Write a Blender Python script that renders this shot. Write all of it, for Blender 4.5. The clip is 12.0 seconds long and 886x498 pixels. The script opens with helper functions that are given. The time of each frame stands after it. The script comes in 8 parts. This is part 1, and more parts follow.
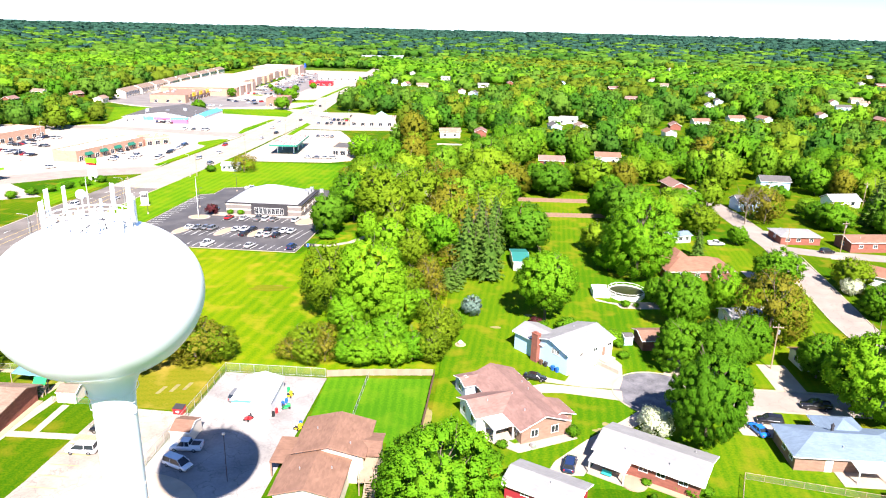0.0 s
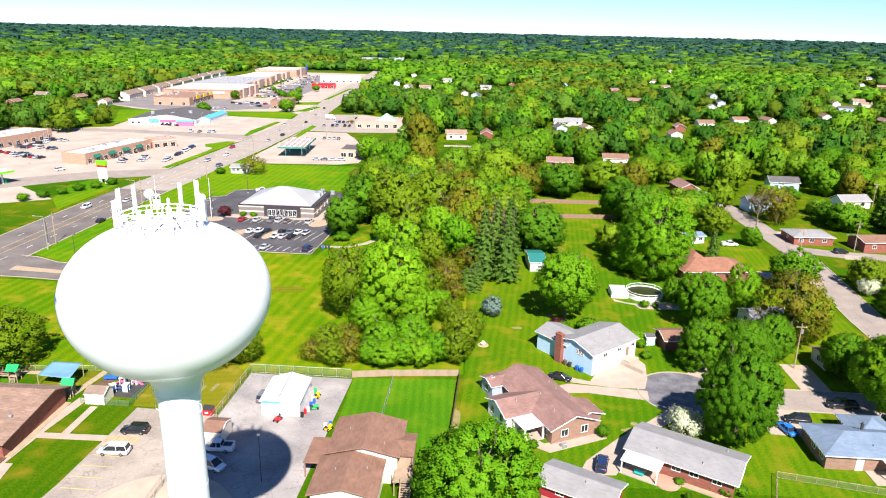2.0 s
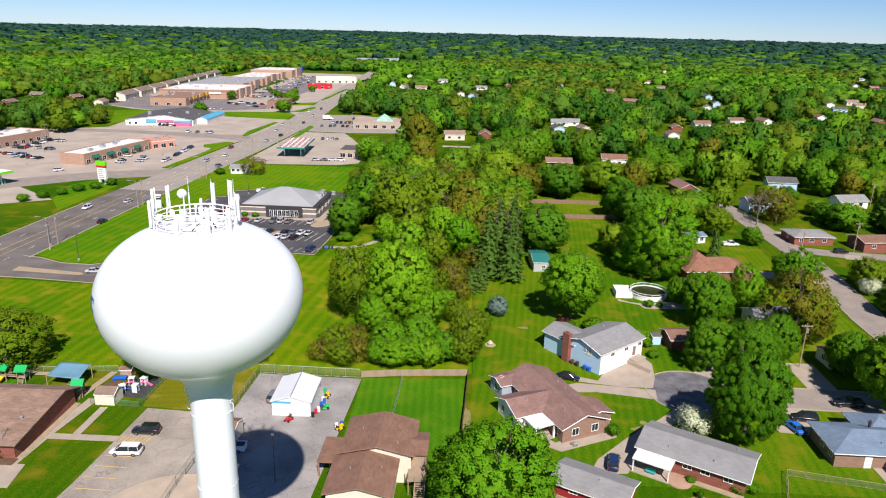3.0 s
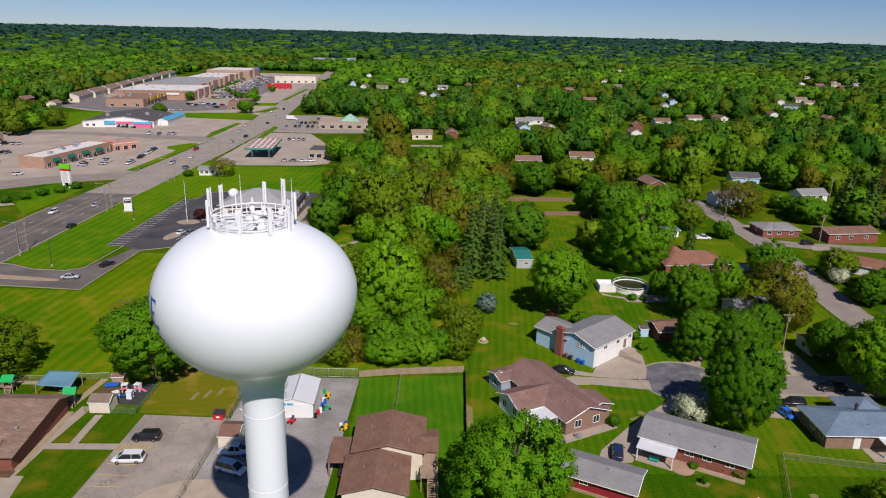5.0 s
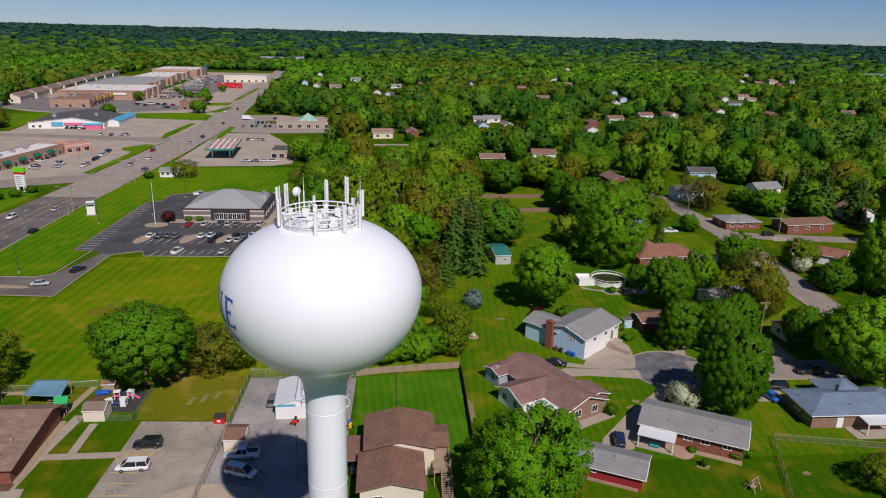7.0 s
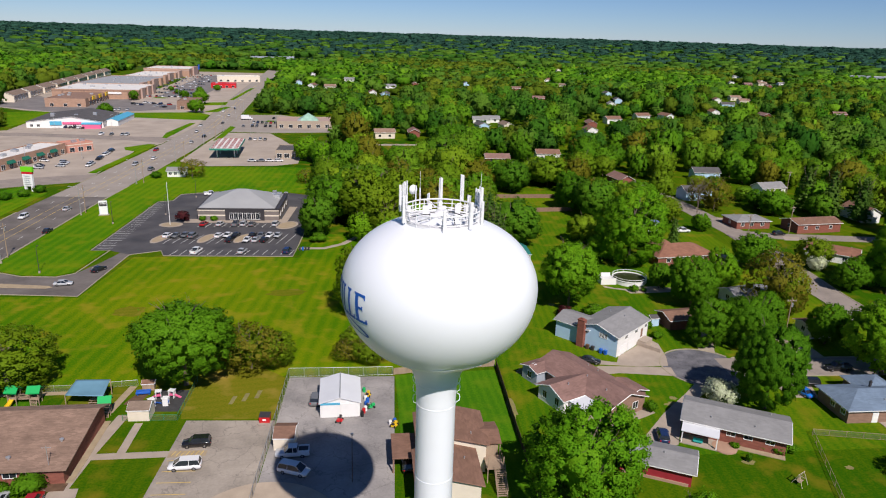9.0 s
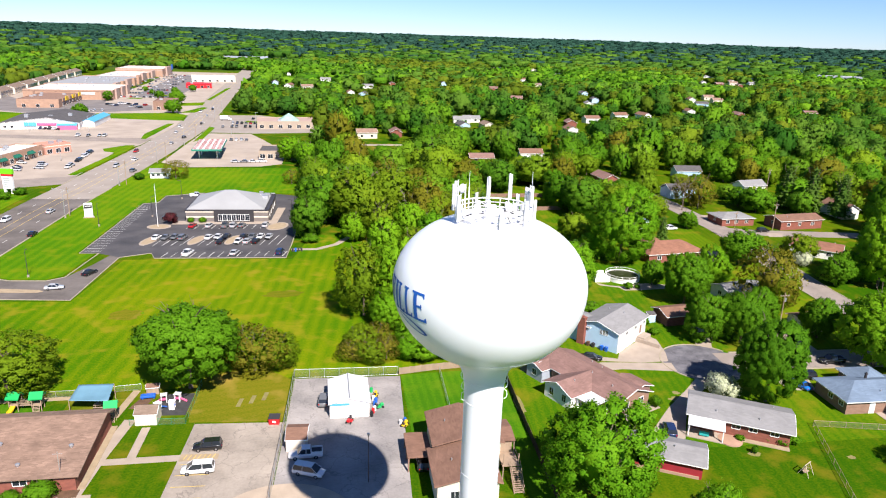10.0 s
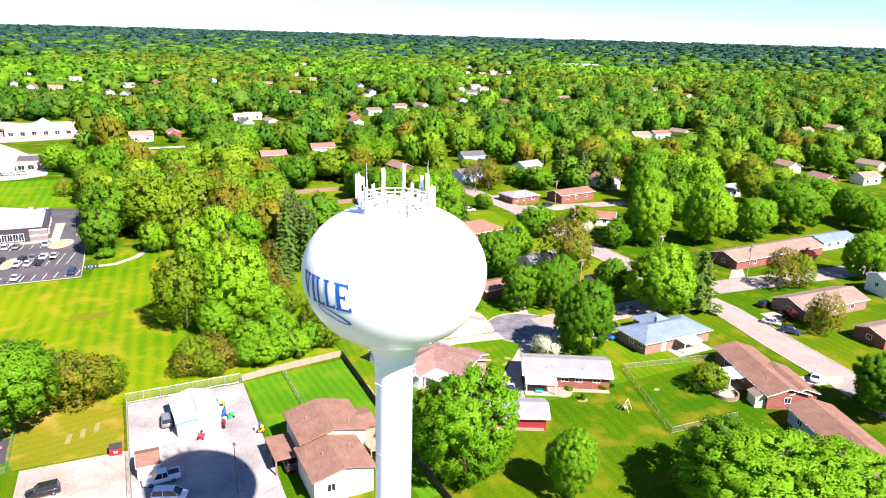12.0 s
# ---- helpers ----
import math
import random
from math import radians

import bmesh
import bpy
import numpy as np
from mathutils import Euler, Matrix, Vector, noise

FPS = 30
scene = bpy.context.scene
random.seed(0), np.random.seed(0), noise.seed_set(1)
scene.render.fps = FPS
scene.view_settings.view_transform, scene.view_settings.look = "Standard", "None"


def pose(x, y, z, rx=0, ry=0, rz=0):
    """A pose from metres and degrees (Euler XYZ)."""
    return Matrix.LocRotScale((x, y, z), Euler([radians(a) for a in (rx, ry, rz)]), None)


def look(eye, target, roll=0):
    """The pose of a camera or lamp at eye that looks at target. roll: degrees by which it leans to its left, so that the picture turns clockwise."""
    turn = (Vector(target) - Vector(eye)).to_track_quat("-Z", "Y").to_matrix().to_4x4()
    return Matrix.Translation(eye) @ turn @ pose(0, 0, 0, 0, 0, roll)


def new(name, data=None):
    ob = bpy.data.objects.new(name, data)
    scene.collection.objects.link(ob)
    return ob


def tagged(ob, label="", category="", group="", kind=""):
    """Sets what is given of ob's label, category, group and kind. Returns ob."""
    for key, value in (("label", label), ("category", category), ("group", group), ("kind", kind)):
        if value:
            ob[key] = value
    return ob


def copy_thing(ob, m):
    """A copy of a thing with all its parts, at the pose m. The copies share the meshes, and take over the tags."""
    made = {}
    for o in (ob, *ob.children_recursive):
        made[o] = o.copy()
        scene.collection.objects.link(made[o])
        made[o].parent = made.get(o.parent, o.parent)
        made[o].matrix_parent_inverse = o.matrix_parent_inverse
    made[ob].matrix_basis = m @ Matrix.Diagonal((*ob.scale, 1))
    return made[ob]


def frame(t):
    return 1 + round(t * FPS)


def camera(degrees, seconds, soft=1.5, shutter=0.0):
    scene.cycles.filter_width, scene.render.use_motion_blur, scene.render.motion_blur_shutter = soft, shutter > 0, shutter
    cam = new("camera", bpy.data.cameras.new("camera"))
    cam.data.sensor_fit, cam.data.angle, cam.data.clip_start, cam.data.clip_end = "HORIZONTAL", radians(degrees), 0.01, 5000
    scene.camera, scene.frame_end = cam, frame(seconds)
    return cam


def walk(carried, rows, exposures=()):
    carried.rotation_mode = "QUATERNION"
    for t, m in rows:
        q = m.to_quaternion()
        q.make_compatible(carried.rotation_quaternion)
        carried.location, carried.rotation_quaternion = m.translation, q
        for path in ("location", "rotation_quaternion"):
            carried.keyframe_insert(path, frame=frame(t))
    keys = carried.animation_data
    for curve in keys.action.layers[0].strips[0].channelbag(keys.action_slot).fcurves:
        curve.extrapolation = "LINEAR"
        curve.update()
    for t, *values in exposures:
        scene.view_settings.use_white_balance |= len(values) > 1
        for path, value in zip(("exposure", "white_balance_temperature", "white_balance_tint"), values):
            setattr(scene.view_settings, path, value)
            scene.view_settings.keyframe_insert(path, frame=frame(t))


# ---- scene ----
cam = camera(64.9, 12.0, soft=1.1)

EXPOSURES = [(0.0, 1.72, 6500, 18), (1.0, 1.54, 6500, 18), (2.0, 1.16, 6500, 16), (2.5, 0.8, 6500, 15), (3.0, 0.42, 6470, 16), (3.5, 0.18, 6450, 17), (5.5, -0.28, 6430, 19), (6.5, -0.38, 6430, 19), (8.5, -0.34, 6430, 19), (9.0, -0.03, 6450, 17), (9.5, 0.4, 6500, 16), (10.0, 0.82, 6500, 17), (10.5, 0.98, 6500, 18), (12.0, 1.58, 6500, 25)]
PATH = [
    (0, (-0.433, 0.719, 68.246), (-0.546, 2.622, 67.641), 1.4),
    (0.5, (-1.852, 0.486, 68.202), (-1.969, 2.389, 67.599), 1.3),
    (1, (-3.187, 0.329, 68.093), (-3.308, 2.232, 67.491), 1.3),
    (1.5, (-4.536, 0.128, 67.943), (-4.656, 2.032, 67.343), 1.3),
    (2, (-5.885, 0.006, 67.925), (-5.993, 1.911, 67.326), 1.3),
    (2.5, (-7.42, -0.325, 67.821), (-7.532, 1.58, 67.224), 1.4),
    (3, (-8.905, -0.636, 67.907), (-8.995, 1.27, 67.31), 1.4),
    (3.5, (-10.699, -0.929, 67.781), (-10.756, 0.979, 67.185), 1.4),
    (5.5, (-18.717, -1.871, 67.575), (-18.658, 0.037, 66.98), 1.4),
    (6, (-20.898, -2.11, 67.501), (-20.813, -0.202, 66.906), 1.4),
    (6.5, (-23.193, -2.371, 67.575), (-23.072, -0.466, 66.979), 1.4),
    (6.7, (-24.243, -2.421, 67.529), (-24.093, -0.517, 66.933), 1.4),
    (8.5, (-33.309, -2.53, 67.246), (-33.095, -0.632, 66.652), 1.7),
    (9, (-36.216, -2.394, 67.146), (-36.0, -0.496, 66.553), 1.8),
    (9.5, (-39.195, -2.231, 67.063), (-38.981, -0.333, 66.47), 1.9),
    (10, (-42.4, -2.14, 66.997), (-42.11, -0.251, 66.406), 1.9),
    (10.5, (-45.393, -2.191, 66.924), (-44.969, -0.327, 66.336), 1.7),
    (11, (-47.977, -1.895, 66.885), (-47.415, -0.068, 66.297), 1.7),
    (11.5, (-50.4, -2.027, 66.941), (-49.667, -0.263, 66.351), 1.5),
    (12, (-52.618, -2.101, 67.066), (-51.747, -0.4, 66.476), 1.6),
]
walk(cam, [(t, look(eye, target, roll)) for t, eye, target, roll in PATH], EXPOSURES)

# ---- light ----
SUN_TO = Vector((0.262, -0.93, 0.97)).normalized()
world = bpy.data.worlds.new("sky")
scene.world = world
world.use_nodes = True
wn = world.node_tree
sky = wn.nodes.new("ShaderNodeTexSky")
sky.sky_type = "NISHITA"
sky.sun_disc = False
sky.sun_elevation = math.asin(SUN_TO.z)
sky.sun_rotation = math.atan2(SUN_TO.x, SUN_TO.y)
sky.air_density = 0.7
sky.dust_density = 0.0
sky.ozone_density = 10.0
wn.links.new(sky.outputs[0], wn.nodes["Background"].inputs[0])
wn.nodes["Background"].inputs[1].default_value = 0.075
sun = new("sun", bpy.data.lights.new("sun", "SUN"))
sun.data.energy = 5.0
sun.data.angle = radians(0.6)
sun.data.color = (1.0, 0.955, 0.87)
sun.matrix_world = look(SUN_TO * 300, (0, 0, 0))


# ---- materials ----
def mat(name, base, rough=0.85, metal=0.0, var=0.25, scale=0.3, fine=6.0, bump=0.2, spec=0.3, tint=None, stretch=(1, 1, 1)):
    """A surface with patches at one scale and grain at a finer one."""
    m = bpy.data.materials.new(name)
    m.use_nodes = True
    n, l = m.node_tree.nodes, m.node_tree.links
    b = n["Principled BSDF"]
    tc = n.new("ShaderNodeTexCoord")
    mp = n.new("ShaderNodeMapping")
    mp.inputs["Scale"].default_value = stretch
    l.new(tc.outputs["Object"], mp.inputs[0])
    big, small = n.new("ShaderNodeTexNoise"), n.new("ShaderNodeTexNoise")
    big.inputs["Scale"].default_value, big.inputs["Detail"].default_value = scale, 5
    small.inputs["Scale"].default_value, small.inputs["Detail"].default_value = fine, 3
    for t in (big, small):
        l.new(mp.outputs[0], t.inputs["Vector"])
    mix = n.new("ShaderNodeMix")
    mix.data_type = "RGBA"
    lo = [c * (1 - var) for c in base]
    hi = [min(1, c * (1 + var)) for c in (tint or base)]
    mix.inputs["A"].default_value, mix.inputs["B"].default_value = (*lo, 1), (*hi, 1)
    add = n.new("ShaderNodeMath")
    add.operation = "MULTIPLY_ADD"
    add.inputs[1].default_value = 0.45
    l.new(small.outputs[0], add.inputs[0])
    half = n.new("ShaderNodeMath")
    half.operation = "MULTIPLY_ADD"
    half.inputs[1].default_value, half.inputs[2].default_value = 1.6, -0.52
    l.new(big.outputs[0], half.inputs[0])
    l.new(half.outputs[0], add.inputs[2])
    l.new(add.outputs[0], mix.inputs["Factor"])
    l.new(mix.outputs["Result"], b.inputs["Base Color"])
    b.inputs["Roughness"].default_value, b.inputs["Metallic"].default_value = rough, metal
    b.inputs["Specular IOR Level"].default_value = spec
    if bump:
        bp = n.new("ShaderNodeBump")
        bp.inputs["Strength"].default_value, bp.inputs["Distance"].default_value = bump, 0.05
        l.new(small.outputs[0], bp.inputs["Height"])
        l.new(bp.outputs[0], b.inputs["Normal"])
    return m


def grass_mat(name, a, b_, c, stripe=0.12, turn=8, width=2.4):
    """Mown grass: clumps, dry patches and faint mower stripes."""
    m = bpy.data.materials.new(name)
    m.use_nodes = True
    n, l = m.node_tree.nodes, m.node_tree.links
    b = n["Principled BSDF"]
    tc = n.new("ShaderNodeTexCoord")
    cols = []
    for s, d in ((0.02, 6), (0.16, 6), (2.5, 4)):
        t = n.new("ShaderNodeTexNoise")
        t.inputs["Scale"].default_value, t.inputs["Detail"].default_value = s, d
        l.new(tc.outputs["Object"], t.inputs["Vector"])
        cols.append(t)
    mp = n.new("ShaderNodeMapping")
    mp.inputs["Rotation"].default_value = (0, 0, radians(turn))
    l.new(tc.outputs["Object"], mp.inputs[0])
    wv = n.new("ShaderNodeTexWave")
    wv.inputs["Scale"].default_value = 1 / width / 3.1416 * 1.57
    wv.inputs["Distortion"].default_value = 0.6
    wv.inputs["Detail Scale"].default_value = 0.4
    l.new(mp.outputs[0], wv.inputs["Vector"])
    r1 = n.new("ShaderNodeValToRGB")
    r1.color_ramp.elements[0].position, r1.color_ramp.elements[1].position = 0.36, 0.66
    r1.color_ramp.elements[0].color, r1.color_ramp.elements[1].color = (*a, 1), (*b_, 1)
    s1 = n.new("ShaderNodeMath")
    s1.operation = "ADD"
    l.new(cols[0].outputs[0], s1.inputs[0])
    w2 = n.new("ShaderNodeMath")
    w2.operation = "MULTIPLY_ADD"
    w2.inputs[1].default_value, w2.inputs[2].default_value = stripe, -stripe / 2
    l.new(wv.outputs["Fac"], w2.inputs[0])
    l.new(w2.outputs[0], s1.inputs[1])
    s2 = n.new("ShaderNodeMath")
    s2.operation = "MULTIPLY_ADD"
    s2.inputs[1].default_value = 0.6
    l.new(cols[2].outputs[0], s2.inputs[0])
    s3 = n.new("ShaderNodeMath")
    s3.operation = "SUBTRACT"
    s3.inputs[1].default_value = 0.3
    l.new(s2.outputs[0], s3.inputs[0])
    l.new(s1.outputs[0], s2.inputs[2])
    l.new(s3.outputs[0], r1.inputs[0])
    r2 = n.new("ShaderNodeValToRGB")
    r2.color_ramp.elements[0].position, r2.color_ramp.elements[1].position = 0.52, 0.76
    mix = n.new("ShaderNodeMix")
    mix.data_type = "RGBA"
    l.new(cols[1].outputs[0], r2.inputs[0])
    l.new(r2.outputs[0], mix.inputs["Factor"])
    l.new(r1.outputs[0], mix.inputs["A"])
    mix.inputs["B"].default_value = (*c, 1)
    l.new(mix.outputs["Result"], b.inputs["Base Color"])
    b.inputs["Roughness"].default_value = 0.9
    b.inputs["Specular IOR Level"].default_value = 0.02
    bp = n.new("ShaderNodeBump")
    bp.inputs["Strength"].default_value, bp.inputs["Distance"].default_value = 0.5, 0.08
    l.new(cols[2].outputs[0], bp.inputs["Height"])
    l.new(bp.outputs[0], b.inputs["Normal"])
    return m


def leaf_mat(name, lo, hi, rough=0.6, per_tree=0.35, grove=False, grain=16.0):
    """Foliage: each leaf cluster and each tree a little different, with light passing through."""
    m = bpy.data.materials.new(name)
    m.use_nodes = True
    n, l = m.node_tree.nodes, m.node_tree.links
    b = n["Principled BSDF"]
    geo, info = n.new("ShaderNodeNewGeometry"), n.new("ShaderNodeObjectInfo")
    s = n.new("ShaderNodeMath")
    s.operation = "MULTIPLY_ADD"
    s.inputs[1].default_value = per_tree
    l.new(info.outputs["Random"], s.inputs[0])
    t = n.new("ShaderNodeMath")
    t.operation = "MULTIPLY"
    t.inputs[1].default_value = (1 - per_tree) * 0.6
    l.new(geo.outputs["Random Per Island"], t.inputs[0])
    l.new(t.outputs[0], s.inputs[2])
    tone = s.outputs[0]
    if grove:
        own, st = n.new("ShaderNodeAttribute"), n.new("ShaderNodeMath")
        own.attribute_name = "tone"
        st.operation = "MULTIPLY"
        st.inputs[1].default_value = 0.85
        l.new(own.outputs["Fac"], st.inputs[0])
        add = n.new("ShaderNodeMath")
        add.operation = "MULTIPLY_ADD"
        add.inputs[1].default_value = 0.2
        l.new(geo.outputs["Random Per Island"], add.inputs[0])
        l.new(st.outputs[0], add.inputs[2])
        tone = add.outputs[0]
    mix = n.new("ShaderNodeMix")
    mix.data_type = "RGBA"
    mix.inputs["A"].default_value, mix.inputs["B"].default_value = (*lo, 1), (*hi, 1)
    l.new(tone, mix.inputs["Factor"])
    leafy, pos, ramp = n.new("ShaderNodeTexNoise"), n.new("ShaderNodeTexCoord"), n.new("ShaderNodeMapRange")
    leafy.inputs["Scale"].default_value, leafy.inputs["Detail"].default_value = grain, 3
    leafy.inputs["Roughness"].default_value = 0.65
    l.new(pos.outputs["Object"], leafy.inputs["Vector"])
    ramp.inputs["From Min"].default_value, ramp.inputs["From Max"].default_value = 0.36, 0.64
    ramp.inputs["To Min"].default_value, ramp.inputs["To Max"].default_value = (0.82, 1.16) if grain > 5 else (0.78, 1.2)
    l.new(leafy.outputs[0], ramp.inputs[0])
    tint = n.new("ShaderNodeVectorMath")
    tint.operation = "SCALE"
    l.new(mix.outputs["Result"], tint.inputs[0])
    l.new(ramp.outputs[0], tint.inputs["Scale"])
    l.new(tint.outputs[0], b.inputs["Base Color"])
    bp = n.new("ShaderNodeBump")
    bp.inputs["Strength"].default_value, bp.inputs["Distance"].default_value = 0.9, 1.2 / grain
    l.new(leafy.outputs[0], bp.inputs["Height"])
    l.new(bp.outputs[0], b.inputs["Normal"])
    b.inputs["Roughness"].default_value = rough
    b.inputs["Specular IOR Level"].default_value = 0.04
    tr = n.new("ShaderNodeBsdfTranslucent")
    l.new(tint.outputs[0], tr.inputs[0])
    ms = n.new("ShaderNodeMixShader")
    ms.inputs[0].default_value = 0.38
    l.new(b.outputs[0], ms.inputs[1])
    l.new(tr.outputs[0], ms.inputs[2])
    l.new(ms.outputs[0], n["Material Output"].inputs[0])
    return m


def cracked(m, scale, width, colour):
    """Adds a web of sealed cracks to a pavement."""
    n, l = m.node_tree.nodes, m.node_tree.links
    b = n["Principled BSDF"]
    old = b.inputs["Base Color"].links[0].from_socket
    tc, wob, vo, cr = n.new("ShaderNodeTexCoord"), n.new("ShaderNodeTexNoise"), n.new("ShaderNodeTexVoronoi"), n.new("ShaderNodeValToRGB")
    wob.inputs["Scale"].default_value, wob.inputs["Detail"].default_value = 0.5, 4
    l.new(tc.outputs["Object"], wob.inputs["Vector"])
    add = n.new("ShaderNodeVectorMath")
    add.operation = "MULTIPLY_ADD"
    add.inputs[1].default_value = (4, 4, 4)
    l.new(wob.outputs["Color"], add.inputs[0])
    l.new(tc.outputs["Object"], add.inputs[2])
    vo.feature = "DISTANCE_TO_EDGE"
    vo.inputs["Scale"].default_value = scale
    l.new(add.outputs[0], vo.inputs["Vector"])
    cr.color_ramp.elements[0].position, cr.color_ramp.elements[1].position = 0.0, width
    cr.color_ramp.elements[0].color, cr.color_ramp.elements[1].color = (1, 1, 1, 1), (0, 0, 0, 1)
    l.new(vo.outputs["Distance"], cr.inputs[0])
    st = n.new("ShaderNodeTexNoise")
    st.inputs["Scale"].default_value, st.inputs["Detail"].default_value = 0.09, 6
    l.new(tc.outputs["Object"], st.inputs["Vector"])
    mul = n.new("ShaderNodeMath")
    mul.operation = "MULTIPLY"
    l.new(cr.outputs[0], mul.inputs[0])
    l.new(st.outputs[0], mul.inputs[1])
    mix = n.new("ShaderNodeMix")
    mix.data_type = "RGBA"
    l.new(mul.outputs[0], mix.inputs["Factor"])
    l.new(old, mix.inputs["A"])
    mix.inputs["B"].default_value = (*colour, 1)
    sr = n.new("ShaderNodeValToRGB")
    sr.color_ramp.elements[0].position, sr.color_ramp.elements[1].position = 0.52, 0.72
    l.new(st.outputs[0], sr.inputs[0])
    half = n.new("ShaderNodeMath")
    half.operation = "MULTIPLY"
    half.inputs[1].default_value = 0.55
    l.new(sr.outputs[0], half.inputs[0])
    mix2 = n.new("ShaderNodeMix")
    mix2.data_type = "RGBA"
    l.new(half.outputs[0], mix2.inputs["Factor"])
    l.new(mix.outputs["Result"], mix2.inputs["A"])
    mix2.inputs["B"].default_value = (colour[0] * 1.6, colour[1] * 1.5, colour[2] * 1.4, 1)
    l.new(mix2.outputs["Result"], b.inputs["Base Color"])
    return m


def roof_mat(name, base, var=0.22):
    """Asphalt shingles: rows of tabs of slightly different tone, blotches and grit."""
    m = mat(name, base, 0.9, 0, var, 0.35, 5.0, 0.25, 0.2)
    n, l = m.node_tree.nodes, m.node_tree.links
    b = n["Principled BSDF"]
    old = b.inputs["Base Color"].links[0].from_socket
    tc, mp, vo, mr, sc = n.new("ShaderNodeTexCoord"), n.new("ShaderNodeMapping"), n.new("ShaderNodeTexVoronoi"), n.new("ShaderNodeMapRange"), n.new("ShaderNodeVectorMath")
    mp.inputs["Scale"].default_value = (1.3, 3.4, 3.4)
    l.new(tc.outputs["Object"], mp.inputs[0])
    l.new(mp.outputs[0], vo.inputs["Vector"])
    vo.inputs["Scale"].default_value = 1.0
    sep = n.new("ShaderNodeSeparateColor")
    l.new(vo.outputs["Color"], sep.inputs[0])
    l.new(sep.outputs[0], mr.inputs[0])
    mr.inputs["To Min"].default_value, mr.inputs["To Max"].default_value = 1 - var * 0.5, 1 + var * 0.5
    sc.operation = "SCALE"
    l.new(old, sc.inputs[0])
    l.new(mr.outputs[0], sc.inputs["Scale"])
    l.new(sc.outputs[0], b.inputs["Base Color"])
    return m


GRASS = grass_mat("grass", (0.026, 0.094, 0.001), (0.088, 0.138, 0.002), (0.180, 0.150, 0.010), 0.07, 6, 3.6)
FIELD = grass_mat("field_grass", (0.052, 0.150, 0.001), (0.160, 0.212, 0.002), (0.265, 0.215, 0.014), 0.12, 6, 5.0)

VERGE = grass_mat("verge_grass", (0.046, 0.160, 0.002), (0.125, 0.220, 0.003), (0.165, 0.205, 0.006), 0.13, 4, 5.0)


def wooded(m, near, far, colour):
    """Turns open grass into the dark floor of far woodland, haze tint included, between two distances from the middle
    of the place.
    """
    n, l = m.node_tree.nodes, m.node_tree.links
    b = n["Principled BSDF"]
    old = b.inputs["Base Color"].links[0].from_socket
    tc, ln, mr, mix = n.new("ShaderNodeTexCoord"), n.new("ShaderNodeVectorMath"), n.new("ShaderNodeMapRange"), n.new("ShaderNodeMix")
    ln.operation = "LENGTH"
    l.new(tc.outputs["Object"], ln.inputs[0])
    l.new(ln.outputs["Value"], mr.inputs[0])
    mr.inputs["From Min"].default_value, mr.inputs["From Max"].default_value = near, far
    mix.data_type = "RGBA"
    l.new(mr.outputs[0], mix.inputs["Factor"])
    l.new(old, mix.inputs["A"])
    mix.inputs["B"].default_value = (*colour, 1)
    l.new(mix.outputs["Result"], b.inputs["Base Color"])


# Woodland floor green, with distance haze mixed in as extra blue.
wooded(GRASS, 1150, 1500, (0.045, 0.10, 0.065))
YARD_GRASS = grass_mat("yard_grass", (0.040, 0.128, 0.002), (0.118, 0.182, 0.003), (0.19, 0.175, 0.010), 0.10, 5, 2.8)
LAWN = grass_mat("lawn", (0.042, 0.145, 0.004), (0.082, 0.205, 0.005), (0.11, 0.20, 0.008), 0.13, -3, 2.6)
DRYGRASS = grass_mat("dry_grass", (0.080, 0.125, 0.003), (0.170, 0.160, 0.010), (0.33, 0.225, 0.045), 0.06, 80, 3.0)
ASPHALT_WORN = mat("asphalt_worn", (0.115, 0.10, 0.09), 0.9, 0, 0.3, 0.1, 1.2, 0.15, tint=(0.165, 0.145, 0.13))
ASPHALT = mat("asphalt_road", (0.335, 0.285, 0.24), 0.9, 0, 0.2, 0.12, 3.0, 0.15, tint=(0.30, 0.265, 0.23))
ASPHALT_DARK = mat("asphalt_sealed", (0.060, 0.060, 0.066), 0.8, 0, 0.3, 0.15, 3.0, 0.15, tint=(0.085, 0.08, 0.08))
ASPHALT_OLD = cracked(mat("asphalt_weathered", (0.30, 0.26, 0.215), 0.92, 0, 0.36, 0.13, 2.2, 0.25, tint=(0.36, 0.31, 0.255)), 0.22, 0.025, (0.12, 0.105, 0.095))
STREET = cracked(mat("street_asphalt", (0.285, 0.24, 0.205), 0.9, 0, 0.18, 0.2, 3.0, 0.15), 0.18, 0.02, (0.13, 0.12, 0.115))
ASPHALT_YARD = cracked(mat("asphalt_yard", (0.255, 0.242, 0.235), 0.92, 0, 0.36, 0.13, 2.2, 0.25, tint=(0.31, 0.285, 0.265)), 0.22, 0.025, (0.12, 0.11, 0.105))
ASPHALT_PATCHED = cracked(mat("asphalt_patched", (0.085, 0.085, 0.10), 0.85, 0, 0.35, 0.35, 3.0, 0.15, tint=(0.17, 0.165, 0.175)), 0.3, 0.03, (0.05, 0.05, 0.055))
LOT = mat("lot_pavement", (0.395, 0.33, 0.27), 0.9, 0, 0.22, 0.08, 2.0, 0.15)
ASPHALT_GREY = mat("asphalt_lot", (0.17, 0.155, 0.15), 0.9, 0, 0.2, 0.1, 2.0, 0.15, tint=(0.21, 0.19, 0.18))
CONCRETE = mat("concrete", (0.375, 0.31, 0.248), 0.88, 0, 0.14, 0.5, 5.0, 0.15)
PAD = mat("sandy_concrete", (0.43, 0.345, 0.26), 0.9, 0, 0.16, 0.4, 5.0, 0.15)
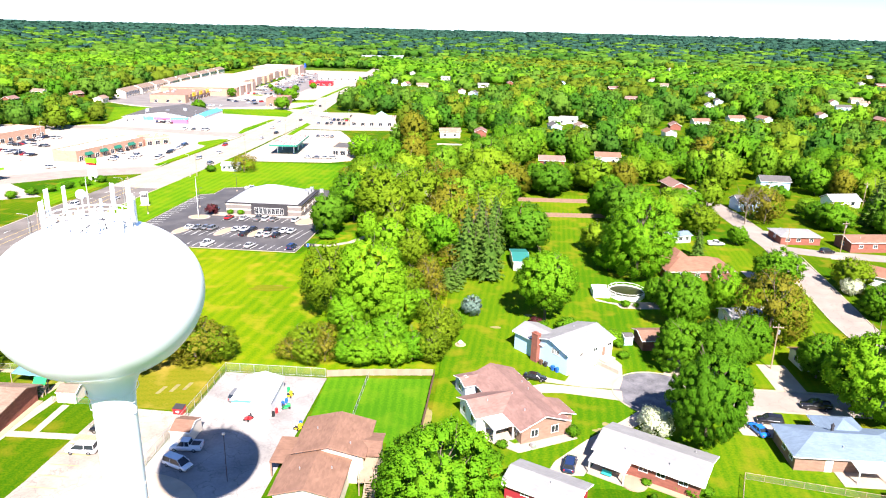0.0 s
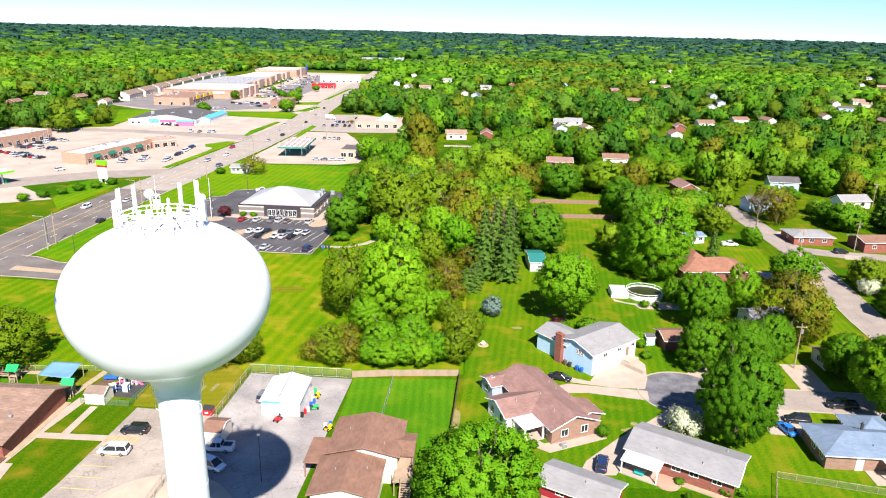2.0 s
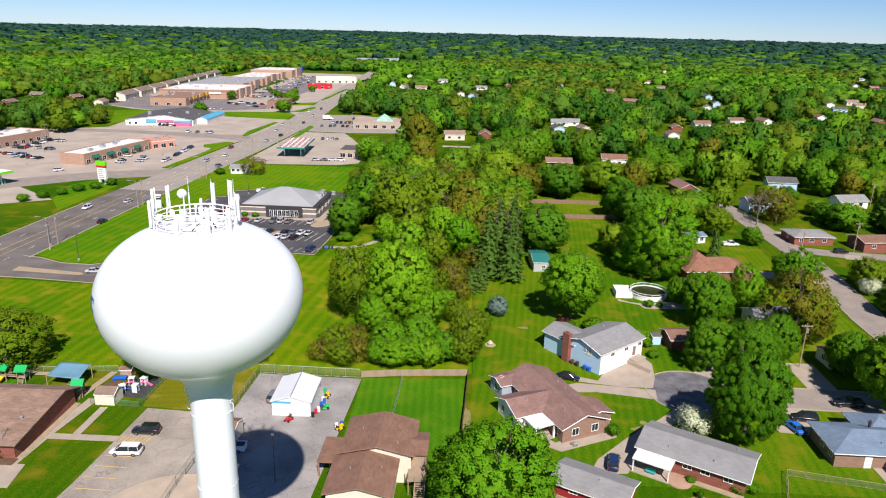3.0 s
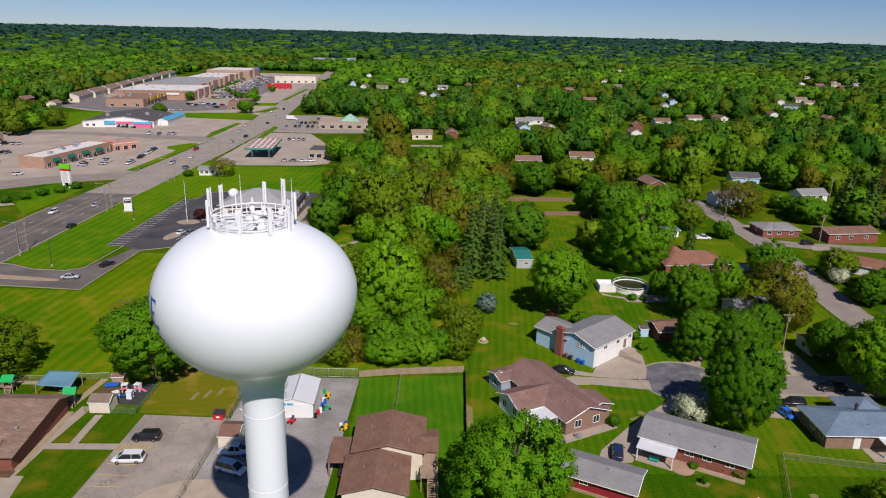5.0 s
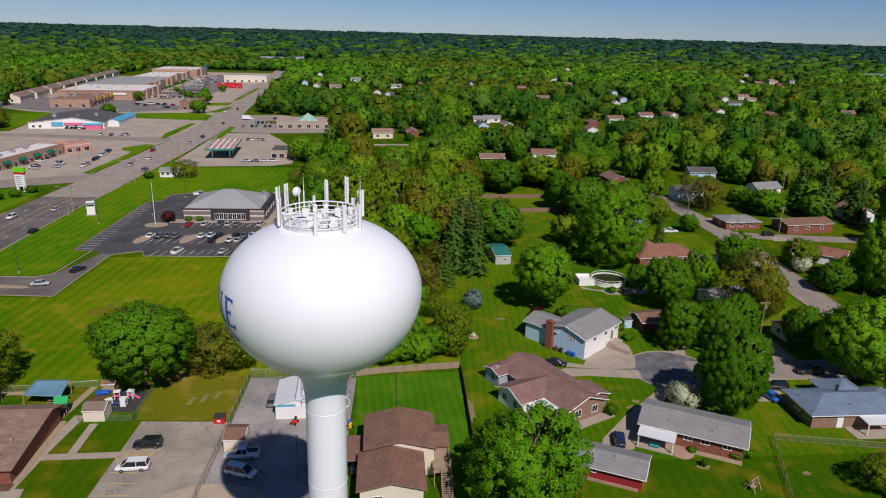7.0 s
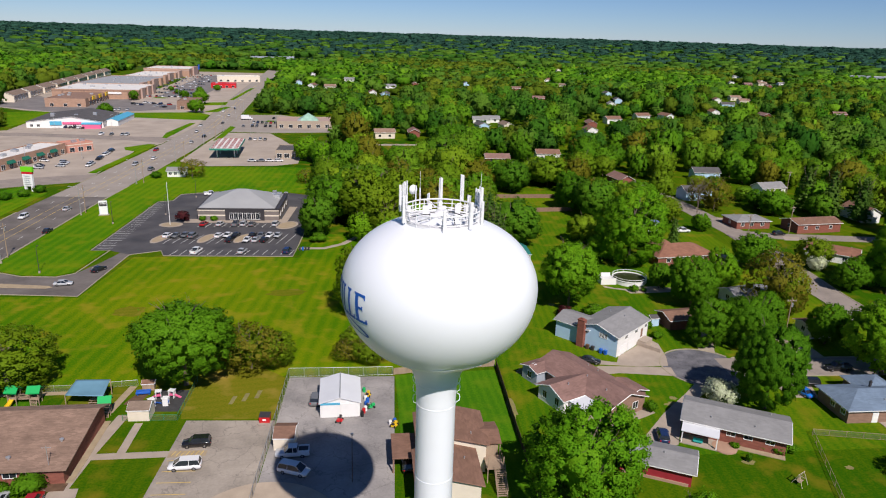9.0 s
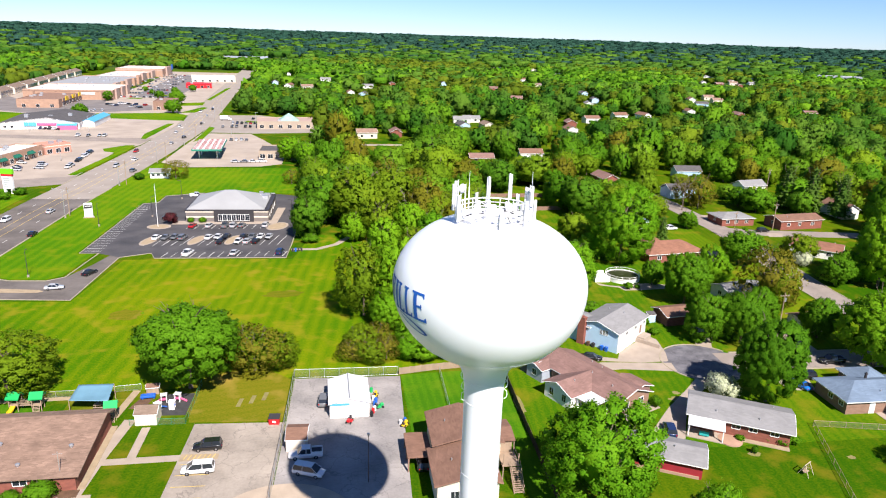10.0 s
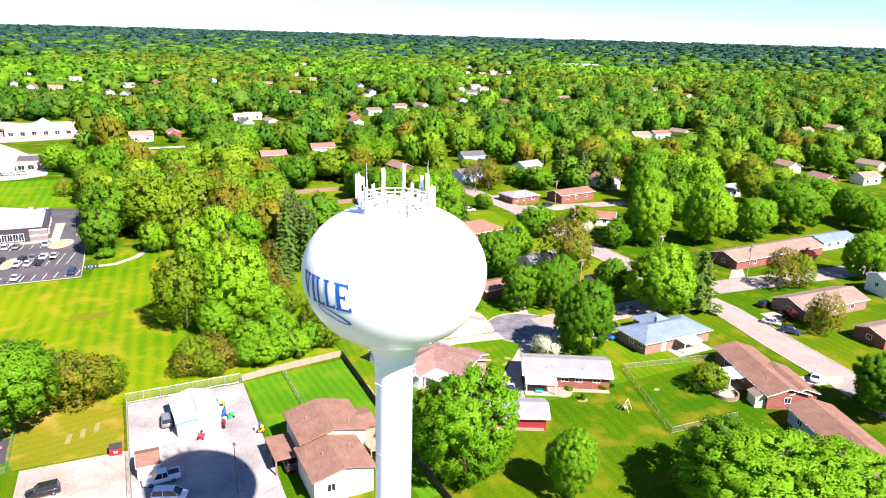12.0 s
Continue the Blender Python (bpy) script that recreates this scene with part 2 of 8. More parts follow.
KERB = mat("kerb_concrete", (0.36, 0.31, 0.225), 0.88, 0, 0.14, 0.5, 5.0, 0.1)
GRAVEL = mat("sandy_gravel", (0.36, 0.28, 0.18), 0.95, 0, 0.18, 0.8, 9.0, 0.4)
MULCH = mat("mulch", (0.13, 0.075, 0.045), 0.95, 0, 0.35, 1.0, 14.0, 0.5)
RUBBER = mat("play_rubber", (0.05, 0.05, 0.05), 0.95, 0, 0.3, 1.0, 14.0, 0.3)
SOIL = mat("bare_soil", (0.26, 0.20, 0.095), 0.95, 0, 0.3, 0.8, 9.0, 0.4, tint=(0.21, 0.20, 0.06))
PAINT_W = mat("road_paint_white", (0.72, 0.72, 0.68), 0.7, 0, 0.15, 0.8, 8.0, 0)
PAINT_Y = mat("road_paint_yellow", (0.62, 0.44, 0.12), 0.7, 0, 0.2, 0.8, 8.0, 0)
TANK_W = mat("tank_enamel", (0.84, 0.865, 0.90), 0.32, 0, 0.02, 0.25, 1.2, 0.0, 0.5)
GALV = mat("galvanised_steel", (0.55, 0.56, 0.57), 0.45, 0.7, 0.1, 1.5, 12.0, 0.0)
ANT_W = mat("antenna_shell", (0.80, 0.80, 0.80), 0.4, 0, 0.05, 1.0, 9.0, 0.0)
CABLE = mat("black_cable", (0.05, 0.05, 0.055), 0.6, 0, 0.2, 1.0, 9.0, 0.0)
BLUE = mat("lettering_blue", (0.015, 0.11, 0.46), 0.4, 0, 0.08, 0.6, 5.0, 0.0)
WHITE = mat("white_siding", (0.78, 0.77, 0.74), 0.6, 0, 0.05, 0.8, 10.0, 0.05)
PALEBLUE = mat("pale_blue_siding", (0.42, 0.60, 0.76), 0.6, 0, 0.06, 0.8, 10.0, 0.05)
GREYSIDE = mat("grey_blue_siding", (0.34, 0.38, 0.43), 0.6, 0, 0.08, 0.8, 10.0, 0.05)
CREAM = mat("cream_siding", (0.70, 0.62, 0.50), 0.65, 0, 0.08, 0.8, 10.0, 0.05)
TRIM = mat("white_trim", (0.80, 0.80, 0.78), 0.5, 0, 0.05, 1.0, 8.0, 0.0)
BRICK = mat("red_brick", (0.24, 0.085, 0.06), 0.85, 0, 0.3, 0.9, 9.0, 0.3, stretch=(1, 1, 2.6))
BRICK_TAN = mat("tan_brick", (0.40, 0.25, 0.175), 0.85, 0, 0.22, 0.5, 6.0, 0.2, stretch=(1, 1, 2.6))
BRICK_BR = mat("brown_brick", (0.26, 0.16, 0.115), 0.85, 0, 0.25, 0.9, 9.0, 0.3, stretch=(1, 1, 2.6))
RED = mat("barn_red_siding", (0.30, 0.025, 0.035), 0.6, 0, 0.12, 0.9, 7.0, 0.1)
R_BROWN = roof_mat("brown_shingles", (0.21, 0.118, 0.082))
R_MAUVE = roof_mat("mauve_shingles", (0.235, 0.140, 0.118))
R_GREY = roof_mat("pale_grey_shingles", (0.245, 0.242, 0.24), 0.14)
R_BLUEGREY = roof_mat("blue_grey_shingles", (0.150, 0.205, 0.275), 0.16)
R_TAN = roof_mat("tan_shingles", (0.225, 0.165, 0.125))
R_SAND = roof_mat("sandy_brown_shingles", (0.265, 0.175, 0.128), 0.3)
R_ORANGE = roof_mat("rust_shingles", (0.245, 0.118, 0.078))
R_DARK = roof_mat("dark_shingles", (0.10, 0.095, 0.095))
R_WHITE = mat("white_membrane", (0.72, 0.69, 0.64), 0.6, 0, 0.1, 0.1, 2.0, 0.05)
R_METAL = mat("white_metal_roof", (0.74, 0.75, 0.76), 0.4, 0.1, 0.06, 0.3, 4.0, 0.0)
R_GREYMETAL = mat("light_grey_roof", (0.33, 0.335, 0.335), 0.6, 0.0, 0.1, 0.15, 3.0, 0.05)
R_TEAL = mat("teal_metal_roof", (0.03, 0.20, 0.18), 0.4, 0.1, 0.1, 0.3, 4.0, 0.0)
TEALSIDE = mat("grey_metal_siding", (0.46, 0.47, 0.46), 0.5, 0.1, 0.1, 0.3, 4.0, 0.0)
CHARCOAL = mat("charcoal_panel", (0.045, 0.042, 0.045), 0.5, 0, 0.15, 0.5, 4.0, 0.05)
GREYBAND = mat("grey_brown_block", (0.19, 0.165, 0.15), 0.8, 0, 0.12, 0.8, 6.0, 0.1)
SHADE = mat("shade_cloth", (0.13, 0.27, 0.36), 0.8, 0, 0.12, 0.5, 9.0, 0.1)
WOOD = mat("weathered_wood", (0.34, 0.25, 0.175), 0.9, 0, 0.3, 0.6, 7.0, 0.3, stretch=(1, 1, 0.2))
TIMBER_PALE = mat("pale_timber", (0.48, 0.42, 0.30), 0.8, 0, 0.15, 0.8, 9.0, 0.1)
# Dark wood of the yard pole; on the board fence it paints shade.
WOOD_DK_SHADE = mat("dark_shaded_wood", (0.085, 0.052, 0.034), 0.9, 0, 0.3, 0.6, 7.0, 0.3)
BARK = mat("bark", (0.15, 0.115, 0.085), 0.95, 0, 0.35, 1.2, 9.0, 0.6, stretch=(1, 1, 0.25))
BARKPALE = mat("pale_bark", (0.33, 0.28, 0.23), 0.95, 0, 0.3, 1.2, 9.0, 0.5, stretch=(1, 1, 0.25))
P_GREEN = mat("green_plastic", (0.01, 0.38, 0.10), 0.4, 0, 0.06, 1, 6, 0)
P_YELLOW = mat("yellow_plastic", (0.75, 0.48, 0.02), 0.4, 0, 0.06, 1, 6, 0)
P_BLUE = mat("blue_plastic", (0.02, 0.12, 0.50), 0.4, 0, 0.06, 1, 6, 0)
P_PINK = mat("pink_plastic", (0.75, 0.14, 0.28), 0.4, 0, 0.06, 1, 6, 0)
P_RED = mat("red_enamel", (0.55, 0.02, 0.025), 0.35, 0, 0.06, 1, 6, 0)
P_LIME = mat("lime_enamel", (0.16, 0.60, 0.01), 0.4, 0, 0.06, 1, 6, 0)
SALMON_PALE = mat("pale_pink_roof", (0.42, 0.30, 0.25), 0.85, 0, 0.1, 0.3, 4, 0.1)
TANWALL = mat("tan_stucco", (0.38, 0.31, 0.24), 0.8, 0, 0.1, 0.5, 6, 0.1)
SALMON = mat("salmon_stucco", (0.55, 0.27, 0.20), 0.8, 0, 0.1, 0.5, 6, 0.1)
SKYBLUE = mat("sky_blue_metal", (0.10, 0.42, 0.60), 0.45, 0.1, 0.08, 0.3, 4, 0)
TYRE = mat("tyre_rubber", (0.02, 0.02, 0.02), 0.9, 0, 0.2, 2, 12, 0)
RIM = mat("wheel_alloy", (0.5, 0.5, 0.52), 0.3, 0.9, 0.08, 2, 12, 0)
LAMPGLASS = mat("lamp_lens", (0.75, 0.75, 0.72), 0.15, 0, 0.05, 2, 12, 0, 0.5)
TAILRED = mat("tail_lens", (0.45, 0.01, 0.01), 0.2, 0, 0.05, 2, 12, 0, 0.5)
GLASS = mat("dark_glass", (0.022, 0.027, 0.033), 0.06, 0, 0.15, 0.6, 3, 0, 0.6)
WATER = mat("still_pool_water", (0.030, 0.038, 0.012), 0.35, 0, 0.3, 0.6, 3, 0.02, 0.15)
CARS = {
    "white": (0.74, 0.74, 0.74), "black": (0.012, 0.012, 0.014), "grey": (0.16, 0.165, 0.17), "silver": (0.46, 0.47, 0.48),
    "red": (0.36, 0.012, 0.014), "blue": (0.01, 0.16, 0.60), "navy": (0.015, 0.03, 0.09), "tan": (0.42, 0.36, 0.27)}
CARMAT = {}
for cname, c in CARS.items():
    CARMAT[cname] = mat(cname + "_car_paint", c, 0.25, 0.0, 0.03, 1, 4, 0, 0.5)
    CARMAT[cname].node_tree.nodes["Principled BSDF"].inputs["Coat Weight"].default_value = 0.6
L_MAPLE = leaf_mat("maple_leaves", (0.056, 0.177, 0.007), (0.173, 0.381, 0.013), 0.6, 0.5)
L_LIGHT = leaf_mat("fresh_leaves", (0.090, 0.275, 0.008), (0.271, 0.497, 0.015), 0.6, 0.5)
L_OLIVE = leaf_mat("olive_leaves", (0.118, 0.217, 0.008), (0.270, 0.372, 0.015))
L_YELLOW = leaf_mat("yellow_green_leaves", (0.124, 0.239, 0.009), (0.278, 0.411, 0.018), 0.6, 0.6)
L_RUST = leaf_mat("young_rusty_leaves", (0.178, 0.173, 0.014), (0.297, 0.273, 0.030))
L_TAWNY = leaf_mat("tawny_spring_leaves", (0.140, 0.150, 0.010), (0.255, 0.250, 0.020), 0.6, 0.6)
L_PINE = leaf_mat("pine_needles", (0.070, 0.163, 0.022), (0.189, 0.294, 0.045))
L_SPRUCE = leaf_mat("blue_spruce_needles", (0.156, 0.252, 0.204), (0.408, 0.516, 0.444))
L_BLOSSOM = leaf_mat("white_blossom", (0.62, 0.68, 0.42), (0.86, 0.87, 0.72))
L_PURPLE = leaf_mat("plum_leaves", (0.079, 0.021, 0.025), (0.175, 0.044, 0.049))
L_MIX = leaf_mat("mixed_woodland_leaves", (0.061, 0.191, 0.010), (0.262, 0.448, 0.022), 0.7, 0.72)
# Far leaves carry the distance haze as a blue tint in their colour.
L_FAR_HAZE = leaf_mat("hazed_far_leaves", (0.032, 0.102, 0.070), (0.052, 0.138, 0.092), 0.8, 0.2, True, 0.05)
W_FRESH = leaf_mat("woods_fresh_leaves", (0.057, 0.214, 0.010), (0.209, 0.428, 0.020), 0.7, 0.2, True, 1.5)
W_MAPLE = leaf_mat("woods_maple_leaves", (0.031, 0.129, 0.012), (0.120, 0.325, 0.022), 0.7, 0.2, True, 1.5)
W_OLIVE = leaf_mat("woods_olive_leaves", (0.085, 0.160, 0.010), (0.215, 0.285, 0.020), 0.7, 0.2, True, 1.5)
W_YELLOW = leaf_mat("woods_yellow_leaves", (0.126, 0.228, 0.012), (0.260, 0.366, 0.020), 0.7, 0.2, True, 1.5)
W_MIX = leaf_mat("woods_mixed_leaves", (0.038, 0.147, 0.016), (0.157, 0.309, 0.030), 0.7, 0.2, True, 1.2)


# ---- mesh tools ----
def part(name, bm, material, parent=None, label=""):
    me = bpy.data.meshes.new(name)
    bm.to_mesh(me)
    bm.free()
    for m in material if isinstance(material, (list, tuple)) else (material,):
        me.materials.append(m)
    ob = new(name, me)
    ob.parent = parent
    if label:
        ob["label"] = label
    return ob


def thing(name, label, category, m, group=""):
    ob = new(name)
    ob.empty_display_size = 0.3
    ob.matrix_world = m
    return tagged(ob, label, category, group)


def box(bm, x0, x1, y0, y1, z0, z1, m=None):
    co = [(x, y, z) for z in (z0, z1) for y in (y0, y1) for x in (x0, x1)]
    vs = [bm.verts.new(m @ Vector(c) if m else c) for c in co]
    for f in ((0, 2, 3, 1), (4, 5, 7, 6), (0, 1, 5, 4), (2, 6, 7, 3), (0, 4, 6, 2), (1, 3, 7, 5)):
        bm.faces.new([vs[i] for i in f])
    return bm


def boxbm(*a, bevel=0.0, m=None):
    bm = box(bmesh.new(), *a, m)
    if bevel:
        bmesh.ops.bevel(bm, geom=bm.edges[:], offset=bevel, segments=1, affect="EDGES")
    return bm


def tube(bm, p, q, r0, r1=None, sides=8, caps=True):
    """A straight tapered rod from p to q."""
    p, q = Vector(p), Vector(q)
    r1 = r0 if r1 is None else r1
    rot = (q - p).to_track_quat("Z", "Y").to_matrix()
    rings = []
    for c, r in ((p, r0), (q, r1)):
        rings.append([bm.verts.new(c + rot @ Vector((r * math.cos(a), r * math.sin(a), 0))) for a in (2 * math.pi * i / sides for i in range(sides))])
    for i in range(sides):
        j = (i + 1) % sides
        bm.faces.new((rings[0][i], rings[0][j], rings[1][j], rings[1][i]))
    if caps:
        bm.faces.new(rings[0][::-1])
        bm.faces.new(rings[1])
    return bm


def lathe(bm, profile, sides=64, cx=0, cy=0):
    """A turned solid from (radius, height) pairs, closed top and bottom."""
    rings = []
    for r, z in profile:
        rings.append([bm.verts.new((cx + r * math.cos(2 * math.pi * i / sides), cy + r * math.sin(2 * math.pi * i / sides), z)) for i in range(sides)])
    for a, b in zip(rings, rings[1:]):
        for i in range(sides):
            j = (i + 1) % sides
            bm.faces.new((a[i], a[j], b[j], b[i]))
    bm.faces.new(rings[0][::-1])
    bm.faces.new(rings[-1])
    return bm


def ring(bm, R, z, w, n=48, k=6, x=0, y=0):
    """A hoop of round bar, one closed skin."""
    rows = []
    for i in range(n):
        a = 2 * math.pi * i / n
        rows.append([bm.verts.new((x + (R + w * math.cos(2 * math.pi * j / k)) * math.cos(a), y + (R + w * math.cos(2 * math.pi * j / k)) * math.sin(a), z + w * math.sin(2 * math.pi * j / k))) for j in range(k)])
    for i in range(n):
        p, q = rows[i], rows[(i + 1) % n]
        for j in range(k):
            bm.faces.new((p[j], q[j], q[(j + 1) % k], p[(j + 1) % k]))
    return bm


def smooth(ob):
    for p in ob.data.polygons:
        p.use_smooth = True
    return ob


def slab(name, pts, z, thick, material, label="", parent=None, kind="structure"):
    """A flat piece of ground cover with its own edge."""
    bm = bmesh.new()
    top = [bm.verts.new((x, y, z)) for x, y in pts]
    low = [bm.verts.new((x, y, z - thick)) for x, y in pts]
    f = bm.faces.new(top)
    for i in range(len(pts)):
        j = (i + 1) % len(pts)
        bm.faces.new((top[i], low[i], low[j], top[j]))
    f.normal_update()
    if f.normal.z < 0:
        bmesh.ops.reverse_faces(bm, faces=bm.faces[:])
    bmesh.ops.triangulate(bm, faces=bm.faces[:])
    ob = part(name, bm, material, parent)
    if not parent:
        tagged(ob, label, "", "", kind)
    return ob


def offset_line(pts, d):
    out = []
    for i, p in enumerate(pts):
        a, b = Vector(pts[max(0, i - 1)]), Vector(pts[min(len(pts) - 1, i + 1)])
        t = (b - a).normalized()
        out.append((p[0] - t.y * d, p[1] + t.x * d))
    return out


def ribbon(name, pts, width, z, thick, material, label="", parent=None):
    """A strip of even width along a line, made of short quads."""
    bm = bmesh.new()
    rows = []
    for (xl, yl), (xr, yr) in zip(offset_line(pts, width / 2), offset_line(pts, -width / 2)):
        rows.append([bm.verts.new(c) for c in ((xl, yl, z), (xr, yr, z), (xr, yr, z - thick), (xl, yl, z - thick))])
    for p, q in zip(rows, rows[1:]):
        for i in range(4):
            j = (i + 1) % 4
            bm.faces.new((p[i], p[j], q[j], q[i]))
    bm.faces.new(rows[0][::-1]), bm.faces.new(rows[-1])
    bmesh.ops.recalc_face_normals(bm, faces=bm.faces[:])
    ob = part(name, bm, material, parent)
    if not parent:
        tagged(ob, label, "", "", "structure")
    return ob


def kerb(pts, label="pale concrete kerb along the pavement edge", width=0.3, high=0.13, parent=None, name="kerb"):
    ob = ribbon(name, pts, width, high, high + 0.05, KERB, label, parent)
    return ob


def arc(cx, cy, r, a0, a1, n=14):
    return [(cx + r * math.cos(radians(a0 + (a1 - a0) * i / n)), cy + r * math.sin(radians(a0 + (a1 - a0) * i / n))) for i in range(n + 1)]


def at(x, y, turn=0, z=0):
    return pose(x, y, z, 0, 0, turn)


# ---- plants ----
def fast(name, verts, quads, material, normals=None):
    """A mesh of quads from arrays, softly shaded where normals are given."""
    me = bpy.data.meshes.new(name)
    me.vertices.add(len(verts))
    me.vertices.foreach_set("co", np.ascontiguousarray(verts, dtype=np.float32).ravel())
    me.loops.add(4 * len(quads))
    me.loops.foreach_set("vertex_index", np.ascontiguousarray(quads, dtype=np.int32).ravel())
    me.polygons.add(len(quads))
    me.polygons.foreach_set("loop_start", np.arange(0, 4 * len(quads), 4, dtype=np.int32))
    me.update(calc_edges=True)
    if normals is not None:
        me.polygons.foreach_set("use_smooth", np.ones(len(quads), dtype=bool))
        me.normals_split_custom_set_from_vertices(np.ascontiguousarray(normals, dtype=np.float32).tolist())
    me.materials.append(material)
    return me


def unit(v):
    return v / np.maximum(np.linalg.norm(v, axis=-1, keepdims=True), 1e-9)


def ball_quads(k=2):
    """A cube rounded to a ball, all quads."""
    verts, quads, seen = [], [], {}
    axes = np.array([[[1, 0, 0], [0, 1, 0], [0, 0, 1]], [[0, 1, 0], [0, 0, 1], [1, 0, 0]], [[0, 0, 1], [1, 0, 0], [0, 1, 0]]], float)
    for ax in axes:
        for sgn in (1, -1):
            for i in range(k):
                for j in range(k):
                    q = []
                    for a, b in ((i, j), (i + 1, j), (i + 1, j + 1), (i, j + 1)):
                        p = unit(sgn * ax[2] + sgn * ax[0] * (2 * a / k - 1) + ax[1] * (2 * b / k - 1))
                        key = tuple(p.round(5))
                        if key not in seen:
                            seen[key] = len(verts)
                            verts.append(p)
                        q.append(seen[key])
                    quads.append(q)
    return np.array(verts), np.array(quads)


def cards(rng, at_, normal, size):
    """Bent leaf sprays: one quad each, at the given places."""
    n = len(at_)
    t = unit(np.cross(normal, unit(rng.normal(size=(n, 3)))))
    u = np.cross(normal, t)
    s = size[:, None] * rng.uniform(0.7, 1.3, (n, 1))
    w = s * rng.uniform(0.55, 1.0, (n, 1))
    bend = normal * s * rng.uniform(-0.35, 0.1, (n, 1))
    v = np.stack([at_ - t * s + bend, at_ - u * w * 0.8, at_ + t * s * 0.9 + bend, at_ + u * w], 1).reshape(-1, 3)
    return v, np.arange(4 * n).reshape(-1, 4)


def crown_arrays(seed, leaves, size, lobes=16, flat=0.9, loose=0.5, core=0.8, ball=2, heart=0.66, soft=0.75, whole=0.35):
    """A broadleaf crown about one metre in radius: many uneven lobes set with leaf sprays, over a ragged inner mass."""
    rng = np.random.default_rng(seed)
    k = np.arange(lobes) + 0.5
    up, turn = 1 - 1.86 * k / lobes, 2.39996 * k + rng.uniform(0, 6)
    d = np.stack([np.sqrt(1 - up**2) * np.cos(turn), np.sqrt(1 - up**2) * np.sin(turn), up], 1)
    d = unit(d + rng.normal(0, 0.55 / math.sqrt(lobes), d.shape))
    swell = 1.0 + sum(0.07 * np.cos(d @ rng.normal(0, 2.2, 3) + rng.uniform(0, 6)) for _ in range(3))
    r = rng.uniform(0.55, 1.3, lobes) * 1.8 / math.sqrt(lobes)
    c = d * (swell * rng.uniform(0.92, 1.05, lobes) - 0.8 * r)[:, None] * [1, 1, flat]
    c, r = np.vstack([c, [[0, 0, 0]]]), np.append(r, heart)
    weight = np.append(r[:-1] ** 2, 0.1 * heart**2)
    pick = rng.choice(len(r), leaves * 3, p=weight / weight.sum())
    away = unit(c[pick] + 1e-6)
    out = unit(rng.normal(size=(leaves * 3, 3)) + away * 0.8 + [0, 0, 0.25])
    reach = np.where(rng.random(leaves * 3) < 0.2, rng.uniform(1.02, 1.38, leaves * 3), rng.uniform(0.84, 1.06, leaves * 3))
    p = c[pick] + out * (r[pick] * reach)[:, None]
    inside = (np.linalg.norm(p[:, None] - c[None], axis=2) < 0.82 * r[None]).any(1)
    p, out, away = p[~inside][:leaves], out[~inside][:leaves], away[~inside][:leaves]
    normal = unit(out + loose * rng.normal(size=out.shape) + [0, 0, 0.25])
    v, q = cards(rng, p, normal, np.full(len(p), size))
    ns = [unit(np.repeat(soft * (out + whole * away) + (1 - soft) * normal, 4, axis=0) + rng.normal(0, 0.10, v.shape))]
    vs, qs, k = [v], [q], len(v)
    bv, bq = ball_quads(ball)
    for ci, ri in zip(c, r):
        vs.append(bv * ri * core * rng.uniform(0.85, 1.08, (len(bv), 1)) + ci)
        ns.append(unit(bv + (0.6 + whole) * unit(vs[-1])))
        qs.append(bq + k)
        k += len(bv)
    return np.vstack(vs), np.vstack(qs), np.vstack(ns)


def conifer_arrays(seed, leaves, size):
    """A conifer one metre high and about 0.3 in radius: whorls of drooping boughs round a narrow core."""
    rng = np.random.default_rng(seed)
    tiers = 15
    at_, nrm = [], []
    per = leaves // (tiers * 7)
    for i in range(tiers):
        spin = rng.uniform(0, 6.28)
        z = 0.10 + 0.88 * (i / tiers) ** 0.94
        arm = 0.30 * (1 - z) ** 0.75 * rng.uniform(0.85, 1.1) + 0.015
        n = 8 if i < 9 else 6
        for b in range(n):
            a = spin + 2 * np.pi * b / n + rng.normal(0, 0.2)
            reach = arm * rng.uniform(0.72, 1.15)
            f = rng.uniform(0.1, 1.0, per) ** 0.7
            side = rng.normal(0, 0.26, per) * (1.15 - f)
            rad = reach * f
            at_.append(np.stack([rad * np.cos(a + side), rad * np.sin(a + side), z + 0.018 - 0.13 * rad * f - 0.02 * np.abs(side) + rng.normal(0, 0.005, per)], 1))
            nrm.append(np.stack([np.full(per, 0.55 * np.cos(a)), np.full(per, 0.55 * np.sin(a)), np.ones(per)], 1))
    p, normal = np.vstack(at_), unit(np.vstack(nrm) + 0.35 * rng.normal(size=(len(at_) * per, 3)))
    v, q = cards(rng, p, normal, np.full(len(p), size))
    m = 10
    ang = 2 * np.pi * np.arange(m) / m
    cone = [np.stack([w * np.cos(ang), w * np.sin(ang), np.full(m, z)], 1) for w, z in ((0.16, 0.08), (0.14, 0.3), (0.085, 0.62), (0.008, 0.99))]
    cq = [[len(v) + t * m + i, len(v) + t * m + (i + 1) % m, len(v) + (t + 1) * m + (i + 1) % m, len(v) + (t + 1) * m + i] for t in range(3) for i in range(m)]
    return np.vstack([v, *cone]), np.vstack([q, np.array(cq)])


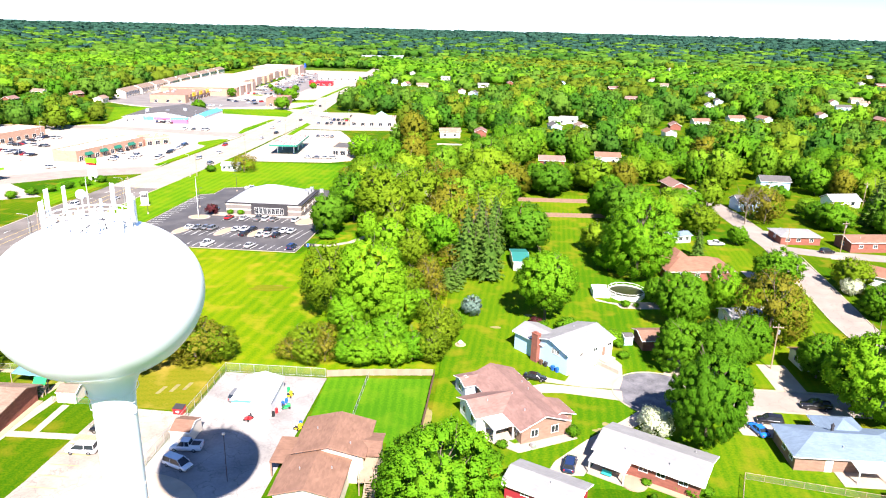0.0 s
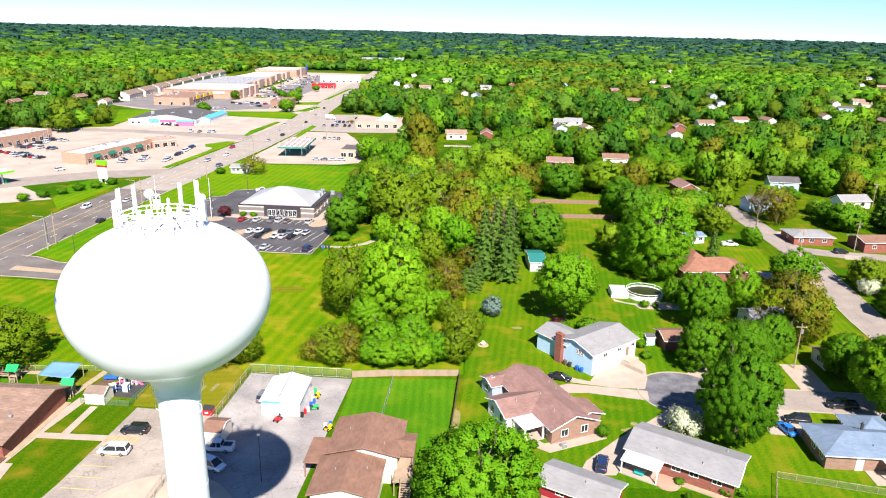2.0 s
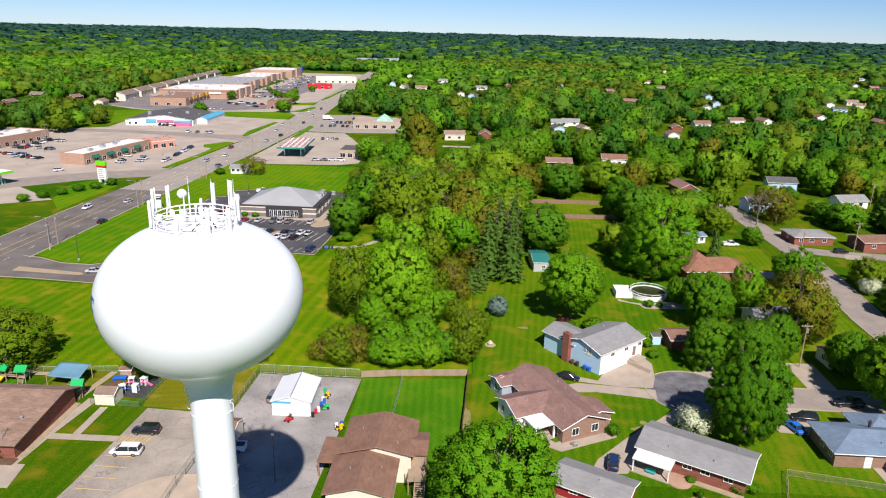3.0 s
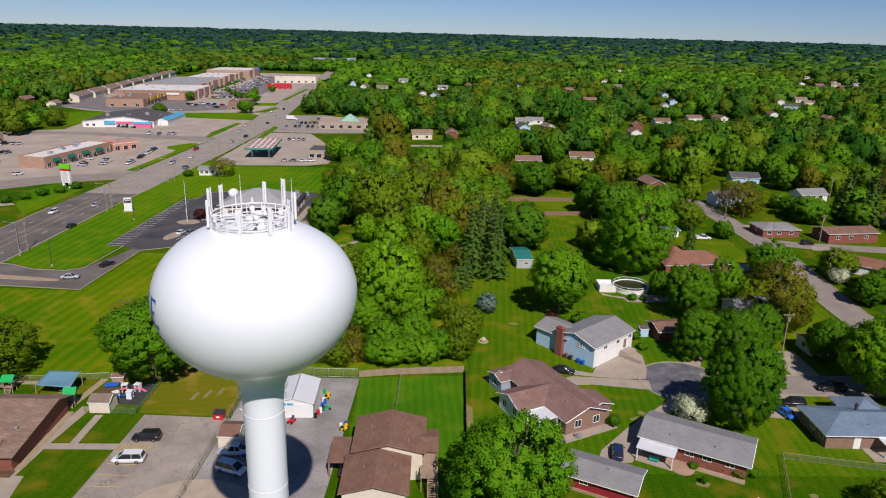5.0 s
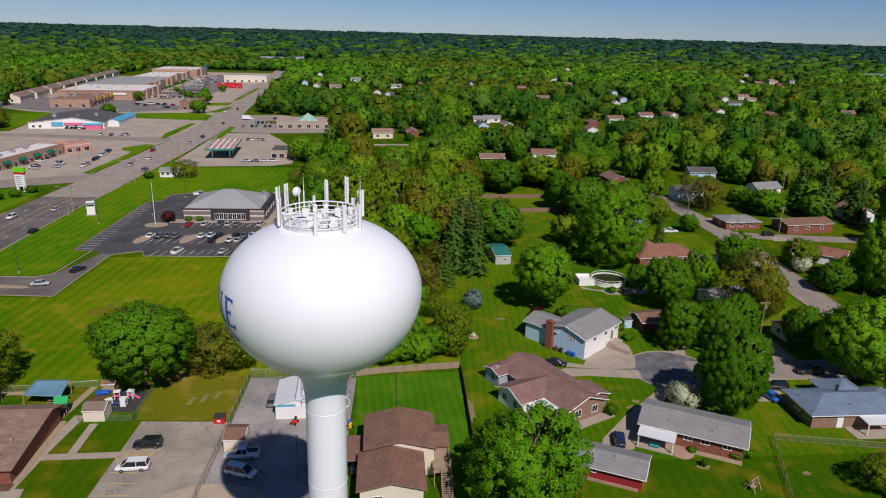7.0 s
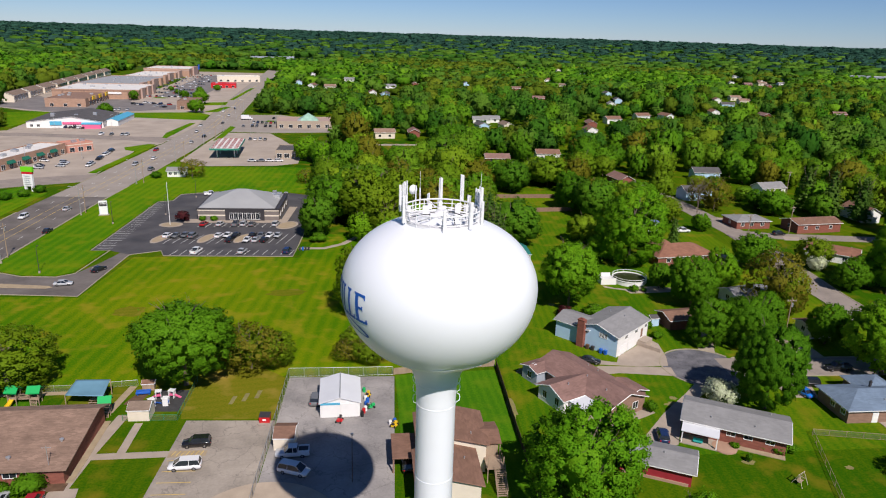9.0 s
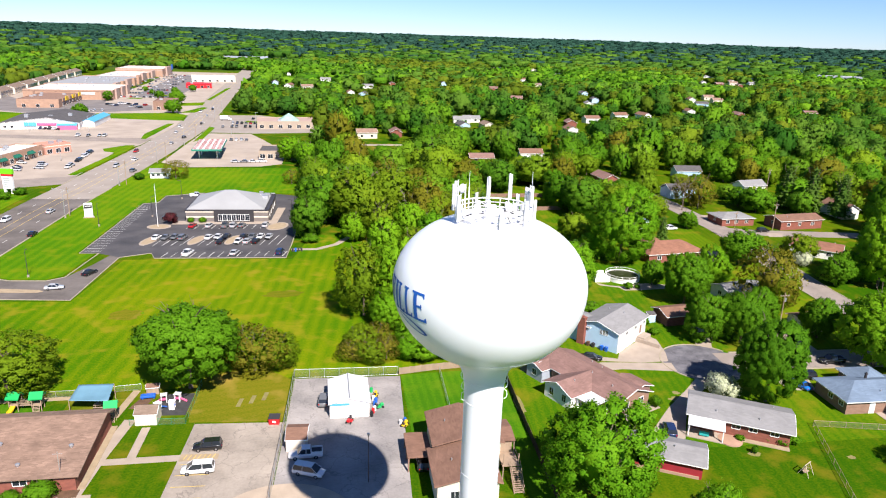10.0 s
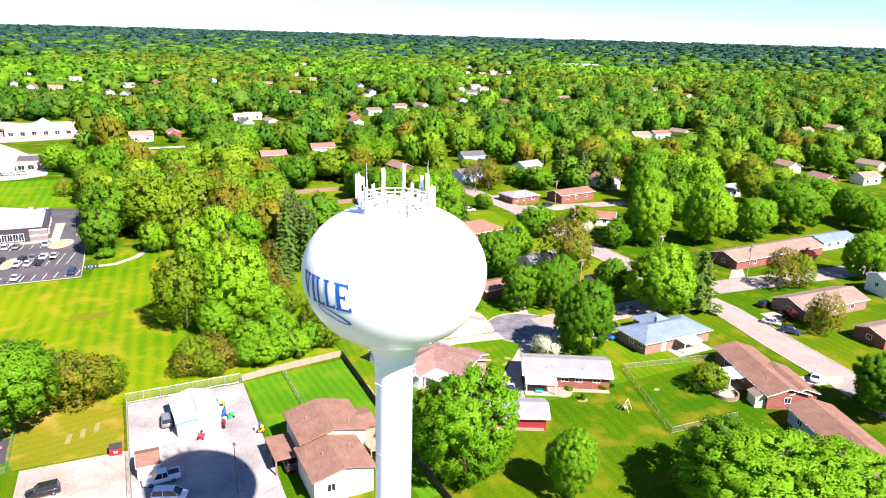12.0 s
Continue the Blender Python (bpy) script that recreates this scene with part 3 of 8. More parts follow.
def limbs(seed, spread=0.5, n=7, fork=2, r=0.035):
    """A trunk one metre high with forked limbs."""
    rng = random.Random(seed)
    bm = bmesh.new()
    tube(bm, (0, 0, -0.02), (0, 0, 0.04), r * 1.5, r * 1.1)
    tube(bm, (0, 0, 0.04), (0.01, 0, 0.42), r * 1.1, r * 0.8)
    tube(bm, (0.01, 0, 0.42), (0.0, 0.02, 0.86), r * 0.8, r * 0.2)
    for i in range(n):
        a = 2.4 * i + rng.uniform(-0.4, 0.4)
        z = 0.28 + 0.5 * i / n
        p = Vector((0.005, 0, z))
        q = p + Vector((math.cos(a) * spread * 0.5, math.sin(a) * spread * 0.5, 0.2))
        tube(bm, p, q, r * 0.45, r * 0.22, 6)
        for j in range(fork):
            b = a + rng.uniform(-0.9, 0.9)
            e = q + Vector((math.cos(b) * spread * 0.32, math.sin(b) * spread * 0.32, rng.uniform(0.1, 0.24)))
            tube(bm, q, e, r * 0.22, r * 0.08, 5)
            tube(bm, q.lerp(e, 0.55), e + Vector((rng.uniform(-.12, .12), rng.uniform(-.12, .12), 0.04)), r * 0.12, r * 0.05, 4)
    me = bpy.data.meshes.new("trunk")
    bm.to_mesh(me)
    bm.free()
    return me


PLANTS = {}


def plant_kind(kind, leaf, bark, variants, near, size, lobes, flat, loose, core, seed, arms=7):
    made = []
    for i in range(variants):
        if kind == "pine":
            v, q = conifer_arrays(seed + i, near, size)
            soft = None
        else:
            v, q, soft = crown_arrays(seed + i, near, size, lobes, flat, loose, core, 1, 0.84, 0.85 if arms < 4 else 0.72, 2.4 if arms < 4 else 1.3)
        t = limbs(seed + i, 0.5, arms, 2 if arms > 3 else 1)
        t.materials.append(bark)
        made.append((fast("crown", v, q, leaf, soft), t))
    PLANTS[kind] = made


plant_kind("maple", L_MAPLE, BARK, 3, 8200, 0.0268, 150, 0.95, 0.5, 0.92, 10)
plant_kind("light", L_LIGHT, BARK, 3, 8000, 0.0270, 130, 1.0, 0.5, 0.90, 20)
plant_kind("olive", L_OLIVE, BARK, 3, 6200, 0.0280, 100, 1.0, 0.7, 0.62, 30)
plant_kind("rust", L_RUST, BARK, 2, 2800, 0.034, 50, 1.0, 0.9, 0.4, 40)
plant_kind("maple_grand", L_MAPLE, BARK, 2, 14500, 0.0206, 220, 0.95, 0.5, 0.92, 140)
plant_kind("light_grand", L_LIGHT, BARK, 2, 14500, 0.0212, 190, 1.0, 0.55, 0.90, 150)
plant_kind("light_loose", L_LIGHT, BARK, 2, 13500, 0.0225, 150, 1.05, 0.7, 0.82, 160)
plant_kind("bush", L_LIGHT, BARK, 2, 3200, 0.041, 70, 0.9, 0.6, 0.84, 50)
plant_kind("darkbush", L_MAPLE, BARK, 2, 700, 0.10, 16, 0.95, 0.5, 0.88, 55)
plant_kind("blossom", L_BLOSSOM, BARK, 1, 1600, 0.07, 20, 0.9, 0.7, 0.7, 60)
plant_kind("plum", L_PURPLE, BARK, 1, 900, 0.08, 18, 0.9, 0.7, 0.8, 65)
plant_kind("pine", L_PINE, BARK, 3, 5400, 0.019, 0, 0, 0, 0, 70)
plant_kind("spruce", L_SPRUCE, BARK, 1, 2000, 0.05, 40, 1.0, 0.7, 0.84, 80)
plant_kind("maple_small", L_MAPLE, BARK, 3, 2300, 0.048, 90, 0.95, 0.5, 0.86, 110)
plant_kind("light_small", L_LIGHT, BARK, 3, 2300, 0.048, 90, 1.0, 0.5, 0.86, 120)
plant_kind("olive_small", L_OLIVE, BARK, 3, 2000, 0.045, 70, 1.0, 0.55, 0.78, 130)
plant_kind("mid", L_MIX, BARK, 4, 1150, 0.050, 54, 0.95, 0.4, 0.9, 90, 3)
plant_kind("midmaple", L_MAPLE, BARK, 3, 1150, 0.050, 54, 0.95, 0.4, 0.9, 95, 3)
plant_kind("midolive", L_YELLOW, BARK, 2, 1150, 0.050, 54, 0.95, 0.45, 0.88, 100, 3)
plant_kind("midrust", L_TAWNY, BARK, 2, 1200, 0.046, 60, 0.95, 0.55, 0.8, 104, 3)
PLANT_TEXT = {
    "maple": ("tree", "broad maple with a dense dark green crown on grass"),
    "light": ("tree", "tall deciduous tree with fresh bright green leaves"),
    "light_loose": ("tree", "loose-crowned tree with fresh bright green leaves on the lawn"),
    "olive": ("tree", "spreading tree with thin olive green spring leaves"),
    "rust": ("tree", "half-bare tree with rusty brown young leaves"),
    "bush": ("shrub", "rounded bright green shrub growing in the grass"),
    "darkbush": ("shrub", "clipped dark green shrub beside a wall or lawn"),
    "blossom": ("tree", "small tree covered in white blossom on the lawn"),
    "plum": ("tree", "small ornamental tree with dark plum red leaves"),
    "pine": ("conifer", "tall narrow conifer with dark green drooping boughs"),
    "spruce": ("conifer", "small blue spruce with silvery needles on the lawn"),
    "mid": ("tree", "full-crowned green tree among the houses"),
    "midmaple": ("tree", "full-crowned dark green tree among the houses"),
    "midrust": ("tree", "tawny brown spring tree among the houses"),
    "midolive": ("tree", "yellow-green spring tree among the houses")}
planted = [0]


def tree(kind, x, y, r, h, low=0.05, group="", label=""):
    """A plant with crown radius r and height h; low: the part of the height that is bare trunk."""
    planted[0] += 1
    rng = random.Random(planted[0] * 7 + 3)
    look_of = kind + "_small" if y > 172 and kind + "_small" in PLANTS else kind + "_grand" if y < 112 and r > 6 and kind + "_grand" in PLANTS else kind
    crown, trunk = PLANTS[look_of][planted[0] % len(PLANTS[look_of])]
    cat, text = PLANT_TEXT[kind]
    ob = thing("shrub" if cat == "shrub" else "conifer_tree" if cat == "conifer" else "tree", label or text, cat, at(x, y, rng.uniform(0, 360)), group)
    c = new("crown", crown)
    c.parent = ob
    if kind == "pine":
        c.scale, c.location = (r / 0.3, r / 0.3, h), (0, 0, 0)
    else:
        half = h * (1 - low) / 2
        c.scale, c.location = (r, r * rng.uniform(0.9, 1.1), half), (0, 0, h * low + half * 0.96)
    t = new("trunk", trunk)
    t.parent = ob
    k = max(r * 0.9, 0.3)
    t.scale = (k * 1.3, k * 1.3, h * 0.93)
    return ob


def woods(name, label, spots, leaf, leaves, size, lobes, seed, ball=1):
    """Many trees that nobody could count, in one mesh. spots: x, y, radius, height."""
    protos = [crown_arrays(seed + i, leaves, size, lobes, 1.0, 0.35, 0.9, ball, 0.86, 0.85, 2.2) for i in range(6)]
    rng = np.random.default_rng(seed)
    vs, qs, ns, tones, k = [], [], [], [], 0
    for i, (x, y, r, h, z) in enumerate(spots):
        v, q, soft = protos[i % 6]
        a = rng.uniform(0, 6.28)
        rot = np.array([[math.cos(a), -math.sin(a), 0], [math.sin(a), math.cos(a), 0], [0, 0, 1]])
        vs.append((v @ rot.T) * [r, r, h * 0.5] + [x, y, z + h * 0.5])
        qs.append(q + k)
        ns.append(soft @ rot.T)
        tones.append(np.full(len(v), rng.uniform(0, 1)))
        k += len(v)
    me = fast(name, np.vstack(vs), np.vstack(qs), leaf, np.vstack(ns))
    me.attributes.new("tone", "FLOAT", "POINT").data.foreach_set("value", np.concatenate(tones).astype(np.float32))
    return tagged(new(name, me), label, "woodland", "", "stuff")


# ---- water tower ----
TX, TY = -30.43, 50.2


def tank_profile():
    prof = [(1.78, 0.0), (1.72, 0.6), (1.68, 2.0), (1.68, 37.6), (1.74, 38.7), (1.90, 39.6), (2.18, 40.3), (2.6, 40.95)]
    for i in range(1, 25):
        a = radians(-71 + (71 * i / 24))
        prof.append((7.9 * math.cos(a) ** 1.0, 47.65 + 6.75 * math.sin(a)))
    for i in range(1, 25):
        a = radians(90 * i / 24)
        prof.append((max(0.02, 7.9 * math.cos(a) ** 0.92), 47.65 + 5.75 * math.sin(a)))
    return prof


def tank_radius(z):
    if z < 47.65:
        return 7.9 * math.cos(math.asin((z - 47.65) / 6.75))
    return 7.9 * math.cos(math.asin((z - 47.65) / 5.75)) ** 0.92


def water_tower():
    tw = thing("water_tower", "white spheroid water tower with antennas round its top", "water tower", at(TX, TY))
    body = smooth(part("tank", lathe(bmesh.new(), tank_profile(), 128), TANK_W, tw))
    # weld seams
    for z, r in ((42.9, tank_radius(42.9)), (38.2, 1.69), (37.1, 1.69), (30.0, 1.69), (23.5, 1.69), (17, 1.69), (10.5, 1.69)):
        bm = bmesh.new()
        lathe(bm, [(r - 0.02, z - 0.05), (r + 0.012, z - 0.03), (r + 0.012, z + 0.03), (r - 0.02, z + 0.05)], 96)
        part("weld_seam", bm, TANK_W, tw)
    part("guard_ring", ring(bmesh.new(), 2.0, 39.3, 0.03), TANK_W, tw, "thin white guard ring round the neck")
    # handrail round the top
    R, z0 = 3.0, 52.95
    for zz, w in ((0.45, 0.04), (1.15, 0.06), (0.8, 0.035)):
        part("rail", ring(bmesh.new(), R, z0 + zz, w), ANT_W, tw)
    bm = bmesh.new()
    lathe(bm, [(R - 0.06, z0 - 0.25), (R, z0 - 0.25), (R, z0 + 0.28), (R - 0.06, z0 + 0.28)], 64)
    part("toe_plate", bm, ANT_W, tw)
    for i in range(16):
        a = 2 * math.pi * i / 16
        bm = tube(bmesh.new(), (R * math.cos(a), R * math.sin(a), z0 - 0.4), (R * math.cos(a), R * math.sin(a), z0 + 1.15), 0.04)
        part("rail_post", bm, ANT_W, tw)
    return tw


TOWER = water_tower()


def antenna(a, r, z0, high, w, kind):
    """A pole on the ring with one panel, two panels or a dish."""
    x, y = r * math.cos(a), r * math.sin(a)
    ob = new("antenna")
    ob.parent = TOWER
    ob.matrix_local = pose(x, y, z0, 0, 0, math.degrees(a))
    part("pole", tube(bmesh.new(), (0, 0, -0.7), (0, 0, high + 0.2), 0.055), ANT_W, ob)
    if kind == "panel":
        part("panel", boxbm(0.10, 0.30, -w / 2, w / 2, high - 2.0, high + 0.1, bevel=0.04), ANT_W, ob)
        part("bracket", boxbm(0.0, 0.12, -0.05, 0.05, high - 1.6, high - 0.4), GALV, ob)
        part("radio_box", boxbm(-0.32, -0.07, -0.16, 0.16, 0.3, 0.9, bevel=0.02), ANT_W, ob)
    elif kind == "dish":
        bm = bmesh.new()
        lathe(bm, [(0.06, 0), (0.36, 0.12), (0.40, 0.28), (0.36, 0.34), (0.02, 0.38)], 24)
        bmesh.ops.transform(bm, matrix=pose(0.1, 0, high - 0.2, 0, 90, 0), verts=bm.verts)
        smooth(part("dish", bm, ANT_W, ob))
    elif kind == "whip":
        part("whip", tube(bmesh.new(), (0, 0, high), (0, 0, high + 1.6), 0.025, 0.012, 5), ANT_W, ob)
    return ob


for deg, high, w, kind in (
        (180, 3.0, 0.26, "panel"), (150, 2.9, 0.28, "panel"), (200, 2.3, 0.3, "panel"), (128, 2.3, 0, "dish"), (120, 2.0, 0, "whip"), (86, 2.9, 0.36, "panel"), (104, 1.5, 0.25, "panel"),
        (54, 3.3, 0.34, "panel"), (22, 2.4, 0.3, "panel"), (9, 2.7, 0.3, "panel"), (3, 2.4, 0, "whip"), (-20, 1.9, 0.3, "panel"), (-53, 2.2, 0.36, "panel"), (-92, 1.7, 0.3, "panel"), (40, 1.6, 0.3, "panel")):
    antenna(radians(deg), 3.05, 53.0, high * 0.93, w * 0.88, kind)


def roof_gear():
    """Boxes, hatch and cable runs inside the rail."""
    for x, y, s, h in ((-1.2, 0.6, 0.5, 0.7), (0.2, 1.3, 0.6, 0.5), (1.3, 0.4, 0.45, 0.8), (0.9, -0.9, 0.5, 0.4), (-0.7, -1.0, 0.55, 0.5)):
        part("equipment_box", boxbm(x - s / 2, x + s / 2, y - s / 3, y + s / 3, 52.9, 53.4 + h, bevel=0.03), ANT_W, TOWER)
    part("hatch", lathe(bmesh.new(), [(0.55, 53.1), (0.55, 53.7), (0.4, 53.85), (0.02, 53.9)], 24), ANT_W, TOWER)
    rng = random.Random(5)
    for i in range(9):
        a, b = rng.uniform(0, 6.28), rng.uniform(0, 6.28)
        bm = bmesh.new()
        p = Vector((2.7 * math.cos(a), 2.7 * math.sin(a), 53.45))
        q = Vector((0.9 * math.cos(b), 0.9 * math.sin(b), 53.65))
        m = (p + q) / 2 + Vector((0, 0, 0.1))
        tube(bm, p, m, 0.05, 0.05, 5)
        tube(bm, m, q, 0.05, 0.05, 5)
        part("cable_run", bm, CABLE if i % 2 else GALV, TOWER)
    for i in range(4):
        a = radians(20 + 90 * i)
        bm = tube(bmesh.new(), (2.9 * math.cos(a), 2.9 * math.sin(a), 54.05), (0.5 * math.cos(a), 0.5 * math.sin(a), 53.9), 0.05)
        part("brace", bm, ANT_W, TOWER)


roof_gear()


# ---- ground and pavements ----
def rise(r):
    t = min(1, max(0, (r - 1500) / 3400))
    return 40 * t * t * (3 - 2 * t)


def ground_sheet():
    radii = [0, 60, 120, 240, 480, 900, 1500, 1900, 2300, 2700, 3100, 3500, 3900, 4300, 4700, 5100, 5600, 6200]
    n = 96
    bm = bmesh.new()
    rings = [[bm.verts.new((0, 0, 0))]]
    for r in radii[1:]:
        rings.append([bm.verts.new((r * math.cos(2 * math.pi * i / n), r * math.sin(2 * math.pi * i / n), rise(r))) for i in range(n)])
    for i in range(n):
        j = (i + 1) % n
        bm.faces.new((rings[0][0], rings[1][i], rings[1][j]))
        for a, b in zip(rings[1:], rings[2:]):
            bm.faces.new((a[i], b[i], b[j], a[j]))
    return tagged(part("ground", bm, GRASS), "mown green grass with dry patches, haze-tinted woodland floor far off", "ground", "", "structure")


ground_sheet()
ROAD = [(-158, 20), (-155.5, 110), (-153.5, 200), (-151.5, 270), (-149, 310), (-144.5, 403), (-143, 500), (-150, 610), (-160, 760), (-174, 1000), (-190, 1250)]
NEAR_ROAD = [p for p in ROAD if p[1] < 280] + [(-150.9, 283.5)]
FAR_ROAD = [(-150.9, 283.5)] + [p for p in ROAD if p[1] > 290]
road = ribbon("road", FAR_ROAD, 22.0, 0.05, 0.4, ASPHALT, "wide pale concrete highway with worn lane paint")
ribbon("road_worn", NEAR_ROAD, 22.0, 0.05, 0.4, ASPHALT_WORN, "wide dark patched asphalt highway with worn lane paint")


def along(pts, d0, d1, side):
    """The stretch of a line from d0 to d1 metres, shifted sideways."""
    out, run = [], 0
    for a, b in zip(pts, pts[1:]):
        a, b = Vector(a), Vector(b)
        seg = (b - a).length
        t = (b - a) / seg
        nrm = Vector((-t.y, t.x))
        for s in (max(d0, run), min(d1, run + seg)):
            if run <= s <= run + seg and d0 <= s <= d1:
                p = a + t * (s - run) + nrm * side
                if not out or (Vector(out[-1]) - p).length > 0.01:
                    out.append((p.x, p.y))
        run += seg
    return out


for side in (-0.9, 0.9):
    ribbon("lane_line", along(ROAD, 60, 900, side * 2.0), 0.16, 0.062, 0.01, PAINT_Y, "", road)
for side in (-5.6, 5.6):
    for d in range(60, 620, 12):
        ribbon("lane_dash", along(ROAD, d, d + 3.2, side), 0.16, 0.062, 0.01, PAINT_W, "", road)
for side in (-11.2, 11.2):
    cuts = ((60, 152), (172, 285), (312, 390), (420, 900)) if side < 0 else ((60, 238), (290, 395), (420, 900))
    for a, b in cuts:
        kerb(along(ROAD, a, b, side), "pale concrete kerb along the highway", 0.5, 0.15)

# entrance drive and bank car park
slab("entrance_drive", [(-145, 192.5), (-139, 191.6), (-130.6, 187.7), (-121, 187.1), (-117, 190.2), (-113.5, 200), (-110.5, 212), (-104, 212), (-108.1, 206), (-110, 172.7), (-132.3, 174.9), (-145, 175.2)], 0.045, 0.3, ASPHALT_WORN, "worn asphalt entrance drive off the highway")
slab("car_park", [(-120.5, 211.7), (-117.9, 275.4), (-113, 277.4), (-112.5, 288.5), (-98.4, 294.1), (-67.6, 292), (-56.5, 287), (-56.7, 266.2), (-58.5, 219), (-59.1, 205.3), (-97.8, 206.4), (-99.7, 211.5), (-108.1, 207.6), (-115, 211.7)], 0.05, 0.3, ASPHALT_DARK, "dark sealed asphalt car park with white stall lines")
slab("drive_median", [(-140, 183.2), (-120, 180.2), (-118.7, 179.2), (-120, 178.4), (-140, 179.9)], 0.16, 0.3, GRAVEL, "raised sandy median strip in the entrance drive")
for line in ([(-145, 192.9), (-139, 191.9), (-130.6, 188), (-121, 187.4), (-117.1, 190.3), (-115.0, 211.7), (-120.6, 211.9), (-118.1, 275.6), (-113, 277.7), (-112.6, 288.8), (-98.4, 294.4)],
             [(-145, 174.9), (-132.3, 174.6), (-109.8, 172.5), (-107.9, 207.3), (-99.7, 211.2), (-97.7, 206.1), (-59, 205.0), (-58.2, 219), (-56.4, 266), (-56.2, 287)]):
    kerb(line)
carpark_lines = []
for k in range(14):
    carpark_lines.append(((-96 + 2.75 * k, 206.8), (-94.9 + 2.75 * k, 211.6)))
for k in range(16):
    if k not in (5, 9):
        carpark_lines.append(((-104 + 2.75 * k, 219.0), (-101.6 + 2.75 * k, 229.6)))
for k in range(12):
    carpark_lines.append(((-95 + 2.75 * k, 238.5), (-94 + 2.75 * k, 243.6)))
for k in range(22):
    carpark_lines.append(((-120 + 0.035 * k, 214 + 2.75 * k), (-115 + 0.035 * k, 214 + 2.75 * k)))
PARK = bpy.data.objects["car_park"]
for a, b in carpark_lines:
    ribbon("stall_line", [a, b], 0.14, 0.063, 0.01, PAINT_W, "", PARK)
for cx, cy, rx, ry in ((-103.5, 224.5, 2.2, 5.2), (-89, 224.5, 2.0, 5.2), (-77.5, 224.5, 2.0, 5.2), (-104.5, 241.5, 4.0, 3.0), (-64.5, 241, 3.6, 5.0)):
    slab("planting_island", [(cx + rx * math.cos(a) + (math.sin(a) * 1.1 if ry > 4.5 else 0), cy + ry * math.sin(a)) for a in (2 * math.pi * i / 20 for i in range(20))], 0.18, 0.3, CONCRETE, "raised kerbed planting island in the car park")
    slab("island_bed", [(cx + .8 * rx * math.cos(a) + (math.sin(a) * 0.9 if ry > 4.5 else 0), cy + .85 * ry * math.sin(a)) for a in (2 * math.pi * i / 20 for i in range(20))], 0.20, 0.05, GRAVEL, "gravel bed on the planting island")
ribbon("footpath", [(-58, 213.5), (-50, 213.6), (-44, 218.5), (-40, 226), (-36, 240), (-34, 250)], 2.0, 0.03, 0.2, CONCRETE, "winding pale concrete footpath into the trees")
slab("far_driveway", [(-31, 431), (-3, 432), (-3, 426), (-31, 425)], 0.05, 0.2, LOT, "pale driveway across a far lawn")
slab("dry_strip", [(-27, 422), (-5, 422), (-8, 372), (-16, 366), (-22, 400)], 0.03, 0.08, DRYGRASS, "dry mustard yellow field strip between trees")
slab("bank_walk", [(-101, 244.5), (-65, 244.5), (-65, 249), (-101, 249)], 0.15, 0.2, CONCRETE, "pale concrete walk in front of the low building")
slab("bank_side_walk", [(-67.5, 246), (-65, 246), (-63.5, 268), (-66.5, 268)], 0.154, 0.2, CONCRETE, "pale concrete walk beside the low building")

slab("field", [(-134, 173), (-109.5, 171.5), (-106, 205), (-96, 205), (-57, 204), (-52, 230), (-10, 230), (-8.5, 130), (-31, 127.2), (-52.5, 127.2), (-56, 124.5), (-150, 122), (-148, 172)], 0.012, 0.05, FIELD, "mown yellow-green field with dry patches and mower stripes")
slab("road_verge", [(-142.2, 194.6), (-131, 189.2), (-121.5, 188.6), (-118.3, 191.5), (-116.2, 211.4), (-121.4, 212.2), (-119.0, 277), (-113.9, 278.6), (-113.4, 289.8), (-99, 295.4), (-60, 293.4), (-55.2, 288), (-54, 345), (-72, 351), (-84, 351), (-120, 349), (-132, 362), (-136, 350), (-137.6, 310), (-140, 270)], 0.012, 0.05, VERGE, "bright green mown verge between the highway and the car park")

# water works yard, parking and walks
slab("parking_lot", [(-68.2, 110.6), (-52.6, 109.8), (-53.3, 88), (-53.4, 30), (-76, 30), (-69.4, 88)], 0.04, 0.3, ASPHALT_OLD, "weathered cracked grey asphalt parking lot")
slab("yard_pavement", [(-51.8, 126.0), (-30.8, 125.6), (-32.2, 87.0), (-32.2, 30), (-53.38, 30), (-53.2, 88)], 0.045, 0.3, ASPHALT_YARD, "weathered asphalt service yard below the water tower")
slab("round_pad", arc(-51.3, 80.2, 11.6, 0, 353, 50), 0.09, 0.2, PAD, "round sandy concrete pad beside the water tower")
slab("tower_footing", arc(TX, TY, 4.2, 0, 353, 50), 0.25, 0.4, CONCRETE, "round concrete footing under the water tower")
ribbon("sidewalk", [(-81.5, 100.2), (-67.6, 100.4)], 1.7, 0.03, 0.2, CONCRETE, "pale concrete sidewalk across the lawn")
ribbon("sidewalk_branch", [(-76.3, 101.0), (-76.2, 110.2)], 1.4, 0.027, 0.2, CONCRETE, "pale concrete path to the small shed")
ribbon("building_walk", [(-79.6, 113), (-81.2, 101), (-81.9, 92), (-83.5, 78)], 2.0, 0.034, 0.2, CONCRETE, "concrete walk along the brick building")
slab("building_walk_apron", [(-83.5, 92), (-79.5, 92), (-78.5, 86), (-84, 86)], 0.038, 0.2, CONCRETE, "concrete apron at the corner of the brick building")
for k in range(5):
    ribbon("stall_line", [(-68.3 - 0.05 * k, 98.4 - 2.9 * k), (-63.2 - 0.05 * k, 98.3 - 2.9 * k)], 0.12, 0.07, 0.01, PAINT_Y, "", bpy.data.objects["parking_lot"])
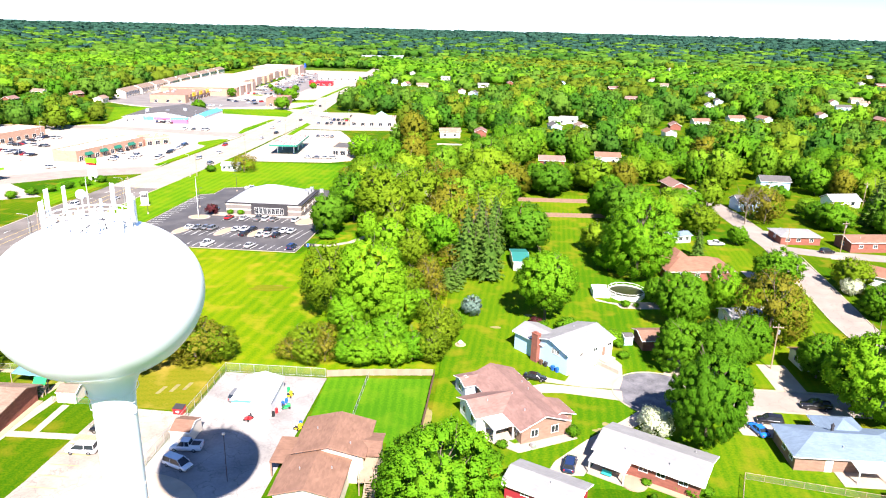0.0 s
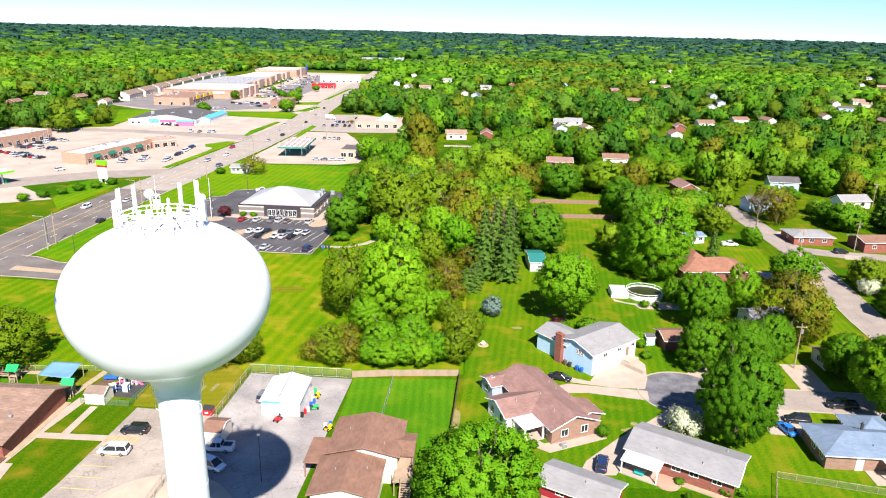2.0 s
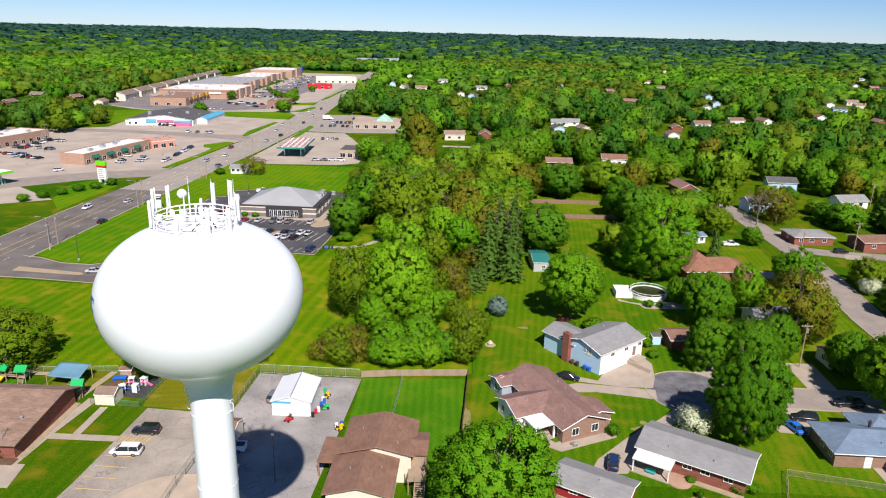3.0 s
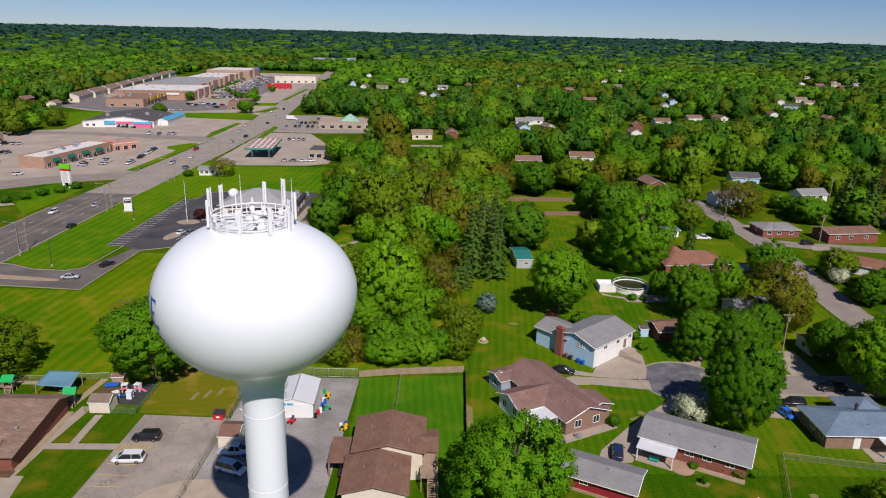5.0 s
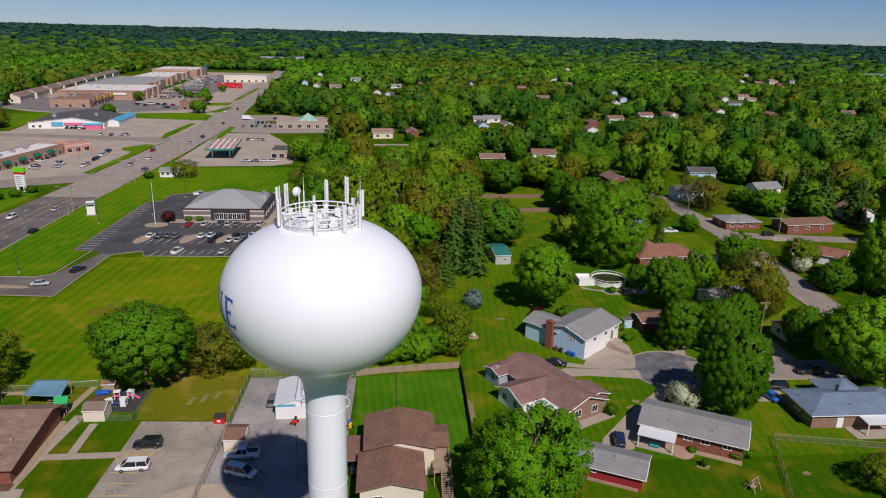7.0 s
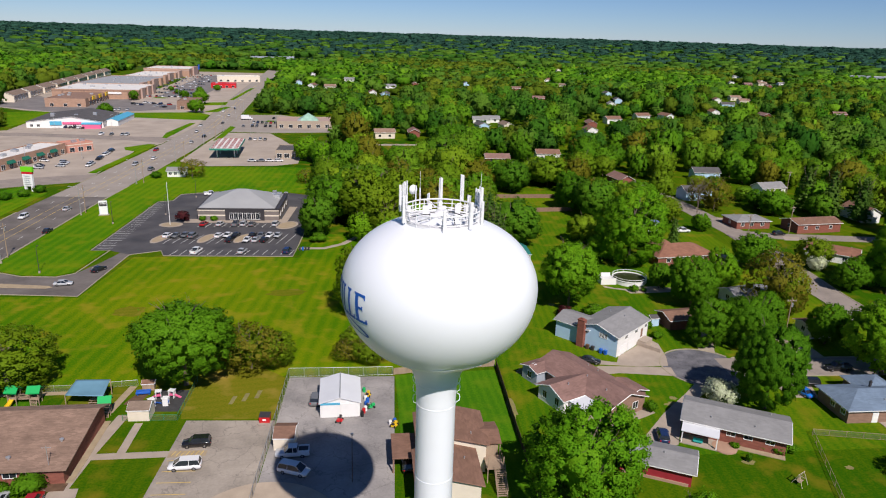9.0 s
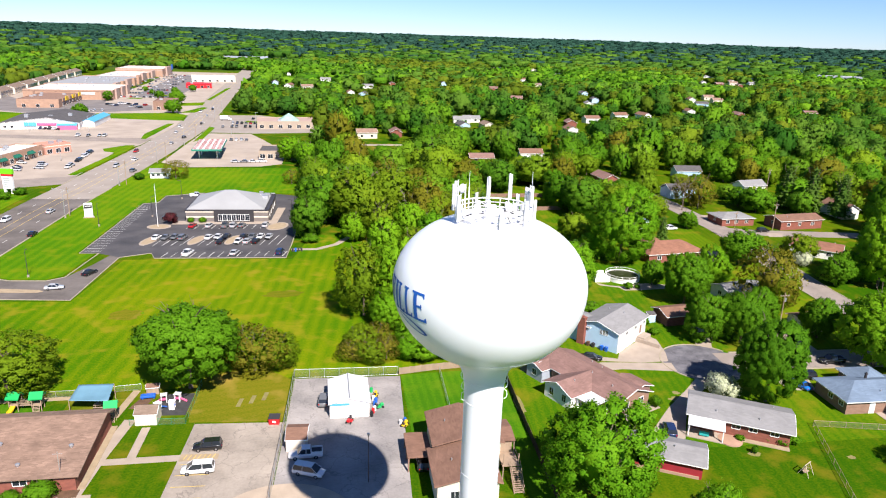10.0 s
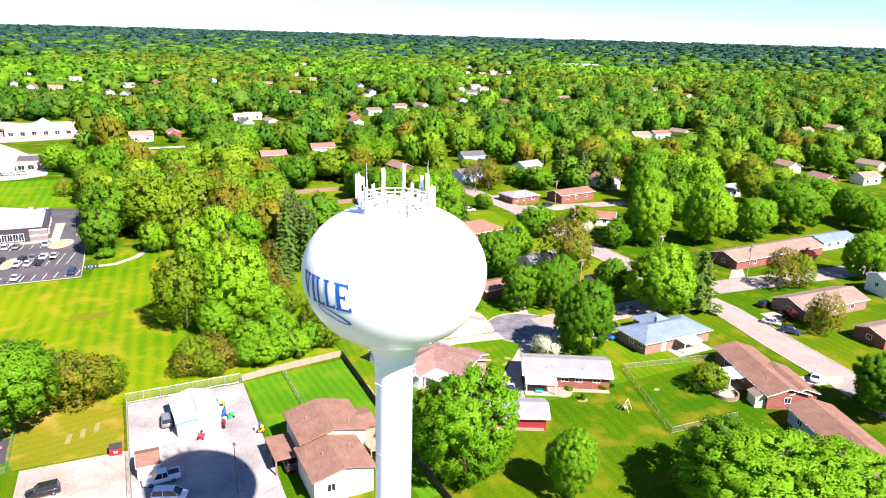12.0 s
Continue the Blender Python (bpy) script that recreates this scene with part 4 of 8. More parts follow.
for k in range(7):
    ribbon("hatch_line", [(-68.0 + 0.75 * k, 99.7), (-67.6 + 0.75 * k, 101.0)], 0.12, 0.07, 0.01, PAINT_Y, "", bpy.data.objects["parking_lot"])
slab("walk_end", [(-68.6, 99.3), (-62.6, 99.5), (-62.5, 101.0), (-68.6, 101.3)], 0.06, 0.2, GRAVEL, "sandy worn end of the concrete sidewalk")
slab("dry_lawn", [(-69.2, 111.2), (-53, 110.4), (-52.6, 126), (-58, 131), (-66, 130), (-74, 125), (-71, 117)], 0.02, 0.05, DRYGRASS, "dry yellow-green lawn beside the yard fence")
for k in range(3):
    slab("bare_bed", [(-62 + k * 2.2, 116 + k), (-61.2 + k * 2.2, 116 + k), (-60.8 + k * 2.2, 119 + k), (-61.6 + k * 2.2, 119 + k)], 0.03, 0.05, SOIL, "bare soil strip in the dry lawn")
slab("fenced_lawn", [(-30.6, 126.0), (-9.8, 127.6), (-10.4, 78), (-14, 78), (-15.5, 104), (-30.5, 104.5)], 0.02, 0.05, LAWN, "freshly mown striped lawn inside the fence")

slab("back_lawn", [(-9.2, 95), (-8.2, 129), (-8.2, 300), (58, 300), (87, 232), (86.5, 131.2), (45, 131.6), (45, 121.4), (60, 121.4), (60, 95)], 0.016, 0.05, YARD_GRASS, "mown bright green lawns behind the houses")
# dead-end street and the streets beyond
slab("street_end", arc(35.6, 126.6, 8.7, 0, 353, 44), 0.04, 0.3, ASPHALT_PATCHED, "round asphalt turning head of the dead-end street")
ribbon("street", [(40, 126.6), (57, 126.0), (90, 125.4)], 8.2, 0.045, 0.3, STREET, "grey asphalt residential street with pale kerbs")
ribbon("street_cross", [(79, 50), (82, 71), (86.5, 95), (91, 115), (92, 150), (92.6, 168), (96.5, 205), (98.5, 232), (97, 275), (90, 330)], 9.0, 0.05, 0.3, STREET, "grey asphalt residential street passing the houses")
ribbon("street_east", [(93, 130), (106, 128.8), (146, 124.4), (190, 120)], 9.0, 0.055, 0.3, STREET, "grey asphalt side street between the houses")
ribbon("street_north", [(97, 232), (112, 227), (150, 222)], 7.5, 0.055, 0.3, STREET, "grey asphalt side street between the houses")
kerb(arc(35.6, 126.6, 8.95, 32, 328, 36), "pale concrete kerb round the turning head")
for s in (-4.3, 4.3):
    kerb(offset_line([(44, 126.5), (57, 126.0), (84, 125.5)], s), "pale concrete kerb along the street")
    kerb(offset_line([(79, 50), (82, 71), (86.5, 95), (89, 105)], s + math.copysign(0.4, s)), "pale concrete kerb along the street")
    kerb(offset_line([(91.5, 136), (92, 150), (92.6, 168), (96.5, 205), (98.3, 224)], s + math.copysign(0.4, s)), "pale concrete kerb along the street")
DRIVES = (
    [(18.9, 132.6), (29.3, 141.5), (30.5, 138.5), (29.6, 132), (28.2, 127.6), (22, 127.5), (13.5, 128.9), (10, 131), (11, 132), (17.5, 129.6)],
    [(9.5, 126.5), (13, 128.2), (28.5, 126.8), (28, 122.9), (24, 123.6), (16.5, 124.8), (11, 124.2)],
    [(30.5, 119.6), (26.8, 115.7), (19.2, 108.5), (13.1, 101.6), (11.2, 97.5), (17.4, 98.0), (20.8, 104.5), (24.4, 110.3), (28.9, 114.0), (33, 117.8)],
    [(38.5, 135), (41.5, 133), (47.5, 147.5), (43, 147.5)],
    [(46.5, 122.2), (56, 121.9), (53, 112.5), (47.5, 113)],
    [(96.4, 104.5), (105, 104.5), (104.8, 109), (97.5, 110)],
    [(112, 133), (118, 132.4), (124, 138.5), (119.5, 138.7)],
    [(81.5, 76), (84.5, 78), (75, 82), (70, 79)],
    [(60, 130.2), (66, 130.2), (66, 142), (60, 142)],
    [(92, 196), (93.5, 203), (78, 206), (78, 199.5)],
    [(101.5, 248), (102, 254), (112, 250), (112, 245)],
    [(112, 222), (117, 221.5), (120, 226), (114, 227)])
for pts in DRIVES:
    slab("driveway", pts, 0.06, 0.2, CONCRETE, "pale concrete driveway beside a house")
slab("front_walk", [(-1.2, 115.5), (1.8, 106.5), (7.2, 103.3), (17.6, 108.7), (17.2, 111.3), (12, 109), (6.5, 106), (3, 109)], 0.05, 0.1, CONCRETE, "pale bed and walk round the mauve-roofed house")

# shopping area west of the road
slab("shopping_pavement", [(-160, 312), (-163, 400), (-156, 420), (-154, 500), (-161, 610), (-171, 760), (-185, 1000), (-192, 1110), (-292, 1112), (-266, 900), (-258, 760), (-350, 768), (-346, 700), (-336, 600), (-300, 575), (-262, 560), (-266, 497), (-262, 466), (-300, 440), (-335, 425), (-335, 345), (-300, 330), (-300, 245), (-205, 245), (-178, 262), (-215, 290), (-190, 306)], 0.04, 0.3, LOT, "wide sunlit pale pavement of the shopping area")
slab("side_road", [(-160, 312), (-185, 300), (-215, 272), (-260, 250), (-268, 262), (-225, 290), (-190, 318), (-160, 330)], 0.055, 0.3, STREET, "asphalt side road joining the highway")
slab("upper_road", [(-157, 424), (-172, 430), (-238, 443), (-300, 440), (-335, 436), (-335, 448), (-262, 456), (-200, 450), (-172, 446), (-155, 447)], 0.055, 0.3, STREET, "asphalt side road behind the shops")
slab("store_lot", [(-338, 602), (-271, 566), (-222, 582), (-193, 600), (-201, 634), (-245, 652), (-250, 676), (-318, 664), (-344, 700)], 0.055, 0.3, ASPHALT_GREY, "dark grey car park beside the big stores")
slab("stall_row", [(-198, 700), (-236, 706), (-250, 860), (-262, 1040), (-216, 1040), (-204, 860)], 0.055, 0.3, ASPHALT_GREY, "grey parking rows full of cars")
slab("fuel_lot_east", [(-132, 365), (-120, 352), (-82, 355), (-72, 362), (-72, 396), (-90, 446), (-100, 470), (-131, 470)], 0.04, 0.3, LOT, "pale concrete forecourt under the canopy")
slab("hall_lot", [(-131, 475), (-98, 472), (-52, 480), (-50, 510), (-55, 530), (-105, 575), (-136, 570)], 0.045, 0.3, ASPHALT, "grey car park in front of the tan hall")
for pts in ([(-165, 332), (-161.5, 331), (-159.5, 360), (-157.4, 402), (-158.5, 418), (-163, 418), (-172, 405), (-169, 397), (-161.5, 392), (-163.5, 360)],
            [(-159, 442), (-158, 516), (-162, 516), (-165, 465), (-162, 444)], [(-258, 563), (-221, 571), (-171, 582), (-158, 565), (-155, 533), (-178, 536), (-209, 542), (-216, 552), (-258, 549)],
            [(-306, 561), (-288, 570), (-262, 560), (-264, 540), (-266, 497), (-268, 480), (-272, 482), (-280, 505)],
            [(-184, 658), (-163, 668), (-161, 642), (-180, 634)], [(-168, 583), (-158, 628), (-153, 622), (-157, 586)], [(-166, 690), (-168, 825), (-164, 834), (-162, 688)],
            [(-129.5, 434), (-131.5, 503), (-127, 497), (-126, 444)], [(-226, 690), (-238, 692), (-236, 700), (-224, 698)], [(-210, 722), (-222, 724), (-220, 734), (-208, 732)], [(-112, 530), (-96, 524), (-94, 530), (-110, 538)],
            [(-186, 288), (-180, 303), (-165, 289), (-166, 246), (-178, 262)]):
    slab("verge", pts, 0.15, 0.25, VERGE, "green kerbed verge between road and car park")


# ---- houses ----
def window(parent, m, w, h, name="window"):
    """A framed pane in a wall; m's y axis points out of the wall."""
    ob = new(name)
    ob.parent = parent
    ob.matrix_local = m
    bm = bmesh.new()
    f = 0.09
    box(bm, -w / 2 - f, w / 2 + f, -0.02, 0.06, h / 2, h / 2 + f)
    box(bm, -w / 2 - f, w / 2 + f, -0.02, 0.08, -h / 2 - f, -h / 2)
    box(bm, -w / 2 - f, -w / 2, -0.02, 0.06, -h / 2, h / 2)
    box(bm, w / 2, w / 2 + f, -0.02, 0.06, -h / 2, h / 2)
    box(bm, -0.03, 0.03, -0.02, 0.05, -h / 2, h / 2)
    part("window_frame", bm, TRIM, ob)
    part("pane", boxbm(-w / 2, w / 2, -0.02, 0.02, -h / 2, h / 2), GLASS, ob)
    return ob


def wall_pose(side, u, z, lx, wy):
    return {"S": pose(u, -wy, z, 0, 0, 180), "N": pose(u, wy, z), "E": pose(lx, u, z, 0, 0, -90), "W": pose(-lx, u, z, 0, 0, 90)}[side]


def roof_shape(bm, L, W, eave, ridge, kind, ridge_at=0.0):
    x, y, t = L / 2, W / 2, 0.2
    if kind == "gable":
        for s in (1, -1):
            pr = [(s * y, eave), (ridge_at, ridge), (ridge_at, ridge - t), (s * y, eave - t)]
            a = [bm.verts.new((-x, p, z)) for p, z in pr]
            b = [bm.verts.new((x, p, z)) for p, z in pr]
            bm.faces.new(a), bm.faces.new(b[::-1])
            for i in range(4):
                j = (i + 1) % 4
                bm.faces.new((a[i], b[i], b[j], a[j]))
    else:
        rx = max(0.05, x - y * 1.0)
        low = [bm.verts.new((sx * x, sy * y, eave - t)) for sx, sy in ((-1, -1), (1, -1), (1, 1), (-1, 1))]
        up = [bm.verts.new((sx * x, sy * y, eave)) for sx, sy in ((-1, -1), (1, -1), (1, 1), (-1, 1))]
        r0, r1 = bm.verts.new((-rx, 0, ridge)), bm.verts.new((rx, 0, ridge))
        bm.faces.new(low[::-1])
        for i in range(4):
            j = (i + 1) % 4
            bm.faces.new((low[i], low[j], up[j], up[i]))
        bm.faces.new((up[0], up[1], r1, r0)), bm.faces.new((up[2], up[3], r0, r1))
        bm.faces.new((up[1], up[2], r1)), bm.faces.new((up[3], up[0], r0))
    bmesh.ops.recalc_face_normals(bm, faces=bm.faces[:])
    return bm


def wing(house, m, L, W, eave, ridge, roof, wall, kind="gable", over=0.5, windows=(), fascia=TRIM, vents=0, ridge_at=0.0, end_wall=None):
    """One block of a house: walls, roof, windows. Its ridge runs along its own x."""
    lx, wy = L / 2 - over, W / 2 - over
    bm = bmesh.new()
    box(bm, -lx, lx, -wy, wy, -0.05, eave - 0.18)
    if kind == "gable":
        for x in (-lx, lx):
            th = 0.12 if x < 0 else -0.12
            top = ridge - 0.25
            tri = [(-wy, eave - 0.18), (wy, eave - 0.18), (ridge_at, top)]
            a = [bm.verts.new((x, p, z)) for p, z in tri]
            b = [bm.verts.new((x + th, p, z)) for p, z in tri]
            bm.faces.new(a), bm.faces.new(b[::-1])
            for i in range(3):
                j = (i + 1) % 3
                bm.faces.new((a[i], b[i], b[j], a[j]))
    bmesh.ops.recalc_face_normals(bm, faces=bm.faces[:])
    w = part("wall", bm, wall, house)
    w.matrix_local = m
    r = part("roof", roof_shape(bmesh.new(), L, W, eave, ridge, kind, ridge_at), roof, house)
    r.matrix_local = m
    if fascia:
        bm = bmesh.new()
        for s in (-1, 1):
            box(bm, -L / 2 - 0.02, L / 2 + 0.02, s * W / 2 - 0.03, s * W / 2 + 0.05, eave - 0.2, eave - 0.04)
        if kind == "gable":
            for x in (-L / 2, L / 2):
                for s in (-1, 1):
                    a, b = Vector((x, s * W / 2, eave - 0.13)), Vector((x, ridge_at, ridge - 0.13))
                    tube(bm, a, b, 0.085, 0.085, 4)
        else:
            for s in (-1, 1):
                box(bm, s * L / 2 - 0.03, s * L / 2 + 0.05, -W / 2, W / 2, eave - 0.2, eave - 0.04)
        f = part("fascia", bm, fascia, house)
        f.matrix_local = m
    for side, u, z, ww, hh in windows:
        window(house, m @ wall_pose(side, u, z, lx, wy), ww, hh)
    rng = random.Random(int(L * 100 + W))
    for i in range(vents):
        x, y = rng.uniform(-0.35, 0.35) * L, rng.uniform(0.1, 0.3) * W * rng.choice((-1, 1))
        z = eave + (ridge - eave) * (1 - abs(y) / (W / 2))
        v = part("roof_vent", tube(bmesh.new(), (x, y, z - 0.15), (x, y, z + 0.35), 0.12, 0.1, 8), GALV, house)
        v.matrix_local = m
    return w


def chimney(house, m, w, d, z0, z1, material=None):
    bm = bmesh.new()
    box(bm, -w / 2, w / 2, -d / 2, d / 2, z0, z1)
    box(bm, -w / 2 - 0.06, w / 2 + 0.06, -d / 2 - 0.06, d / 2 + 0.06, z1 - 0.22, z1 - 0.02)
    box(bm, -w / 4, w / 4, -d / 4, d / 4, z1, z1 + 0.25)
    c = part("chimney", bm, material or BRICK, house)
    c.matrix_local = m
    return c


def porch(house, m, L, W, z, material=None, posts=((-1, -1), (1, -1)), slope=0.25, post=0.09):
    """A lean-to roof on posts: its high side is at +y."""
    bm = bmesh.new()
    co = [(-L / 2, -W / 2, z - slope), (L / 2, -W / 2, z - slope), (L / 2, W / 2, z), (-L / 2, W / 2, z)]
    a = [bm.verts.new(c) for c in co]
    b = [bm.verts.new((c[0], c[1], c[2] - 0.14)) for c in co]
    bm.faces.new(a), bm.faces.new(b[::-1])
    for i in range(4):
        j = (i + 1) % 4
        bm.faces.new((a[i], b[i], b[j], a[j]))
    bmesh.ops.recalc_face_normals(bm, faces=bm.faces[:])
    r = part("porch_roof", bm, material or R_METAL, house, "white metal porch roof")
    r.matrix_local = m
    for sx, sy in posts:
        p = part("porch_post", boxbm(sx * (L / 2 - 0.25) - post, sx * (L / 2 - 0.25) + post, sy * (W / 2 - 0.25) - post, sy * (W / 2 - 0.25) + post, -0.03, z - slope * (0.5 - sy / 2) - 0.12), TRIM, house)
        p.matrix_local = m
    f = part("porch_floor", boxbm(-L / 2, L / 2, -W / 2, W / 2, -0.05, 0.15), CONCRETE, house)
    f.matrix_local = m


def door(house, m, w, h, material, name="door"):
    bm = bmesh.new()
    box(bm, -w / 2 - 0.1, w / 2 + 0.1, -0.02, 0.03, 0, h + 0.1)
    d = part(name, bm, TRIM, house)
    d.matrix_local = m
    leaf = bmesh.new()
    box(leaf, -w / 2, w / 2, 0.0, 0.05, 0.02, h)
    for k in range(1, 4):
        box(leaf, -w / 2 + 0.05, w / 2 - 0.05, 0.04, 0.065, h * k / 4 - 0.02, h * k / 4 + 0.02)
    part("door_panel", leaf, material, d)
    return d


I4 = Matrix.Identity(4)


def house_ranch():
    h = thing("ranch_house", "long red brick ranch house with pale grey shingle roof", "house", at(29.1, 101.3, -29.3))
    wing(h, I4, 18.0, 9.9, 3.0, 4.5, R_GREY, BRICK, "gable", 0.7, [("S", -0.5, 2.0, 1.3, 0.7), ("S", 2.3, 2.0, 1.3, 0.7), ("S", 5.8, 2.0, 1.3, 0.7), ("E", -1.5, 1.7, 1.0, 1.1)], vents=3)
    porch(h, pose(-5.4, -6.0, 0), 6.2, 3.4, 2.75, posts=((-1, -1), (1, -1), (-1, 1)))
    part("step_ring", lathe(bmesh.new(), [(2.1, -0.03), (2.1, 0.2), (1.5, 0.24), (0.02, 0.24)], 24, -1.2, -5.9), BRICK_TAN, h)
    part("bench_seat", boxbm(-6.4, -4.8, -6.9, -6.4, 0.4, 0.48), mat("teal_bench_paint", (0.03, 0.36, 0.34), 0.5), h, "teal painted bench under the porch")
    part("bench_back", boxbm(-6.4, -4.8, -6.4, -6.33, 0.0, 0.95), bpy.data.materials["teal_bench_paint"], h)
    part("planting_strip", boxbm(-2.3, 8.4, -5.5, -4.3, -0.04, 0.12), GRAVEL, h)


def house_outbuilding():
    h = thing("garage_building", "low outbuilding with grey roof and red siding", "garage", at(10.8, 91.7, -27))
    wing(h, I4, 12.2, 7.5, 2.7, 3.9, R_GREY, RED, "gable", 0.6, [("S", -2.2, 1.9, 1.2, 0.6)], vents=1)
    part("plinth", boxbm(-5.1, 5.1, -3.3, 3.3, -0.03, 0.5), BRICK_TAN, h)


def house_mauve():
    h = thing("bungalow", "brown brick bungalow with mauve shingle roof and white porch", "house", at(7.0, 117.0, -63))
    wing(h, I4, 21.5, 10.2, 3.0, 4.9, R_MAUVE, BRICK_BR, "gable", 0.6, [("E", -1.9, 1.7, 1.3, 1.3), ("E", 2.2, 1.7, 1.3, 1.3), ("S", 8, 1.6, 1.2, 1.2)], vents=4)
    wing(h, pose(0.2, -5.2, 0, 0, 0, 90), 10.5, 8.2, 3.0, 4.6, R_MAUVE, WHITE, "gable", 0.55, [("W", -1.7, 1.7, 1.0, 1.4), ("W", 1.7, 1.7, 1.0, 1.4)], vents=1)
    wing(h, pose(-9.5, -4.4, 0, 0, 0, 90), 6.0, 5.2, 2.9, 3.7, R_MAUVE, GREYSIDE, "gable", 0.35, [("W", 0, 1.6, 1.2, 1.3)])
    wing(h, pose(6.2, 4.2, 0), 5.8, 6.0, 2.95, 3.9, R_MAUVE, BRICK_BR, "gable", 0.5)
    porch(h, pose(6.2, -6.8, 0), 4.2, 4.2, 2.9, posts=((-1, -1), (1, -1), (1, 1)), slope=0.2, post=0.16)
    part("skylight", boxbm(-9.9, -9.1, -6.3, -5.6, 3.45, 3.62), TRIM, h)
    part("air_conditioner", boxbm(11.3, 12.2, -3.4, -2.6, 0, 0.85, bevel=0.05), GALV, h, "grey air conditioning unit")


def house_white():
    h = thing("split_level_house", "pale blue and white split-level house with grey roof", "house", at(20.0, 140.6, 41.6))
    wing(h, I4, 15.2, 11.2, 4.9, 6.6, R_GREY, PALEBLUE, "gable", 0.5, [("W", -2.3, 4.1, 0.45, 1.0), ("W", -1.6, 4.1, 0.45, 1.0), ("W", -0.9, 4.1, 0.45, 1.0), ("W", 3.0, 3.9, 1.0, 0.45)], vents=2)
    part("front_cladding", boxbm(-7.1, 7.1, -5.16, -5.08, 0, 4.7), WHITE, h)
    for x in (-4.4, -0.6):
        door(h, pose(x, -5.16, 0, 0, 0, 180), 2.9, 2.2, TRIM, "garage_door")
    for x in (-3.2, 1.4, 6.0):
        window(h, pose(x, -5.16, 3.75, 0, 0, 180), 1.1, 0.7)
    door(h, pose(4.2, -5.16, 1.5, 0, 0, 180), 1.0, 2.1, BRICK_BR)
    part("entry_steps", boxbm(2.6, 6.0, -7.2, -5.2, -0.03, 1.3, bevel=0.08), CONCRETE, h)
    part("retaining_wall", boxbm(2.2, 2.5, -11, -5.2, -0.03, 0.9), CONCRETE, h)
    wing(h, pose(-3.4, 6.6, 0, 0, 0, 90), 9.6, 8.0, 4.3, 5.6, R_GREY, PALEBLUE, "gable", 0.5, [("W", 1, 2.0, 1.0, 1.2)])
    chimney(h, pose(-7.6, 3.7, 0), 1.0, 1.7, -0.03, 6.6)


def house_blue():
    h = thing("blue_roofed_house", "tan house under a blue-grey shingle roof", "house", at(62.0, 107.6, 0))
    wing(h, I4, 20.6, 10.2, 2.9, 4.7, R_BLUEGREY, BRICK_BR, "hip", 0.6, [("S", 3.4, 1.6, 1.3, 1.1), ("W", 0, 1.7, 1.2, 0.9), ("W", -3, 1.7, 1.2, 0.9)], vents=1)
    wing(h, pose(1.5, 4.6, 0, 0, 0, 90), 8.5, 8.0, 2.92, 4.9, R_BLUEGREY, BRICK_BR, "hip", 0.6)
    door(h, pose(-4.2, -4.5, 0, 0, 0, 180), 1.0, 2.1, TRIM)
    porch(h, pose(1.6, -6.1, 0), 5.4, 3.2, 2.7)
    chimney(h, pose(-1.5, 1.6, 0), 0.35, 0.35, 3.8, 5.3, CHARCOAL)
    part("back_patio", boxbm(-3.2, 7.2, -8.4, -4.5, -0.03, 0.1), CONCRETE, h)


def house_duplex():
    h = thing("duplex_house", "two-storey cream duplex with brown shingle roofs and stairs", "house", at(-23.4, 94.0, 0))
    wing(h, pose(0.6, 3.3, 0, 0, 0, 90), 10.6, 11.6, 5.2, 6.6, R_BROWN, CREAM, "gable", 0.5, vents=2, fascia=R_BROWN)
    wing(h, pose(-0.9, -6.2, 0, 0, 0, 90), 10.0, 10.2, 4.4, 5.7, R_BROWN, CREAM, "gable", 0.5, [("W", 2, 2.5, 1.2, 1.2)], vents=2, fascia=R_BROWN)
    wing(h, pose(6.2, 2.2, 0, 0, 0, 0), 4.4, 6.4, 4.9, 5.5, R_BROWN, WOOD, "gable", 0.4, fascia=R_BROWN)
    r = part("carport_roof", boxbm(-9.0, -5.0, -1.2, 6.0, 2.6, 2.85, bevel=0.04), R_BROWN, h, "flat brown carport roof")
    for y in (-1.0, 2.4, 5.8):
        part("carport_post", boxbm(-8.9, -8.65, y - 0.12, y + 0.12, -0.03, 2.62), BRICK_BR, h)
    part("deck", boxbm(5.6, 8.4, -4.6, -0.9, 2.5, 2.68), WOOD, h)
    for x, y in ((5.8, -4.4), (8.2, -4.4), (8.2, -1.1)):
        part("deck_post", boxbm(x - 0.07, x + 0.07, y - 0.07, y + 0.07, -0.03, 4.6), WOOD, h)
    for s in range(12):
        part("stair_tread", boxbm(6.9, 8.3, -5.0 - 0.28 * s, -4.72 - 0.28 * s, 2.35 - 0.2 * s, 2.41 - 0.2 * s), WOOD, h)
    for x in (6.85, 8.35):
        bm = tube(bmesh.new(), (x, -4.7, 3.5), (x, -8.1, 1.1), 0.05, 0.05, 6)
        tube(bm, (x, -4.7, 2.4), (x, -8.1, 0.0), 0.1, 0.1, 4)
        part("stair_rail", bm, WOOD, h)
    part("rail", tube(bmesh.new(), (8.3, -4.6, 3.6), (8.3, -1, 3.6), 0.05, 0.05, 6), WOOD, h)


